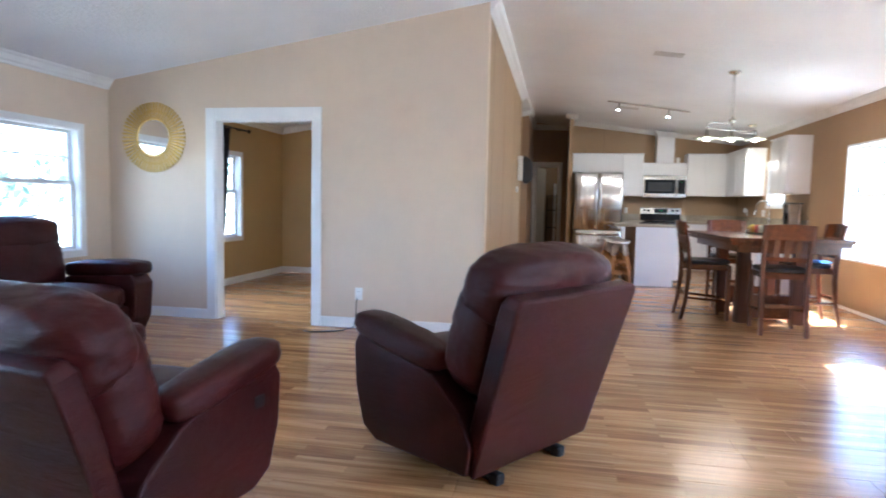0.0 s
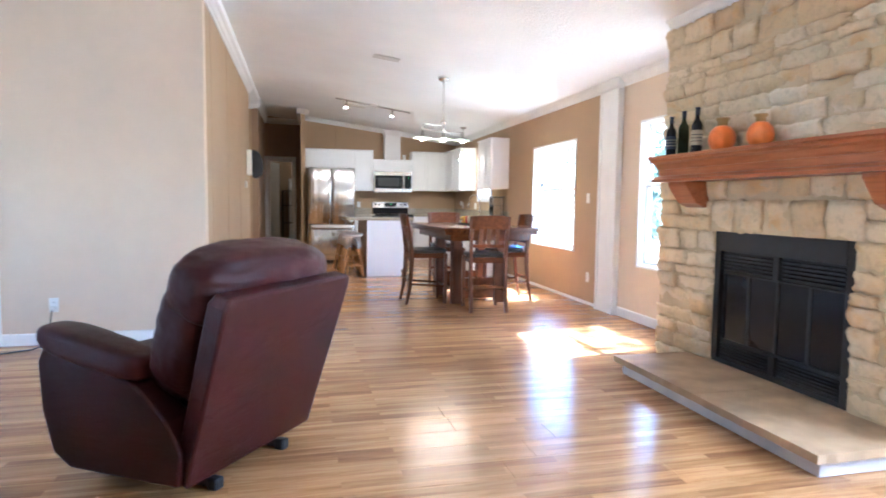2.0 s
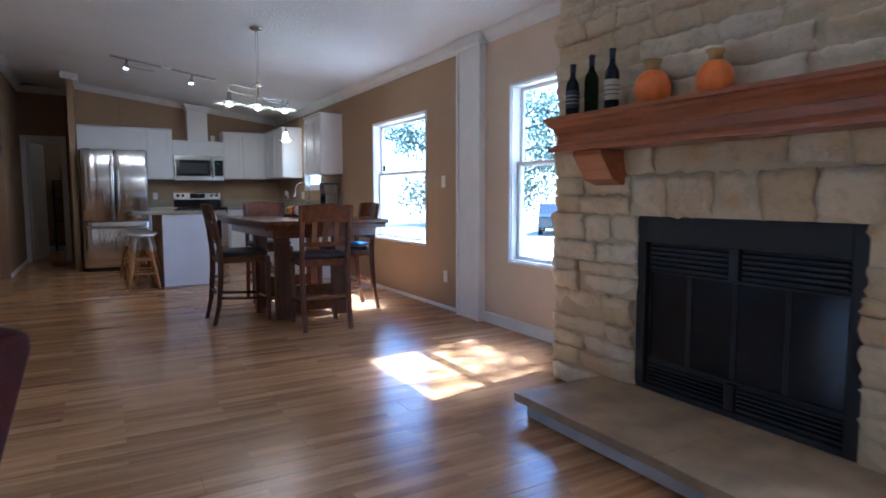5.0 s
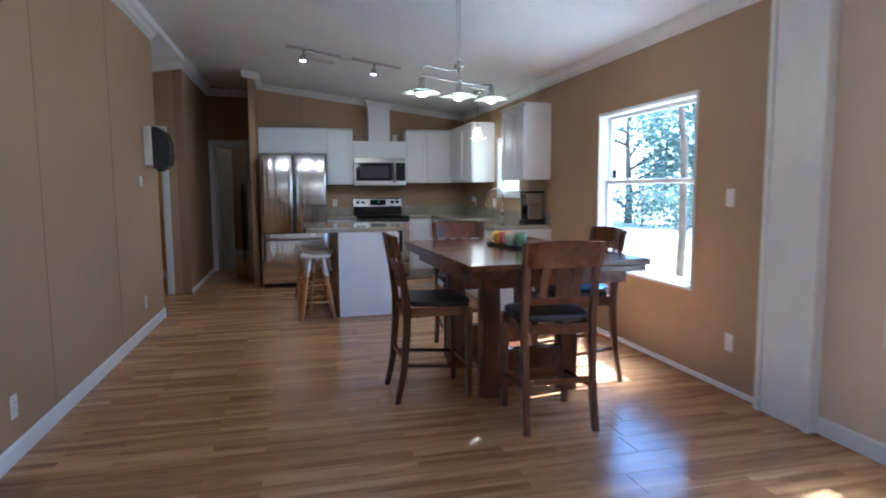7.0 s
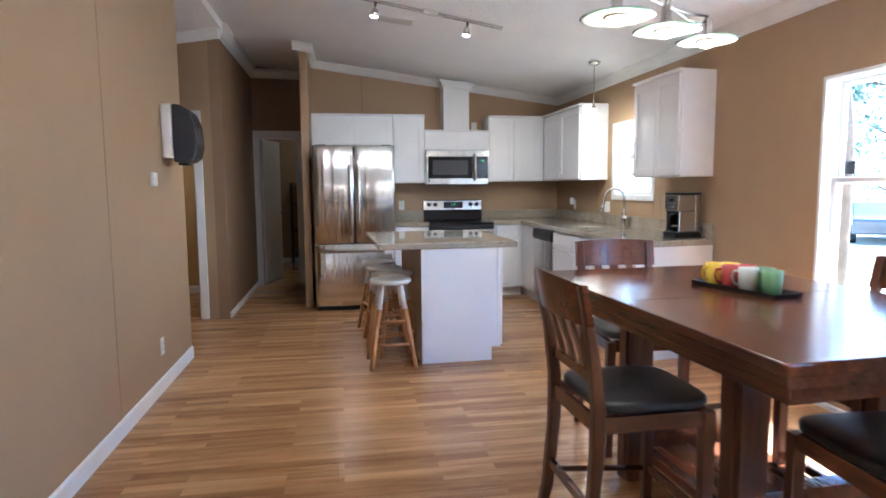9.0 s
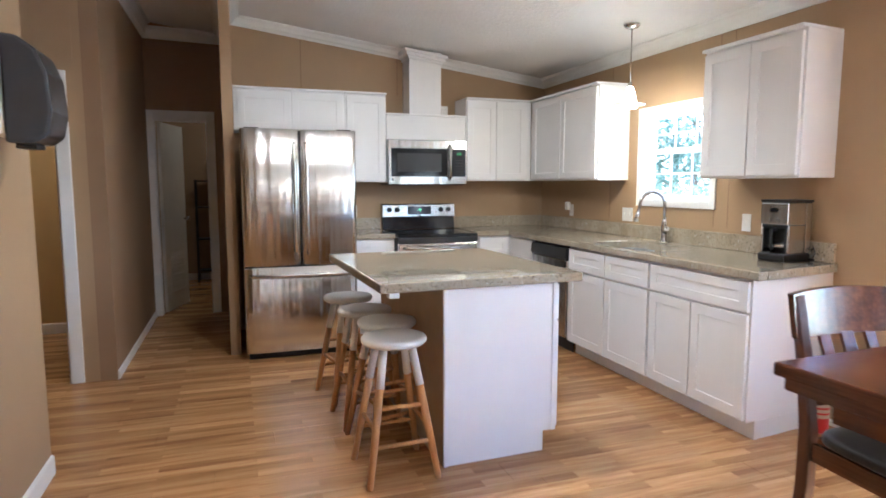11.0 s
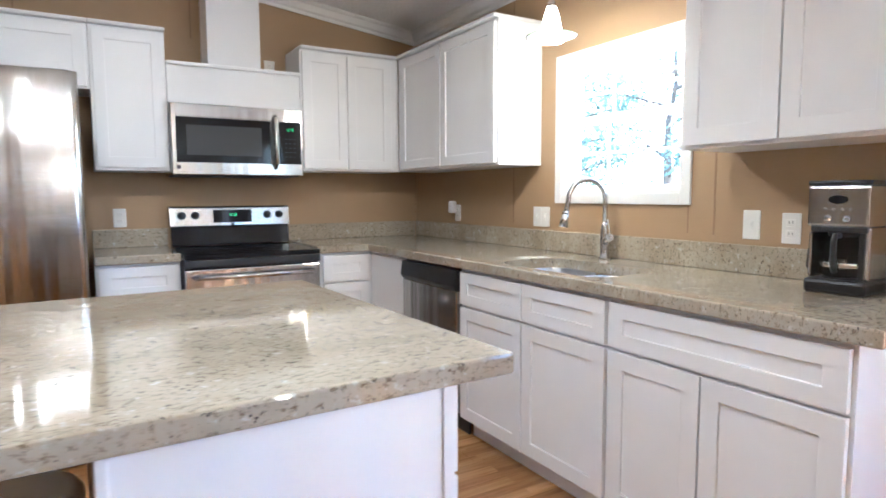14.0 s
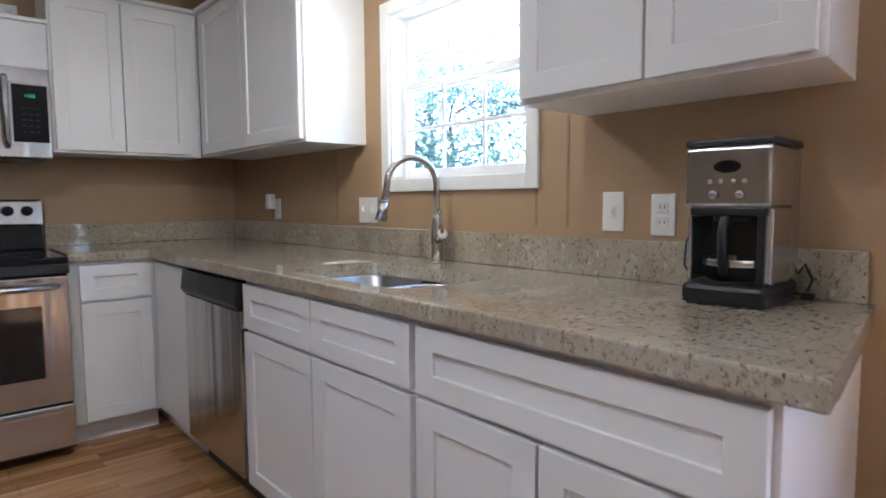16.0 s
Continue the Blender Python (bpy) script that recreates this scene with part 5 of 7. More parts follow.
for (u, v), mt, cn in (((0.145, 0.02), YELLOW, "yellow"), ((0.11, -0.035), YELLOW, "yellow"), ((0.045, 0.03), RED_CER, "red"), ((0.02, -0.035), RED_CER, "red"), ((-0.05, 0.03), PALE_CER, "pale"), ((-0.075, -0.035), GREEN_CER, "green"), ((-0.145, 0.0), GREEN_CER, "green")):
    mug = thing("mug", cn + " glazed mug standing on the tray", "mug", pose(2.385, 6.98, 0.916, 0, 0, 101) @ pose(u * 0.96, v * 0.95, 0, 0, 0, 40 + 300 * u) @ Matrix.Diagonal((1.0, 1.0, 1.2, 1)), "mugs on the tray")
    part("cup", lathe([(0.026, 0), (0.033, 0.004), (0.036, 0.03), (0.037, 0.082), (0.034, 0.082), (0.032, 0.02), (0.01, 0.012)], n=20), mt, mug)
    part("handle", tube([(0.035, 0, 0.068), (0.055, 0, 0.066), (0.062, 0, 0.045), (0.052, 0, 0.024), (0.035, 0, 0.02)], 0.005, 8), mt, mug)

# three-arm pendant lamp over the table
PX, PY, ARM = 2.012, 7.0, 0.355
pz = ceil_z(PX)
pl = thing("pendant_lamp", "satin nickel pendant with three green-rimmed glass shades, lit", "lamp", pose(PX, PY, 0, 0, 0, 32.5))
part("canopy", lathe([(0.062, pz - 0.012), (0.064, pz - 0.02), (0.055, pz - 0.034), (0.02, pz - 0.045), (0.008, pz - 0.05)], n=28), CHROME, pl)
for s in (-1, 1):
    part("rod", tube([(s * 0.012, 0, pz - 0.045), (s * 0.014, 0, pz - 0.25), (s * 0.010, 0, pz - 0.40), (s * 0.012, 0, 2.16)], 0.0035, 6), CHROME, pl)
part("hub", lathe([(0.008, 2.135), (0.03, 2.145), (0.036, 2.16), (0.03, 2.172), (0.008, 2.18)], n=20), CHROME, pl)
part("stem", tube([(0, 0, 2.14), (0, 0, 2.05)], 0.008, 10), CHROME, pl)
part("cross_bar", tube([(-ARM, 0, 2.06), (-0.18, 0.0, 2.05), (0, 0, 2.05), (0.18, 0, 2.055), (ARM, 0, 2.075)], 0.006, 8), CHROME, pl)
part("scroll", tube([(-ARM, 0, 2.05), (-ARM, 0, 2.10), (-0.30, 0, 2.12), (-0.10, 0, 2.115), (-0.04, 0, 2.13), (0.0, 0, 2.19)], 0.005, 8), CHROME, pl)
part("scroll", tube([(ARM, 0, 2.06), (0.30, 0, 2.035), (0.16, 0, 2.03), (0.05, 0, 2.05), (0, 0, 2.09)], 0.005, 8), CHROME, pl)
for x, zz in ((-ARM, 1.955), (0.0, 1.968), (ARM, 1.982)):
    sk = part("socket", lathe([(0.010, zz + 0.088), (0.018, zz + 0.082), (0.02, zz + 0.03), (0.034, zz + 0.012), (0.034, zz + 0.004)], x, 0, 20), CHROME, pl)
    part("reflector_ring", lathe([(0.046, zz + 0.002), (0.050, zz - 0.006), (0.046, zz - 0.016), (0.040, zz - 0.017), (0.040, zz + 0.002)], x, 0, 24, cap=False), CHROME, pl)
    sd = part("shade", lathe([(0.034, zz + 0.010), (0.075, zz + 0.002), (0.122, zz - 0.008), (0.124, zz - 0.012), (0.122, zz - 0.015), (0.075, zz - 0.005), (0.034, zz + 0.003)], x, 0, 36, cap=False), FROST_GLASS, pl, "glass disc shade with a green rim")
    part("rim", lathe([(0.122, zz - 0.0078), (0.127, zz - 0.0095), (0.129, zz - 0.0118), (0.127, zz - 0.0145), (0.122, zz - 0.0153)], x, 0, 36, cap=False), RIM_GLASS, sd, "green glass rim")
    part("bulb", lathe([(0.012, zz + 0.003), (0.028, zz - 0.010), (0.034, zz - 0.020), (0.030, zz - 0.032), (0.010, zz - 0.040)], x, 0, 24), BULB, pl, "glowing frosted bulb")


def ceiling_m(x, y):
    """A pose on the ceiling at x, y: z is down off it."""
    return pose(x, y, ceil_z(x), 0, 180 + math.degrees(math.atan(0.127)), 0)


# ceiling vents
for x, y in ((1.237, 10.14), (1.25, 6.60)):
    v = thing("ceiling_vent", "white louvred air vent in the ceiling", "vent", ceiling_m(x, y))
    part("frame", cube(-0.15, -0.08, 0.0005, 0.15, 0.08, 0.008, 0.003), VENT_METAL, v)
    for k in range(9):
        part("slat", cube(-0.12 + k * 0.027, -0.06, 0.0085, -0.108 + k * 0.027, 0.06, 0.013), VENT_METAL, v)

# track lamp towards the kitchen
TRY = 9.69
tk = thing("track_lamp", "ceiling track lamp with two lit spot heads", "lamp", ceiling_m(1.478, TRY) @ pose(0, 0, 0, 0, 0, -7))
part("rail", cube(-0.63, -0.017, 0.012, 0.63, 0.017, 0.034, 0.003), CHROME, tk)
part("feed_box", cube(-0.06, -0.03, 0.0005, 0.06, 0.03, 0.038, 0.004), VENT_METAL, tk)
for lx in (0.444, -0.326):
    hd = part("spot_head", lathe([(0.012, 0.034), (0.012, 0.075), (0.022, 0.082), (0.030, 0.10), (0.033, 0.14)], lx, 0.0, 20), CHROME, tk, "small metal spot head")
    part("bulb", lathe([(0.004, 0.125), (0.026, 0.128), (0.030, 0.139), (0.022, 0.147), (0.004, 0.150)], lx, 0, 18), SPOT_BULB, hd, "glowing halogen bulb")

# lamps' light
def lamp_light(name, x, y, z, watts, radius, color=(1.0, 0.80, 0.52)):
    l = new(name, bpy.data.lights.new(name, "POINT"))
    l.data.energy, l.data.shadow_soft_size, l.data.color = watts, radius, color
    l.location = (x, y, z)
    return l


for x, zz in ((-ARM, 1.955), (0.0, 1.968), (ARM, 1.982)):
    lamp_light("pendant_light", PX + x * 0.843, PY + x * 0.537, zz - 0.075, 0.7, 0.03)
for lx in (0.444, -0.326):
    p = ceiling_m(1.478, TRY) @ pose(0, 0, 0, 0, 0, -7) @ Vector((lx, 0, 0.165))
    l = new("track_light", bpy.data.lights.new("track_light", "SPOT"))
    l.data.energy, l.data.spot_size, l.data.spot_blend, l.data.shadow_soft_size, l.data.color = 5.2, radians(160), 0.7, 0.03, (1.0, 0.84, 0.62)
    l.matrix_world = look(p, (p.x + 0.1, p.y + 0.7, 0.2))


# unseen ceiling lights added to light the side room and brighten the utility room
for x, y, w in ((-1.35, 12.1, 0.7), (0.45, 14.7, 0.3)):
    c = thing("added_ceiling_light", "round frosted ceiling light added unseen in a small room, lit", "lamp", pose(x, y, ceil_z(x) - 0.075))
    part("base_ring", lathe([(0.15, 0.0), (0.155, 0.02), (0.155, 0.10), (0.15, 0.102)], n=28), CHROME, c)
    part("diffuser", lathe([(0.02, -0.055), (0.08, -0.045), (0.13, -0.02), (0.148, -0.001)], n=28), BULB, c, "glowing frosted dome")
    lamp_light("small_room_fill", x, y, ceil_z(x) - 0.22, w, 0.08, (1.0, 0.82, 0.55))
# ---- kitchen ----
def shaker(w, h, rail=0.06):
    """A shaker front: x across, z up, its face at -y."""
    bm = bmesh.new()
    r = min(rail, h * 0.32)
    c = 0.0015

    def ring(a, b, y):
        return [bm.verts.new(p) for p in ((a, y, b), (w - a, y, b), (w - a, y, h - b), (a, y, h - b))]

    rings = [ring(0, 0, 0), ring(0, 0, -0.0185), ring(c, c, -0.0195), ring(rail, r, -0.0195), ring(rail + c, r + c, -0.0185), ring(rail + c, r + c, -0.0105)]
    for p, q in zip(rings, rings[1:]):
        for k in range(4):
            bm.faces.new((p[k], p[(k + 1) % 4], q[(k + 1) % 4], q[k]))
    bm.faces.new(rings[-1])
    bm.faces.new(list(reversed(rings[0])))
    bmesh.ops.recalc_face_normals(bm, faces=bm.faces)
    return bm


def cabinet(name, m, w, d, z0, z1, fronts, label, toe=0.0, crown_lip=0.0, view_shear=0.0):
    """fronts: (kind, x0, x1, z0, z1). Local front at y = 0, body behind it."""
    c = thing(name, label, "cabinet", m)
    part("body", cube(0.0008, 0.0005, z0 + toe, w - 0.0008, d, z1, 0.001, 1), CABINET, c)
    if toe:
        part("toe_kick", cube(0.001, 0.07, 0.0, w - 0.001, d - 0.01, toe - 0.0005), CABINET, c)
    if crown_lip:
        part("top_trim", cube(-0.0, -0.035, z1 + 0.0005, w, d, z1 + crown_lip, 0.006), CABINET, c)
    for kind, a, b, lo, hi in fronts:
        g = 0.0018
        f = part(kind, shaker(b - a - 2 * g, hi - lo - 2 * g), CABINET, c)
        f.location = (a + g, 0.0, lo + g)
    # shears the back end to fit the camera's view, like the worktop end
    if view_shear:
        for ob in c.children:
            if ob.name.split(".")[0] in ("body", "toe_kick", "top_trim"):
                for v in ob.data.vertices:
                    if v.co.x > w - 0.05:
                        v.co.x -= view_shear * max(0.0, v.co.y) / d
    return c


CT, CB = 0.935, 0.888              # counter top and underside
EFX, BFY = 2.945, 11.88            # cabinet fronts of the window run and the back run
E_ = lambda y, x=EFX: pose(x, y, 0, 0, 0, -90)
cabinet("base_cabinet", E_(9.753), 0.815, WX1 - EFX, 0, CB, [("drawer_front", 0.012, 0.803, 0.704, 0.872), ("door", 0.012, 0.385, 0.115, 0.694), ("door", 0.389, 0.803, 0.115, 0.694)], "white shaker base cabinet with a wide drawer", toe=0.105, view_shear=0.07)
cabinet("sink_cabinet", E_(10.762), 1.007, WX1 - EFX, 0, 0.70, [("drawer_front", 0.010, 0.507, 0.704, 0.872), ("drawer_front", 0.511, 0.998, 0.704, 0.872), ("door", 0.010, 0.507, 0.115, 0.694), ("door", 0.511, 0.998, 0.115, 0.694)], "white shaker sink base cabinet with false drawer fronts", toe=0.105)
solid("sink_cabinet_front", cube(EFX, 9.756, 0.7005, EFX + 0.02, 10.761, CB), CABINET, "white face frame above the sink cabinet", "cabinet frame", kind="structure")
fl = thing("corner_cabinet", "white corner base cabinet filler", "cabinet")
part("filler", cube(EFX, 11.377, 0.105, WX1 - 0.01, BFY + 0.55, CB), CABINET, fl)
part("toe_kick", cube(EFX + 0.06, 11.378, 0, WX1 - 0.012, BFY + 0.5, 0.1045), CABINET, fl)
part("panel", cube(EFX - 0.012, 11.385, 0.115, EFX - 0.0005, BFY - 0.02, 0.872, 0.002), CABINET, fl)
cabinet("base_cabinet", pose(2.556, BFY, 0), EFX - 2.557, 0.59, 0, CB, [("drawer_front", 0.045, 0.36, 0.70, 0.872), ("door", 0.045, 0.36, 0.115, 0.69)], "white shaker base cabinet beside the range", toe=0.105)
cabinet("base_cabinet", pose(1.345, BFY, 0), 0.420, 0.59, 0, CB, [("drawer_front", 0.012, 0.408, 0.70, 0.872), ("door", 0.012, 0.408, 0.115, 0.69)], "white shaker base cabinet between refrigerator and range", toe=0.105)

# dishwasher
dw = thing("dishwasher", "stainless dishwasher with a black control strip", "dishwasher", E_(11.375))
part("tub", cube(0.003, 0.0, 0.11, 0.609, 0.53, CB - 0.002), BLACK, dw)
part("door", cube(0.006, -0.03, 0.125, 0.606, -0.0005, 0.765, 0.006), STEEL_FLAT, dw, "brushed steel door")
part("control_strip", extrude_profile([(-0.0005, 0.768), (-0.030, 0.768), (-0.044, 0.79), (-0.034, 0.872), (-0.0005, 0.872)], "x", 0.006, 0.606, 0.003), BLACK, dw, "black handle strip")
part("toe_plate", cube(0.006, 0.05, 0.0, 0.606, 0.06, 0.108), BLACK, dw)

# granite counter in one L, with the sink cut out, and its upstand
SK = (2.985, 3.365, 9.86, 10.53)   # sink hole x0, x1, y0, y1
ct = thing("worktop", "speckled beige granite worktop with eased edge", "worktop")
FE, BE = 2.907, 11.845
END_Y = lambda x: 8.872 + 0.165 * (x - FE)      # end slanted to fit the camera's view
part("slab", extrude_profile([(FE, END_Y(FE)), (SK[0], END_Y(SK[0])), (SK[0], 12.46), (FE, 12.46)], "z", CB, CT, 0.006), GRANITE, ct)
part("slab", extrude_profile([(SK[0] + 0.0002, END_Y(SK[0])), (WX1 - 0.001, END_Y(WX1)), (WX1 - 0.001, SK[2]), (SK[0] + 0.0002, SK[2])], "z", CB, CT), GRANITE, ct)
part("slab", cube(SK[0] + 0.0002, SK[3], CB, WX1 - 0.001, 12.478, CT), GRANITE, ct)
part("slab", cube(SK[1], SK[2] + 0.0002, CB, WX1 - 0.001, SK[3] - 0.0002, CT), GRANITE, ct)
part("slab", cube(2.556, BE, CB, FE + 0.004, 12.478, CT - 0.0002, 0.007), GRANITE, ct)
part("upstand", cube(WX1 - 0.022, 9.00, CT + 0.0003, WX1 - 0.001, 12.455, CT + 0.115, 0.003), GRANITE, ct)
part("upstand", cube(2.556, YB - 0.022, CT + 0.0003, WX1 - 0.0225, YB - 0.001, CT + 0.115, 0.003), GRANITE, ct)
for cx, cy, sx, sy in ((SK[0], SK[2], 1, 1), (SK[1], SK[2], -1, 1), (SK[0], SK[3], 1, -1), (SK[1], SK[3], -1, -1)):
    r = 0.10
    edge = [(cx + sx * (r - r * math.sin(radians(a))), cy + sy * (r - r * math.cos(radians(a)))) for a in range(0, 91, 10)]
    part("hole_corner", extrude_profile([(cx, cy)] + edge, "z", CB, CT - 0.0004), GRANITE, ct)
w2 = thing("worktop", "short speckled beige granite worktop beside the range", "worktop")
part("slab", cube(1.345, BE, CB, 1.768, 12.478, CT, 0.007), GRANITE, w2)
part("upstand", cube(1.345, YB - 0.022, CT + 0.0003, 1.768, YB - 0.001, CT + 0.115, 0.003), GRANITE, w2)


def bowl(x0, y0, x1, y1, depth):
    bm = bmesh.new()

    def ring(inset, z, n=6, r=0.085):
        vs = []
        for cx, cy, a0 in ((x1 - r, y1 - r, 0), (x0 + r, y1 - r, 90), (x0 + r, y0 + r, 180), (x1 - r, y0 + r, 270)):
            for k in range(n + 1):
                a = radians(a0 + 90 * k / n)
                vs.append(bm.verts.new((cx + (r - inset) * math.cos(a), cy + (r - inset) * math.sin(a), z)))
        return vs

    prof = [(-0.014, CB - 0.001), (-0.004, CB - 0.001), (0.002, CB - 0.005), (0.006, CT - depth + 0.03), (0.03, CT - depth)]
    rings = [ring(i, z) for i, z in prof]
    for a, b in zip(rings, rings[1:]):
        for k in range(len(a)):
            bm.faces.new((a[k], a[(k + 1) % len(a)], b[(k + 1) % len(a)], b[k])).smooth = True
    bm.faces.new(rings[-1])
    bmesh.ops.recalc_face_normals(bm, faces=bm.faces)
    return bm


sk = thing("kitchen_sink", "double bowl stainless steel sink set in the worktop", "sink")
ym = (SK[2] + SK[3]) / 2
for a, b in ((SK[2] + 0.008, ym - 0.014), (ym + 0.014, SK[3] - 0.008)):
    part("basin", bowl(SK[0] + 0.008, a, SK[1] - 0.008, b, 0.18), SINK, sk)
    part("drain", lathe([(0.042, CT - 0.1795), (0.042, CT - 0.176), (0.03, CT - 0.177)], (SK[0] + SK[1]) / 2, (a + b) / 2, 20), CHROME, sk)
part("divider", cube(SK[0] + 0.01, ym - 0.016, CT - 0.09, SK[1] - 0.01, ym + 0.016, CB - 0.003, 0.008), SINK, sk)

# gooseneck faucet with a pull-down head
fc = thing("faucet", "satin nickel gooseneck faucet with pull-down spray head", "faucet", pose(3.515, 10.345, CT, 0, 0, 158))
part("base", lathe([(0.030, 0), (0.030, 0.006), (0.024, 0.014), (0.021, 0.05), (0.024, 0.09), (0.022, 0.14), (0.017, 0.165), (0.014, 0.18)], n=24), CHROME, fc)
arc = [(0, 0, 0.16), (0, 0, 0.27)] + [(0.095 - 0.095 * math.cos(radians(a)), 0, 0.29 + 0.10 * math.sin(radians(a))) for a in range(0, 181, 15)] + [(0.195, 0, 0.255), (0.203, 0, 0.225)]
part("neck", tube(arc, 0.0125, 14), CHROME, fc)
part("spray_head", tube([(0.203, 0, 0.228), (0.207, 0, 0.20), (0.215, 0, 0.160)], [0.0145, 0.018, 0.024], 16), CHROME, fc)
part("collar", tube([(0.2025, 0, 0.236), (0.2033, 0, 0.226)], 0.0165, 16), CHROME, fc)
part("valve", tube([(0, 0.0, 0.075), (0, 0.035, 0.10), (0, 0.062, 0.112)], [0.018, 0.016, 0.019], 14), CHROME, fc)
part("lever", tube([(0, 0.062, 0.115), (0.0, 0.050, 0.15), (0.0, 0.036, 0.185), (0.0, 0.032, 0.195)], [0.006, 0.0045, 0.0045, 0.008], 10), CHROME, fc, "slim side lever")

# ---- upper cabinets ----
UB, UT, UFY, UFX = 1.420, 2.215, 12.17, 3.300
cabinet("wall_cabinet", pose(0.402, UFY, 0), 0.972, YB - UFY, 1.855, UT, [("door", 0.03, 0.49, 1.865, UT - 0.015), ("door", 0.495, 0.96, 1.865, UT - 0.015)], "low white shaker wall cabinet over the refrigerator", crown_lip=0.022)
cabinet("wall_cabinet", pose(1.375, UFY, 0), 0.392, YB - UFY, UB - 0.015, UT, [("door", 0.015, 0.378, UB, UT - 0.015)], "narrow white shaker wall cabinet", crown_lip=0.022)
cabinet("wall_cabinet", pose(2.575, UFY, 0), UFX - 2.576, YB - UFY, UB, UT, [("door", 0.012, 0.325, UB + 0.012, UT - 0.015), ("door", 0.328, 0.66, UB + 0.012, UT - 0.015)], "white shaker wall cabinet beside the range hood box", crown_lip=0.022)
cabinet("wall_cabinet", E_(12.17, UFX), 1.230, WX1 - UFX, UB, UT, [("door", 0.07, 0.62, UB + 0.012, UT - 0.015), ("door", 0.625, 1.212, UB + 0.012, UT - 0.015)], "white shaker wall cabinet in the kitchen corner", crown_lip=0.022)
cabinet("wall_cabinet", E_(9.745, UFX), 0.736, WX1 - UFX, UB, UT, [("door", 0.012, 0.378, UB + 0.012, UT - 0.015), ("door", 0.382, 0.722, UB + 0.012, UT - 0.015)], "white shaker wall cabinet beside the kitchen window", crown_lip=0.022, view_shear=0.035)

# boxed duct over the microwave
hb = thing("hood_box", "white boxed duct cover with crown cap above the microwave", "duct cover")
part("box", cube(1.77, UFY + 0.0, 1.812, 2.573, YB, 2.035, 0.003), CABINET, hb)
part("ledge", cube(1.768, UFY - 0.018, 2.0355, 2.574, YB, 2.057, 0.005), CABINET, hb)
part("shaft", cube(2.018, UFY + 0.07, 2.0575, 2.343, YB, ceil_z(2.343) - 0.001, 0.003), CABINET, hb)
cz = ceil_z(2.18)
for k, (o, h0, h1) in enumerate(((0.016, -0.115, -0.09), (0.034, -0.09, -0.06), (0.055, -0.06, -0.03))):
    bm = cube(2.018 - o, UFY + 0.07 - o, cz + h0, 2.343 + o, YB, cz + h1, 0.004)
    for v in bm.verts:
        v.co.z += ceil_z(v.co.x) - cz
    part("cap_moulding", bm, CABINET, hb)

# ---- microwave ----
mw = thing("microwave", "stainless over-range microwave with a dark glass door", "microwave", pose(1.771, 12.107, 1.382) @ Matrix.Diagonal((1.016, 1, 1.045, 1)))
part("case", cube(0, 0.02, 0, 0.782, YB - 12.11, 0.407, 0.004), STEEL_H, mw)
part("bezel", cube(0.0, 0.0, 0.0, 0.782, 0.0195, 0.407, 0.006), STEEL_H, mw)
part("door_glass", cube(0.028, -0.0045, 0.072, 0.575, -0.0003, 0.33, 0.002), BLACK_GLASS, mw, "dark glass door window")
part("window_mesh", cube(0.085, -0.0056, 0.115, 0.52, -0.0047, 0.285), BLACK, mw)
part("control_panel", cube(0.63, -0.0045, 0.072, 0.77, -0.0003, 0.33, 0.002), BLACK_GLASS, mw, "black touch panel")
part("handle", tube([(0.605, -0.004, 0.05), (0.603, -0.040, 0.075), (0.60, -0.046, 0.20), (0.603, -0.040, 0.335), (0.605, -0.004, 0.36)], 0.013, 12), CHROME, mw, "curved bar handle")
part("top_grille", cube(0.03, -0.003, 0.335, 0.75, -0.0003, 0.395, 0.001, 1), STEEL_H, mw)
part("badge", cube(0.028, -0.0035, 0.035, 0.048, -0.0003, 0.055), GREY_PLASTIC, mw)
part("underside", cube(0.02, 0.03, -0.006, 0.76, 0.36, -0.0005), BLACK, mw)


def text_part(name, body, size, material, parent, m):
    cu = bpy.data.curves.new(name, "FONT")
    cu.body, cu.size, cu.extrude = body, size, 0.0003
    cu.align_x = "CENTER"
    tmp = bpy.data.objects.new(name, cu)
    scene.collection.objects.link(tmp)
    me = bpy.data.meshes.new_from_object(tmp.evaluated_get(bpy.context.evaluated_depsgraph_get()))
    bpy.data.objects.remove(tmp)
    me.materials.append(material)
    ob = new(name, me)
    ob.parent = parent
    ob.matrix_local = m
    return ob


text_part("clock_digits", "11:22", 0.019, LED_GREEN, mw, pose(0.70, -0.0052, 0.275, 90))
for r in range(5):
    for q in range(3):
        part("key_mark", cube(0.665 + q * 0.027, -0.0052, 0.115 + r * 0.027, 0.68 + q * 0.027, -0.0047, 0.119 + r * 0.027), GREY_PLASTIC, mw)

# ---- range ----
rg = thing("range", "stainless electric range with black glass cooktop", "range", pose(1.772, 11.81, 0) @ Matrix.Diagonal((1.02, 1, 0.981, 1)))
RW = 0.762
part("body", cube(0.003, 0.0, 0.04, RW - 0.003, 0.66, 0.915), BLACK, rg)
part("cooktop", cube(0.0, -0.045, 0.9155, RW, 0.60, 0.945, 0.008), BLACK_GLASS, rg, "black glass cooktop")
for cx, cy, rr in ((0.20, 0.14, 0.10), (0.56, 0.14, 0.085), (0.20, 0.42, 0.085), (0.56, 0.42, 0.10)):
    part("burner_ring", lathe([(rr - 0.003, 0.9452), (rr - 0.003, 0.9458), (rr, 0.9458), (rr, 0.9452)], cx, cy, 36, cap=False), GREY_PLASTIC, rg)
part("front_strip", cube(0.0, -0.048, 0.868, RW, -0.0005, 0.915, 0.006), BLACK, rg)
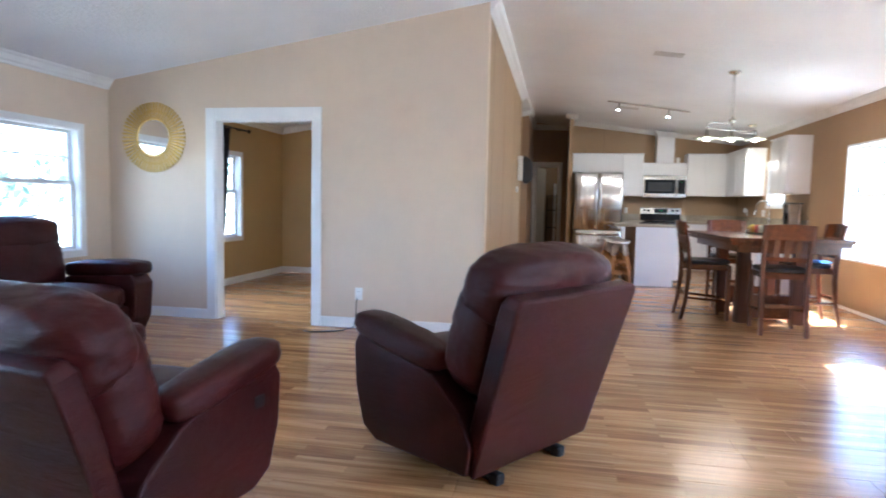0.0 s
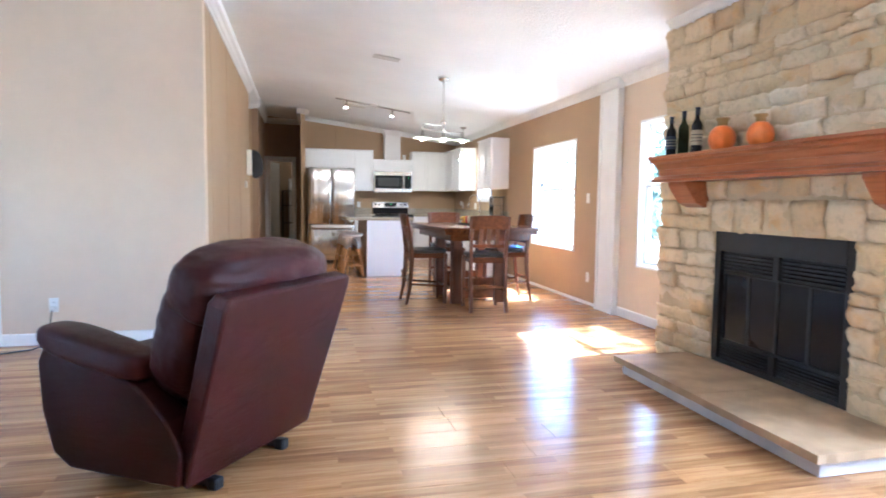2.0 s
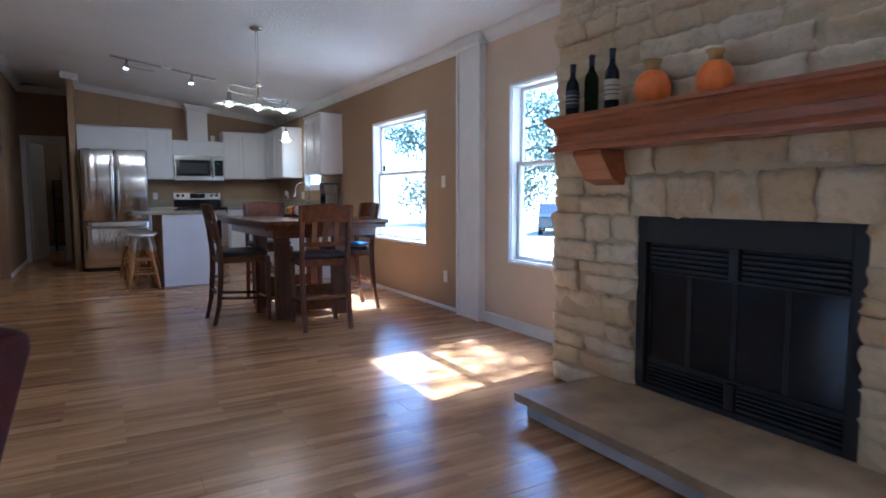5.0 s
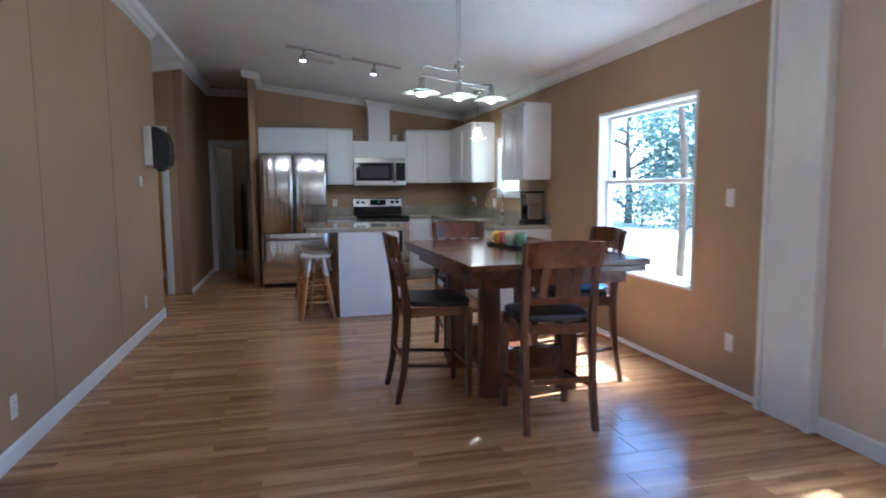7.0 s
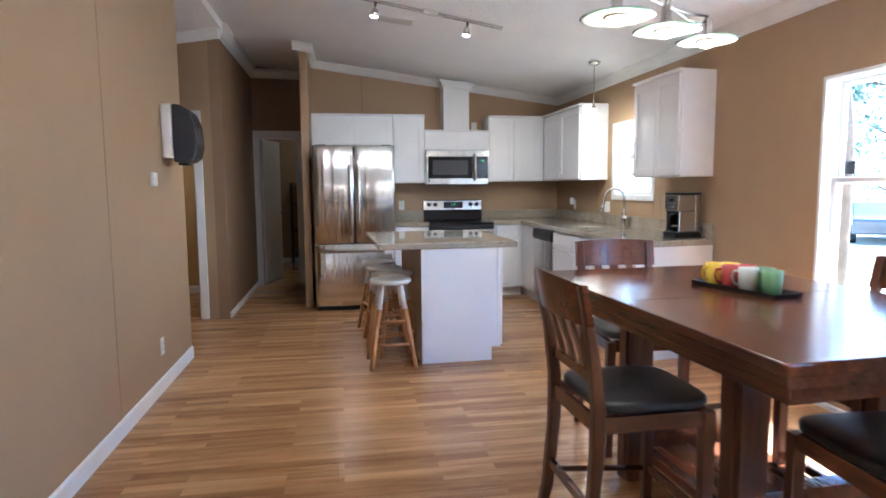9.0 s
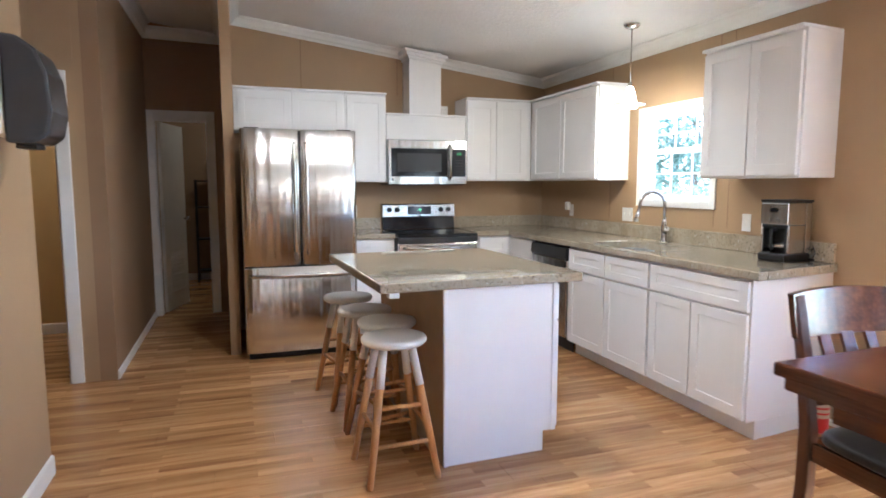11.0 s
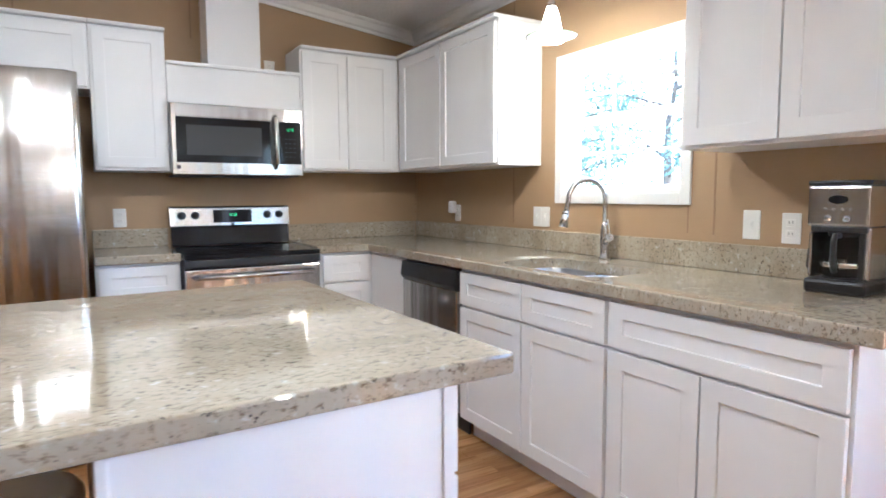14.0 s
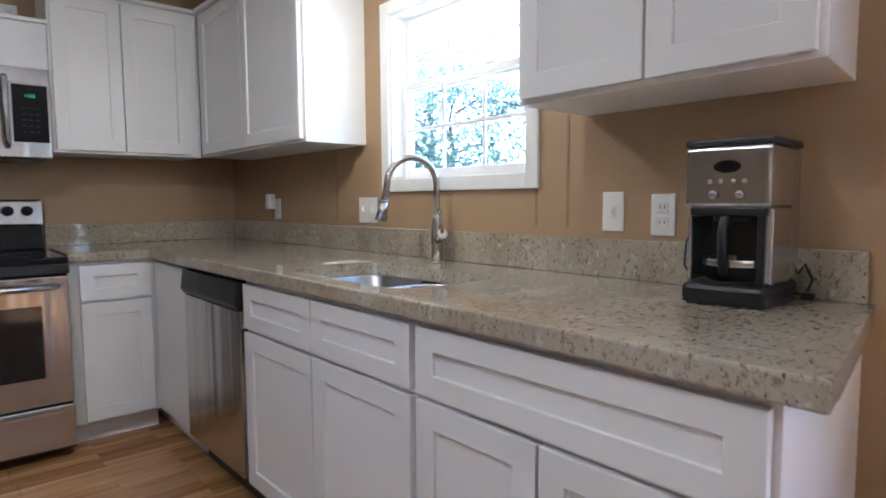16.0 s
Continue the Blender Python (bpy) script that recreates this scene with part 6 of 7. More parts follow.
od = part("oven_door", cube(0.004, -0.045, 0.27, RW - 0.004, -0.0005, 0.86, 0.008), STEEL_H, rg, "stainless oven door")
part("door_window", cube(0.11, -0.048, 0.40, RW - 0.11, -0.0455, 0.73, 0.001, 1), BLACK_GLASS, od, "dark oven window")
part("handle", tube([(0.05, -0.045, 0.815), (0.06, -0.085, 0.815), (RW / 2, -0.092, 0.815), (RW - 0.06, -0.085, 0.815), (RW - 0.05, -0.045, 0.815)], 0.014, 12), CHROME, od, "steel bar handle")
dr = part("drawer", cube(0.004, -0.045, 0.06, RW - 0.004, -0.0005, 0.262, 0.008), STEEL_H, rg, "stainless storage drawer")
part("drawer_lip", extrude_profile([(-0.0455, 0.225), (-0.068, 0.232), (-0.068, 0.245), (-0.0455, 0.25)], "x", 0.05, RW - 0.05), CHROME, dr)
part("riser", extrude_profile([(0.60, 0.9455), (0.575, 0.95), (0.60, 1.075), (0.665, 1.075), (0.665, 0.9455)], "x", 0.01, RW - 0.01, 0.004), BLACK_GLASS, rg)
pn = part("control_panel", extrude_profile([(0.587, 1.0755), (0.597, 1.20), (0.61, 1.212), (0.665, 1.212), (0.665, 1.0755)], "x", 0.0, RW, 0.006), STEEL_H, rg, "stainless control panel")
for kx in (0.075, 0.155, 0.61, 0.69):
    k = part("knob", lathe([(0.026, 0), (0.026, 0.006), (0.021, 0.010), (0.018, 0.028), (0.004, 0.030)], n=20), BLACK, pn, "black control knob")
    k.matrix_local = pose(kx, 0.590, 1.15, 85)
part("display", cube(0.265, 0.579, 1.10, 0.505, 0.5875, 1.185, 0.002), BLACK_GLASS, pn)
text_part("clock_digits", "11:22", 0.022, LED_GREEN, pn, pose(0.385, 0.5785, 1.145, 90))
part("badge", cube(0.375, 0.583, 1.082, 0.395, 0.588, 1.096), GREY_PLASTIC, pn)

# ---- refrigerator ----
fr = thing("refrigerator", "stainless french-door refrigerator with bottom freezer", "refrigerator", pose(0.440, 11.36, 0))
FW, FH = 0.878, 1.806
part("case", cube(0.006, 0.085, 0.05, FW - 0.006, 0.83, FH - 0.015, 0.006), GREY_PLASTIC, fr, "dark grey case")
part("kick_grille", cube(0.02, 0.06, 0.0, FW - 0.02, 0.5, 0.048), BLACK, fr)
part("hinge_cover", cube(0.03, 0.05, FH - 0.0145, 0.14, 0.16, FH + 0.012, 0.005), BLACK, fr)
part("hinge_cover", cube(FW - 0.14, 0.05, FH - 0.0145, FW - 0.03, 0.16, FH + 0.012, 0.005), BLACK, fr)


def bowed_door(x0, x1, z0, z1, bow=0.010):
    bm = bmesh.new()
    n = 14
    cols = []
    for k in range(n + 1):
        u = k / n
        x = x0 + (x1 - x0) * u
        edge = min(u, 1 - u) * (x1 - x0)
        y = -bow * (1 - (2 * u - 1) ** 2) + (0.012 * (1 - edge / 0.012) ** 2 if edge < 0.012 else 0)
        cols.append([bm.verts.new(p) for p in ((x, y + 0.006, z0), (x, y, z0 + 0.008), (x, y, z1 - 0.008), (x, y + 0.006, z1), (x, 0.08, z1), (x, 0.08, z0))])
    for a, b in zip(cols, cols[1:]):
        for k in range(6):
            f = bm.faces.new((a[k], b[k], b[(k + 1) % 6], a[(k + 1) % 6]))
            f.smooth = k == 1
    bm.faces.new(cols[0])
    bm.faces.new(list(reversed(cols[-1])))
    bmesh.ops.recalc_face_normals(bm, faces=bm.faces)
    return bm


half = FW / 2
dl = part("door", bowed_door(0.0, half - 0.003, 0.745, FH), STEEL, fr, "brushed steel door leaf")
dr_ = part("door", bowed_door(half + 0.003, FW, 0.745, FH), STEEL, fr, "brushed steel door leaf")
for d, hx in ((dl, half - 0.045), (dr_, half + 0.045)):
    part("handle", tube([(hx, 0.0, 0.84), (hx, -0.045, 0.86), (hx, -0.056, 1.0), (hx, -0.060, 1.28), (hx, -0.056, 1.55), (hx, -0.045, 1.68), (hx, 0.0, 1.70)], 0.013, 12), CHROME, d, "long vertical bar handle")
fz = part("freezer_drawer", bowed_door(0.0, FW, 0.055, 0.735), STEEL, fr, "brushed steel freezer drawer")
part("handle", tube([(0.05, 0.0, 0.675), (0.06, -0.05, 0.675), (0.25, -0.062, 0.675), (FW - 0.25, -0.062, 0.675), (FW - 0.06, -0.05, 0.675), (FW - 0.05, 0.0, 0.675)], 0.014, 12), CHROME, fz, "long horizontal bar handle")
part("badge", cube(FW - 0.075, -0.0035, 1.71, FW - 0.045, 0.001, 1.735), GREY_PLASTIC, dr_)

# ---- island ----
isl = thing("kitchen_island", "white kitchen island with a granite breakfast overhang", "island", pose(1.318, 9.195, 0, 0, 0, 1.5))
IL = 1.19
part("body", cube(0.012, 0.012, 0.0, 0.555, IL - 0.012, 0.889), CABINET_SIDE, isl)
notched = [(0.0, 0.0), (0.552, 0.0), (0.552, 0.105), (0.622, 0.105), (0.622, 0.889), (0.0, 0.889)]
part("end_panel", extrude_profile(notched, "y", 0.0, 0.0115, 0.0015), CABINET, isl, "white end panel notched for the toe space")
part("end_panel", extrude_profile(notched, "y", IL - 0.0115, IL, 0.0015), CABINET, isl, "white end panel notched for the toe space")
part("corner_strip", cube(0.0, -0.006, 0.0, 0.018, -0.0005, 0.889, 0.002), CABINET, isl)
part("corner_strip", cube(0.596, -0.006, 0.105, 0.622, -0.0005, 0.889, 0.002), CABINET, isl)
part("back_panel", cube(-0.0005, 0.012, 0.0, 0.0115, IL - 0.012, 0.889), CABINET_SIDE, isl, "tan back panel facing the stools")
part("front_frame", cube(0.5605, 0.012, 0.105, 0.621, IL - 0.012, 0.889, 0.002), CABINET, isl)
for k in range(3):
    f = part("door", shaker(0.385, 0.56), CABINET, isl)
    f.matrix_local = pose(0.6215, 0.012 + k * 0.39, 0.12, 0, 0, 90)
    f = part("drawer_front", shaker(0.385, 0.18), CABINET, isl)
    f.matrix_local = pose(0.6215, 0.012 + k * 0.39, 0.69, 0, 0, 90)
it = thing("island_top", "speckled beige granite island top with eased edges", "worktop", pose(1.509, 9.79, 0.8895, 0, 0, 2.0) @ pose(-0.535, -0.635, 0))
part("slab", cube(0, 0, 0, 1.07, 1.27, 0.046, 0.007), GRANITE, it)
for bx, by in ((0.05, 0.03), (0.05, 1.19)):
    part("corner_block", cube(bx, by, -0.03, bx + 0.05, by + 0.05, -0.0005, 0.003), CABINET, it, "small white block under the overhang")


# ---- stools ----
def stool(x, y, turn):
    s = thing("bar_stool", "round backless bar stool, white seat, white-topped pine legs", "stool", pose(x, y, 0, 0, 0, turn) @ Matrix.Diagonal((1.0, 1.0, 1.062, 1)), "stools along the island")
    part("seat", lathe([(0.10, 0.590), (0.145, 0.592), (0.156, 0.602), (0.158, 0.614), (0.152, 0.624), (0.13, 0.628), (0.02, 0.626)], n=36), WHITE_PLASTIC, s, "white painted round seat")
    for k in range(4):
        a = radians(45 + 90 * k)
        c, d = math.cos(a), math.sin(a)
        p0, p1 = Vector((0.235 * c, 0.235 * d, 0.0)), Vector((0.095 * c, 0.095 * d, 0.595))
        pm = p0.lerp(p1, 0.70)
        leg = part("leg", tube([p0, p0.lerp(p1, 0.35), pm], [0.015, 0.019, 0.0195], 12), PINE, s, "varnished pine leg")
        part("white_top", tube([pm, p1], [0.0205, 0.019], 12), WHITE_PLASTIC, leg, "white painted leg top")
    for z, pair in ((0.17, ((0, 1), (2, 3))), (0.24, ((1, 2), (3, 0))), (0.33, ((0, 1), (2, 3)))):
        r = 0.235 - (0.140 / 0.595) * z
        for i, j in pair:
            a, b = radians(45 + 90 * i), radians(45 + 90 * j)
            part("rung", tube([(r * math.cos(a), r * math.sin(a), z), (r * math.cos(b), r * math.sin(b), z)], 0.0105, 8), PINE, s, "turned pine rung")
    return s


for x, y, tn in ((1.09, 9.265, 2), (1.14, 9.615, 14), (1.09, 9.955, 4), (1.07, 10.39, 12)):
    stool(x, y, tn)

# ---- on and over the counter ----
cm = thing("coffee_maker", "black and steel drip coffee maker with glass carafe", "coffee maker", pose(3.465, 9.213, CT, 0, 0, -86) @ Matrix.Diagonal((0.89, 0.90, 0.95, 1)))
part("base", cube(-0.10, -0.14, 0.0, 0.10, 0.11, 0.048, 0.012), BLACK, cm)
part("warming_plate", lathe([(0.07, 0.0485), (0.07, 0.052), (0.06, 0.053)], 0, -0.045, 28), BLACK_METAL, cm)
part("tower", cube(-0.10, 0.045, 0.0485, 0.10, 0.11, 0.36, 0.01), STEEL_FLAT, cm, "brushed steel water tower")
part("head", cube(-0.10, -0.125, 0.225, 0.10, 0.0445, 0.36, 0.008), STEEL_FLAT, cm, "brushed steel control head")
part("lid", cube(-0.102, -0.127, 0.3605, 0.102, 0.112, 0.378, 0.006), BLACK, cm)
part("recess", cube(-0.098, 0.030, 0.0486, 0.098, 0.0446, 0.2245), BLACK, cm)
part("drip_hood", cube(-0.09, -0.118, 0.205, 0.09, 0.03, 0.2248, 0.004), BLACK, cm)
part("side_panel", cube(0.078, -0.105, 0.0487, 0.0995, 0.0444, 0.2243, 0.008, 3), STEEL_FLAT, cm, "brushed steel side panel")
part("side_panel", cube(-0.0995, -0.105, 0.0487, -0.088, 0.0298, 0.2043, 0.004), STEEL_FLAT, cm, "brushed steel side panel")
part("inner_wall", cube(0.062, -0.10, 0.0489, 0.0778, 0.0298, 0.2043, 0.002), BLACK, cm)
part("side_column", cube(-0.1015, 0.03, 0.0485, -0.0905, 0.0445, 0.224), BLACK, cm)
part("carafe", lathe([(0.06, 0.0535), (0.074, 0.06), (0.078, 0.10), (0.070, 0.15), (0.052, 0.178), (0.052, 0.19)], 0, -0.045, 32), CLEAR, cm, "empty glass carafe")
part("carafe_lid", lathe([(0.055, 0.1905), (0.056, 0.205), (0.03, 0.214), (0.005, 0.215)], 0, -0.045, 28), BLACK, cm)
part("carafe_band", lathe([(0.0785, 0.088), (0.0795, 0.09), (0.0795, 0.102), (0.0785, 0.104)], 0, -0.045, 32, cap=False), CHROME, cm)
part("carafe_handle", tube([(0, -0.10, 0.195), (0, -0.135, 0.195), (0, -0.145, 0.17), (0, -0.142, 0.10), (0, -0.128, 0.075)], 0.0105, 10), BLACK, cm)
part("display", lathe([(0.026, 0), (0.026, 0.003), (0.02, 0.004)], n=28), BLACK_GLASS, cm).matrix_local = pose(0, -0.1255, 0.315, 90) @ Matrix.Diagonal((1.2, 0.55, 1, 1))
for kx in (-0.03, 0.03):
    part("knob", lathe([(0.011, 0), (0.010, 0.008), (0.003, 0.009)], n=16), CHROME, cm).matrix_local = pose(kx, -0.1255, 0.252, 90)
for kx in (-0.04, -0.015, 0.015, 0.04):
    part("button", lathe([(0.005, 0), (0.005, 0.003), (0.002, 0.0035)], n=10), CHROME, cm).matrix_local = pose(kx, -0.1255, 0.282, 90)
for k in range(3):
    part("print_line", cube(-0.06, -0.1405, 0.014 + k * 0.008, 0.02 + 0.012 * k, -0.1402, 0.016 + k * 0.008), GREY_PLASTIC, cm)
part("cord", tube([(-0.085, 0.06, 0.012), (-0.125, 0.03, 0.02), (-0.165, 0.035, 0.07), (-0.172, 0.06, 0.13), (-0.155, 0.10, 0.18), (-0.125, 0.135, 0.205), (-0.105, 0.14, 0.205)], 0.0038, 8), BLACK, cm, "black power cord")
part("cord_tail", tube([(0.095, 0.07, 0.02), (0.125, 0.085, 0.012), (0.135, 0.10, 0.05), (0.115, 0.11, 0.085), (0.10, 0.108, 0.06)], 0.0038, 8), BLACK, cm, "black cord end beside the base")
part("cord_plug", cube(0.118, 0.06, 0.004, 0.150, 0.082, 0.022, 0.004), BLACK, cm)

outlet(ON_EAST(9.643, 1.13), "white light switch over the worktop", "switch")
outlet(ON_EAST(9.485, 1.122), "white wall outlet over the worktop")
outlet(ON_EAST(10.965, 1.125), "white light switch near the kitchen window", "switch")
outlet(ON_EAST(10.893, 1.125), "white light switch near the kitchen window", "switch")
outlet(ON_EAST(11.846, 1.126), "white wall outlet in the kitchen corner")
pg = solid("plug_in_freshener", cube(-0.02, 0.0105, 0.0, 0.035, 0.055, 0.085, 0.012), WHITE_PLASTIC, "white plug-in air freshener in an outlet", "air freshener", m=ON_EAST(11.865, 1.125))
outlet(pose(1.50, YB, 1.12, 0, 0, 180), "white wall outlet beside the range")
outlet(pose(2.46, YB, 2.125, 0, 0, 180), "white wall outlet beside the duct cover")

# small pendant over the sink
kx, ky = 3.185, 10.375
kz = ceil_z(kx)
kp = thing("pendant_lamp", "small nickel pendant with a green-edged glass shade, lit", "lamp", pose(kx, ky, 0))
part("canopy", lathe([(0.060, kz - 0.008), (0.060, kz - 0.016), (0.045, kz - 0.032), (0.012, kz - 0.042), (0.004, kz - 0.046)], n=28), CHROME, kp)
part("cord", tube([(0, 0, kz - 0.04), (0, 0, 2.13)], 0.0045, 8), CHROME, kp)
part("socket", lathe([(0.008, 2.135), (0.018, 2.12), (0.02, 2.09)], n=16), CHROME, kp)
o = part("inner_shade", lathe([(0.020, 2.10), (0.034, 2.06), (0.050, 1.985), (0.056, 1.945)], n=28, cap=False), BULB, kp, "glowing frosted cone")
o = part("outer_shade", lathe([(0.052, 1.985), (0.075, 1.978), (0.10, 1.974), (0.112, 1.972), (0.112, 1.968), (0.098, 1.969), (0.075, 1.973), (0.052, 1.980)], n=32, cap=False), FROST_GLASS, kp, "flared glass shade with green edge")
part("rim", lathe([(0.110, 1.973), (0.116, 1.971), (0.117, 1.969), (0.110, 1.967)], n=32, cap=False), RIM_GLASS, o, "green glass edge")
lamp_light("sink_light", kx, ky, 1.90, 1.4, 0.04)

# fire extinguisher by the cabinet end
fe = thing("fire_extinguisher", "red fire extinguisher standing on the floor by the cabinets", "fire extinguisher", pose(3.455, 8.925, 0))
part("cylinder", lathe([(0.045, 0), (0.052, 0.006), (0.053, 0.02), (0.053, 0.30), (0.045, 0.335), (0.022, 0.355), (0.016, 0.37)], n=24), RED, fe)
part("valve", cube(-0.014, -0.02, 0.37, 0.014, 0.02, 0.40, 0.004), BLACK_METAL, fe)
part("lever", cube(-0.008, -0.075, 0.40, 0.008, 0.02, 0.412, 0.003), BLACK, fe)
part("gauge", lathe([(0.016, 0), (0.016, 0.008), (0.005, 0.009)], n=16), CHROME, fe).matrix_local = pose(-0.0145, 0, 0.385, 0, -90)
lb = part("paper_label", lathe([(0.0534, 0.09), (0.0535, 0.092), (0.0535, 0.24), (0.0534, 0.242)], n=24, cap=False), LABEL_PALE, fe, "printed label")
for k in range(4):
    part("print_bar", lathe([(0.0539, 0.11 + k * 0.03), (0.054, 0.122 + k * 0.03)], n=24, cap=False), RED, lb)


# small dark sticker in the corner of the dining window
solid("window_sticker", cube(WX1 + 0.0925, 7.82, 1.41, WX1 + 0.0935, 7.90, 1.485), BLACK, "small dark square sticker on the window pane", "sticker")
# pale trim board standing in the utility room
solid("trim_board", cube(0.02, 15.80, 0, 0.09, 15.83, 1.75, 0.004), TRIM, "white trim board leaning in the utility room", "board")
# ---- outside ----
solid("ground", cube(-90, -90, -0.75, 110, 110, -0.70), GRASS_GROUND, "pale yard and lawn around the house, sun glare in its colour", "ground", kind="structure")


def leaf_cluster(bm, c, r, n, size, rg):
    for _ in range(n):
        d = Vector((rg.gauss(0, 1), rg.gauss(0, 1), rg.gauss(0, 1))).normalized() * r * rg.random() ** 0.45
        p = c + d
        a = Vector((rg.gauss(0, 1), rg.gauss(0, 1), rg.gauss(0, 1))).normalized()
        b = a.cross(Vector((rg.gauss(0, 1), rg.gauss(0, 1), rg.gauss(0, 1)))).normalized()
        s = size * rg.uniform(0.6, 1.3)
        vs = [bm.verts.new(p + a * s), bm.verts.new(p + b * s * 0.5), bm.verts.new(p - a * s), bm.verts.new(p - b * s * 0.5)]
        bm.faces.new(vs)


def tree(x, y, height, spread, seed, label, base=-0.7, leaves=1900, low=0.35, size=0.16, girth=0.028):
    rg = random.Random(seed)
    t = thing("tree", label, "tree", pose(x, y, base))
    trunk = [Vector((0, 0, -0.1))]
    for k in range(1, 6):
        trunk.append(Vector((rg.uniform(-0.15, 0.15) * k * 0.5, rg.uniform(-0.15, 0.15) * k * 0.5, height * 0.85 * k / 5)))
    r0 = girth * height
    bm = tube(trunk, [r0 * (1 - 0.16 * k) for k in range(6)], 10)
    tips = []
    for k in range(9):
        f = low + (0.95 - low) * k / 9
        p = trunk[0].lerp(trunk[-1], f)
        a = rg.uniform(0, 6.28)
        ln = spread * (1.0 - 0.5 * abs(f - 0.5))
        q = p + Vector((math.cos(a) * ln, math.sin(a) * ln, ln * rg.uniform(0.25, 0.6)))
        add_tube(bm, [p, p.lerp(q, 0.5) + Vector((0, 0, 0.1)), q], [r0 * 0.4, r0 * 0.25, r0 * 0.08], 6)
        tips += [q, p.lerp(q, 0.6)]
    part("trunk", bm, BARK, t)
    bm = bmesh.new()
    tips += [trunk[-1], trunk[-1] + Vector((0, 0, height * 0.1))]
    per = leaves // len(tips)
    for q in tips:
        leaf_cluster(bm, q, spread * rg.uniform(0.35, 0.55), per, size, rg)
    part("crown", bm, LEAVES, t, "leafy green crown with gaps")
    return t


for k, (x, y, h, s) in enumerate(((24, 33, 9.0, 3.0), (23, 17, 10.0, 3.2), (27, 29, 11, 3.6), (27, 13, 11, 3.6), (31, 21, 12, 3.8), (26, 7.5, 10, 3.2), (19.5, 34, 9, 3.0), (26, 37, 11, 3.4))):
    tree(x, y, h, s, 40 + k, "leafy broad tree at the edge of the yard", low=0.12, leaves=4200, size=0.145)
for k, (x, y, h, s) in enumerate(((-17, 9, 8, 2.6), (-19, 16, 9, 3.0), (-16, 22, 8, 2.6))):
    tree(x, y, h, s, 60 + k, "leafy tree beyond the front yard", low=0.2, leaves=1500, size=0.22)
# tree added out of view; its leaves dapple the sun on the floor
tree(10.4, 1.2, 10.5, 3.3, 90, "tall tree added out of view to dapple the sun on the windows", low=0.72, leaves=1500, size=0.13)

# added to block the sun at the sink; its crown is above the view
tree(6.6, 11.0, 7.6, 1.2, 93, "slim leafy tree added to keep the sun off the kitchen window", low=0.68, leaves=3800, size=0.085, girth=0.010)

# added out of view to break up sun through the window beside the fireplace
tree(10.4, 5.3, 10.75, 1.5, 92, "slender tree added out of view to dapple the sun through one window", low=0.78, leaves=2300, size=0.12)

# low shrubs along the edge of the yard
for k in (0, 1, 2, 3, 4, 5, 8, 9, 10):
    rg = random.Random(200 + k)
    b = thing("shrub", "dense green shrub at the edge of the yard", "shrub", pose(18.5 + rg.uniform(-0.9, 1.5), 8 + k * 2.3, -0.7))
    bm = bmesh.new()
    for _ in range(9):
        leaf_cluster(bm, Vector((rg.uniform(-0.9, 0.9), rg.uniform(-0.9, 0.9), rg.uniform(0.3, 1.7))), 0.75, 150, 0.09, rg)
    part("foliage", bm, LEAVES, b)
    part("stem", tube([(0, 0, -0.05), (0.05, 0, 0.6), (0.0, 0.1, 1.3)], [0.05, 0.04, 0.02], 7), BARK, b)

# white shed and a dark parked car across the yard
sd = thing("shed", "white sided shed across the yard", "shed", pose(26.0, 25.6, -0.7, 0, 0, 48))
part("wall", cube(-2.2, -1.6, 0, 2.2, 1.6, 2.3), SIDING, sd)
part("roof", extrude_profile([(-1.8, 2.301), (1.8, 2.301), (0, 3.1)], "x", -2.4, 2.4), SIDING, sd)
part("door", cube(-2.23, -0.5, 0.02, -2.2005, 0.4, 2.0, 0.01), DOOR_PAINT, sd)
car = thing("car", "dark parked car seen across the yard", "car", pose(20.0, 23.6, -0.7, 0, 0, 48))
part("body", extrude_profile([(-2.1, 0.35), (2.1, 0.35), (2.15, 0.75), (1.3, 0.92), (0.7, 1.42), (-1.2, 1.45), (-1.9, 0.98), (-2.15, 0.85)], "y", -0.85, 0.85, 0.05), CAR_PAINT, car)
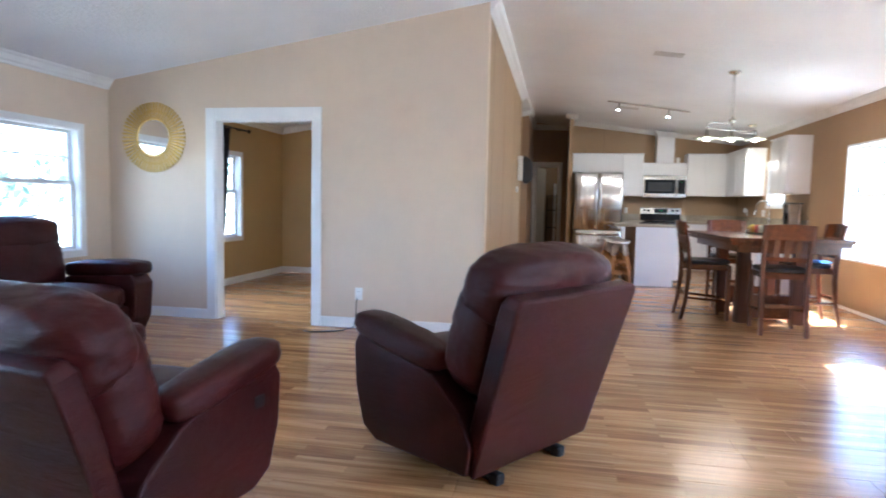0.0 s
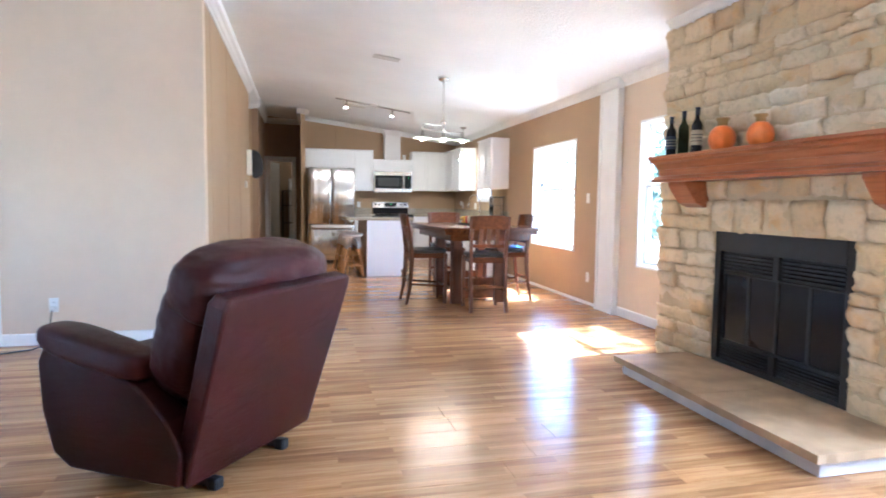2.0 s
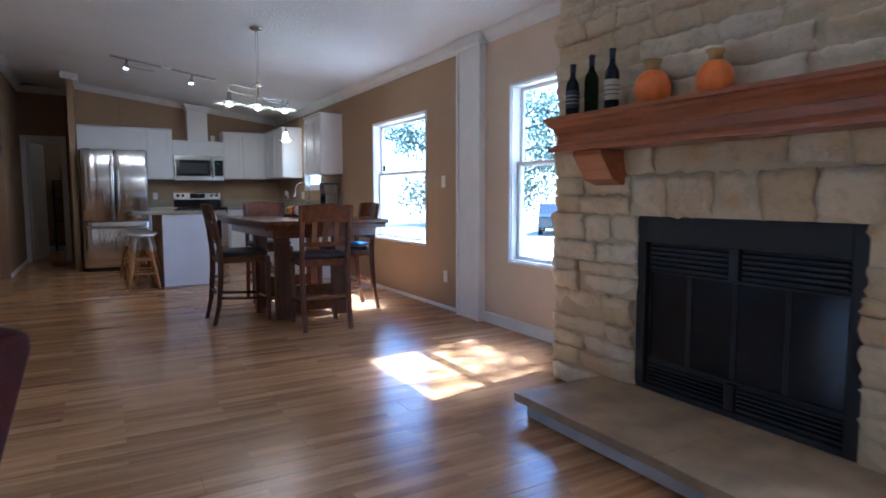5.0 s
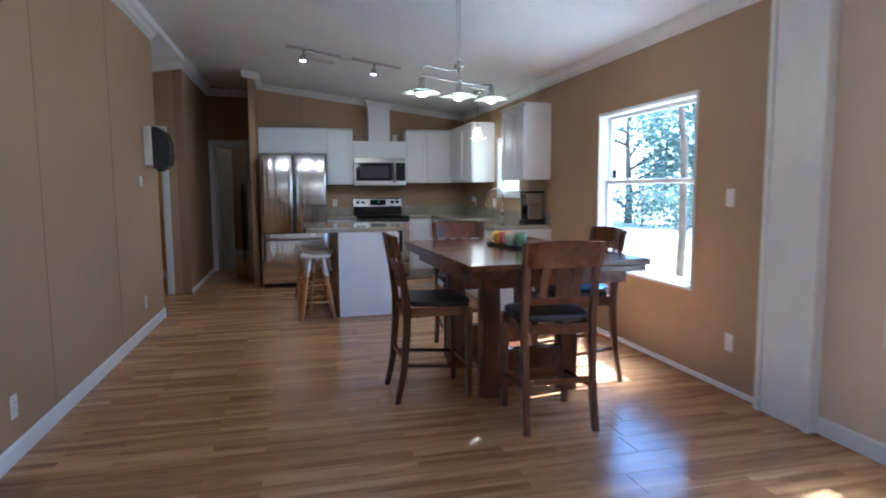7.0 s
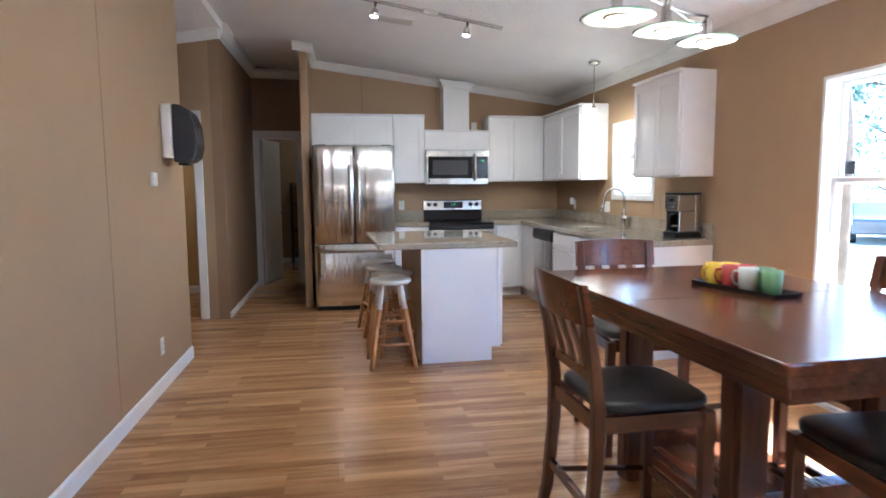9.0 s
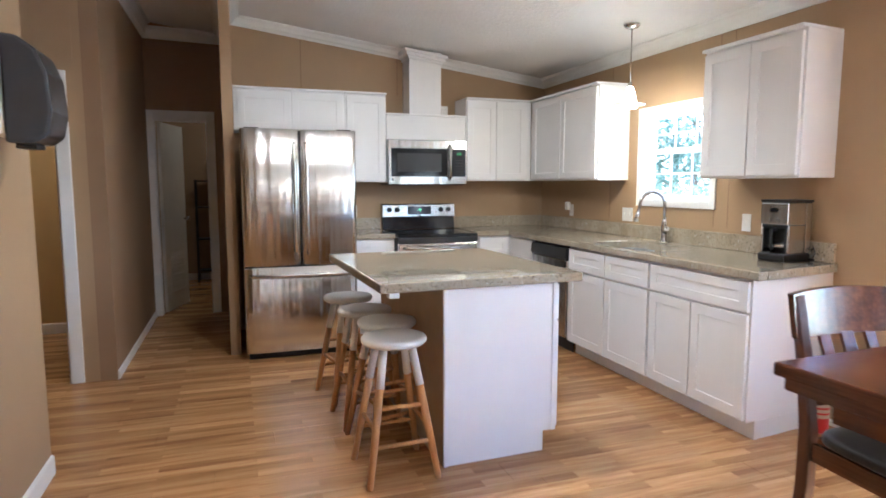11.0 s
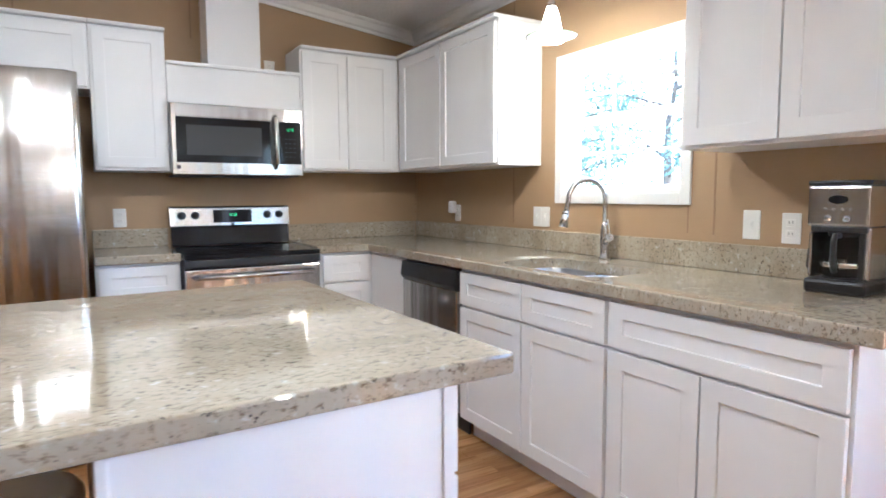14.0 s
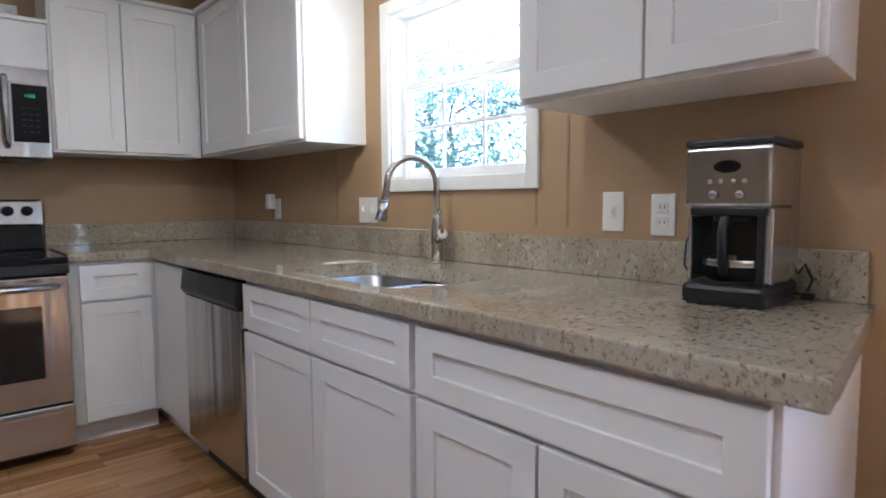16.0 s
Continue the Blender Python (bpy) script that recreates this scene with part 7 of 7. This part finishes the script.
for s in (-1, 1):
    part("side_window", extrude_profile([(1.05, 0.95), (0.62, 1.34), (-1.1, 1.36), (-1.6, 0.98)], "y", s * 0.852, s * 0.862), BLACK_GLASS, car)
    for x in (-1.3, 1.35):
        wbm = lathe([(0.33, -0.1), (0.34, -0.08), (0.34, 0.08), (0.33, 0.1)], n=24)
        wh = part("wheel", wbm, BLACK, car)
        wh.matrix_local = pose(x, s * 0.78, 0.34, 90)
        part("rim", lathe([(0.2, -0.105), (0.2, 0.105)], n=20), CHROME, wh)

# ---- laminate boards ----
PW, PLN = 0.1905, 1.41
rgp = random.Random(5)
joined = bmesh.new()
floor_ob = bpy.data.objects["floor"]
plank_mesh = {}


def plank_shape(bm, x0, x1, y0, y1):
    g, e = 0.0004, 0.0016
    lo = [bm.verts.new(p) for p in ((x0 + g, y0 + g, -0.0055), (x1 - g, y0 + g, -0.0055), (x1 - g, y1 - g, -0.0055), (x0 + g, y1 - g, -0.0055))]
    mid = [bm.verts.new((v.co.x, v.co.y, -0.0012)) for v in lo]
    top = [bm.verts.new(p) for p in ((x0 + g + e, y0 + g + e, 0), (x1 - g - e, y0 + g + e, 0), (x1 - g - e, y1 - g - e, 0), (x0 + g + e, y1 - g - e, 0))]
    for a, b in ((lo, mid), (mid, top)):
        for k in range(4):
            bm.faces.new((a[k], a[(k + 1) % 4], b[(k + 1) % 4], b[k]))
    bm.faces.new(top)


row, y = 0, Y0 - 0.05
while y < 16.9:
    x = WX0 - rgp.uniform(0.0, PLN)
    while x < WX1 + 0.05:
        x0, x1 = max(x, WX0 - 0.1), min(x + PLN, WX1 + 0.1)
        if x1 - x0 > 0.05:
            near = -0.6 < (x0 + x1) / 2 < 3.7 and 1.2 < y < 11.4
            if near:
                key = round(x1 - x0, 2)
                if key not in plank_mesh:
                    bm = bmesh.new()
                    plank_shape(bm, 0, key, 0, PW)
                    plank_mesh[key] = mesh_of("plank", bm)
                    plank_mesh[key].materials.append(FLOOR)
                o = new("plank", plank_mesh[key])
                o.parent = floor_ob
                o.location = (x0, y, 0)
            else:
                plank_shape(joined, x0, x1, y, y + PW)
        x += PLN
    row += 1
    y += PW
o = part("laminate_boards", joined, FLOOR, floor_ob, "strip laminate boards of the other rooms")
o["kind"] = "stuff"
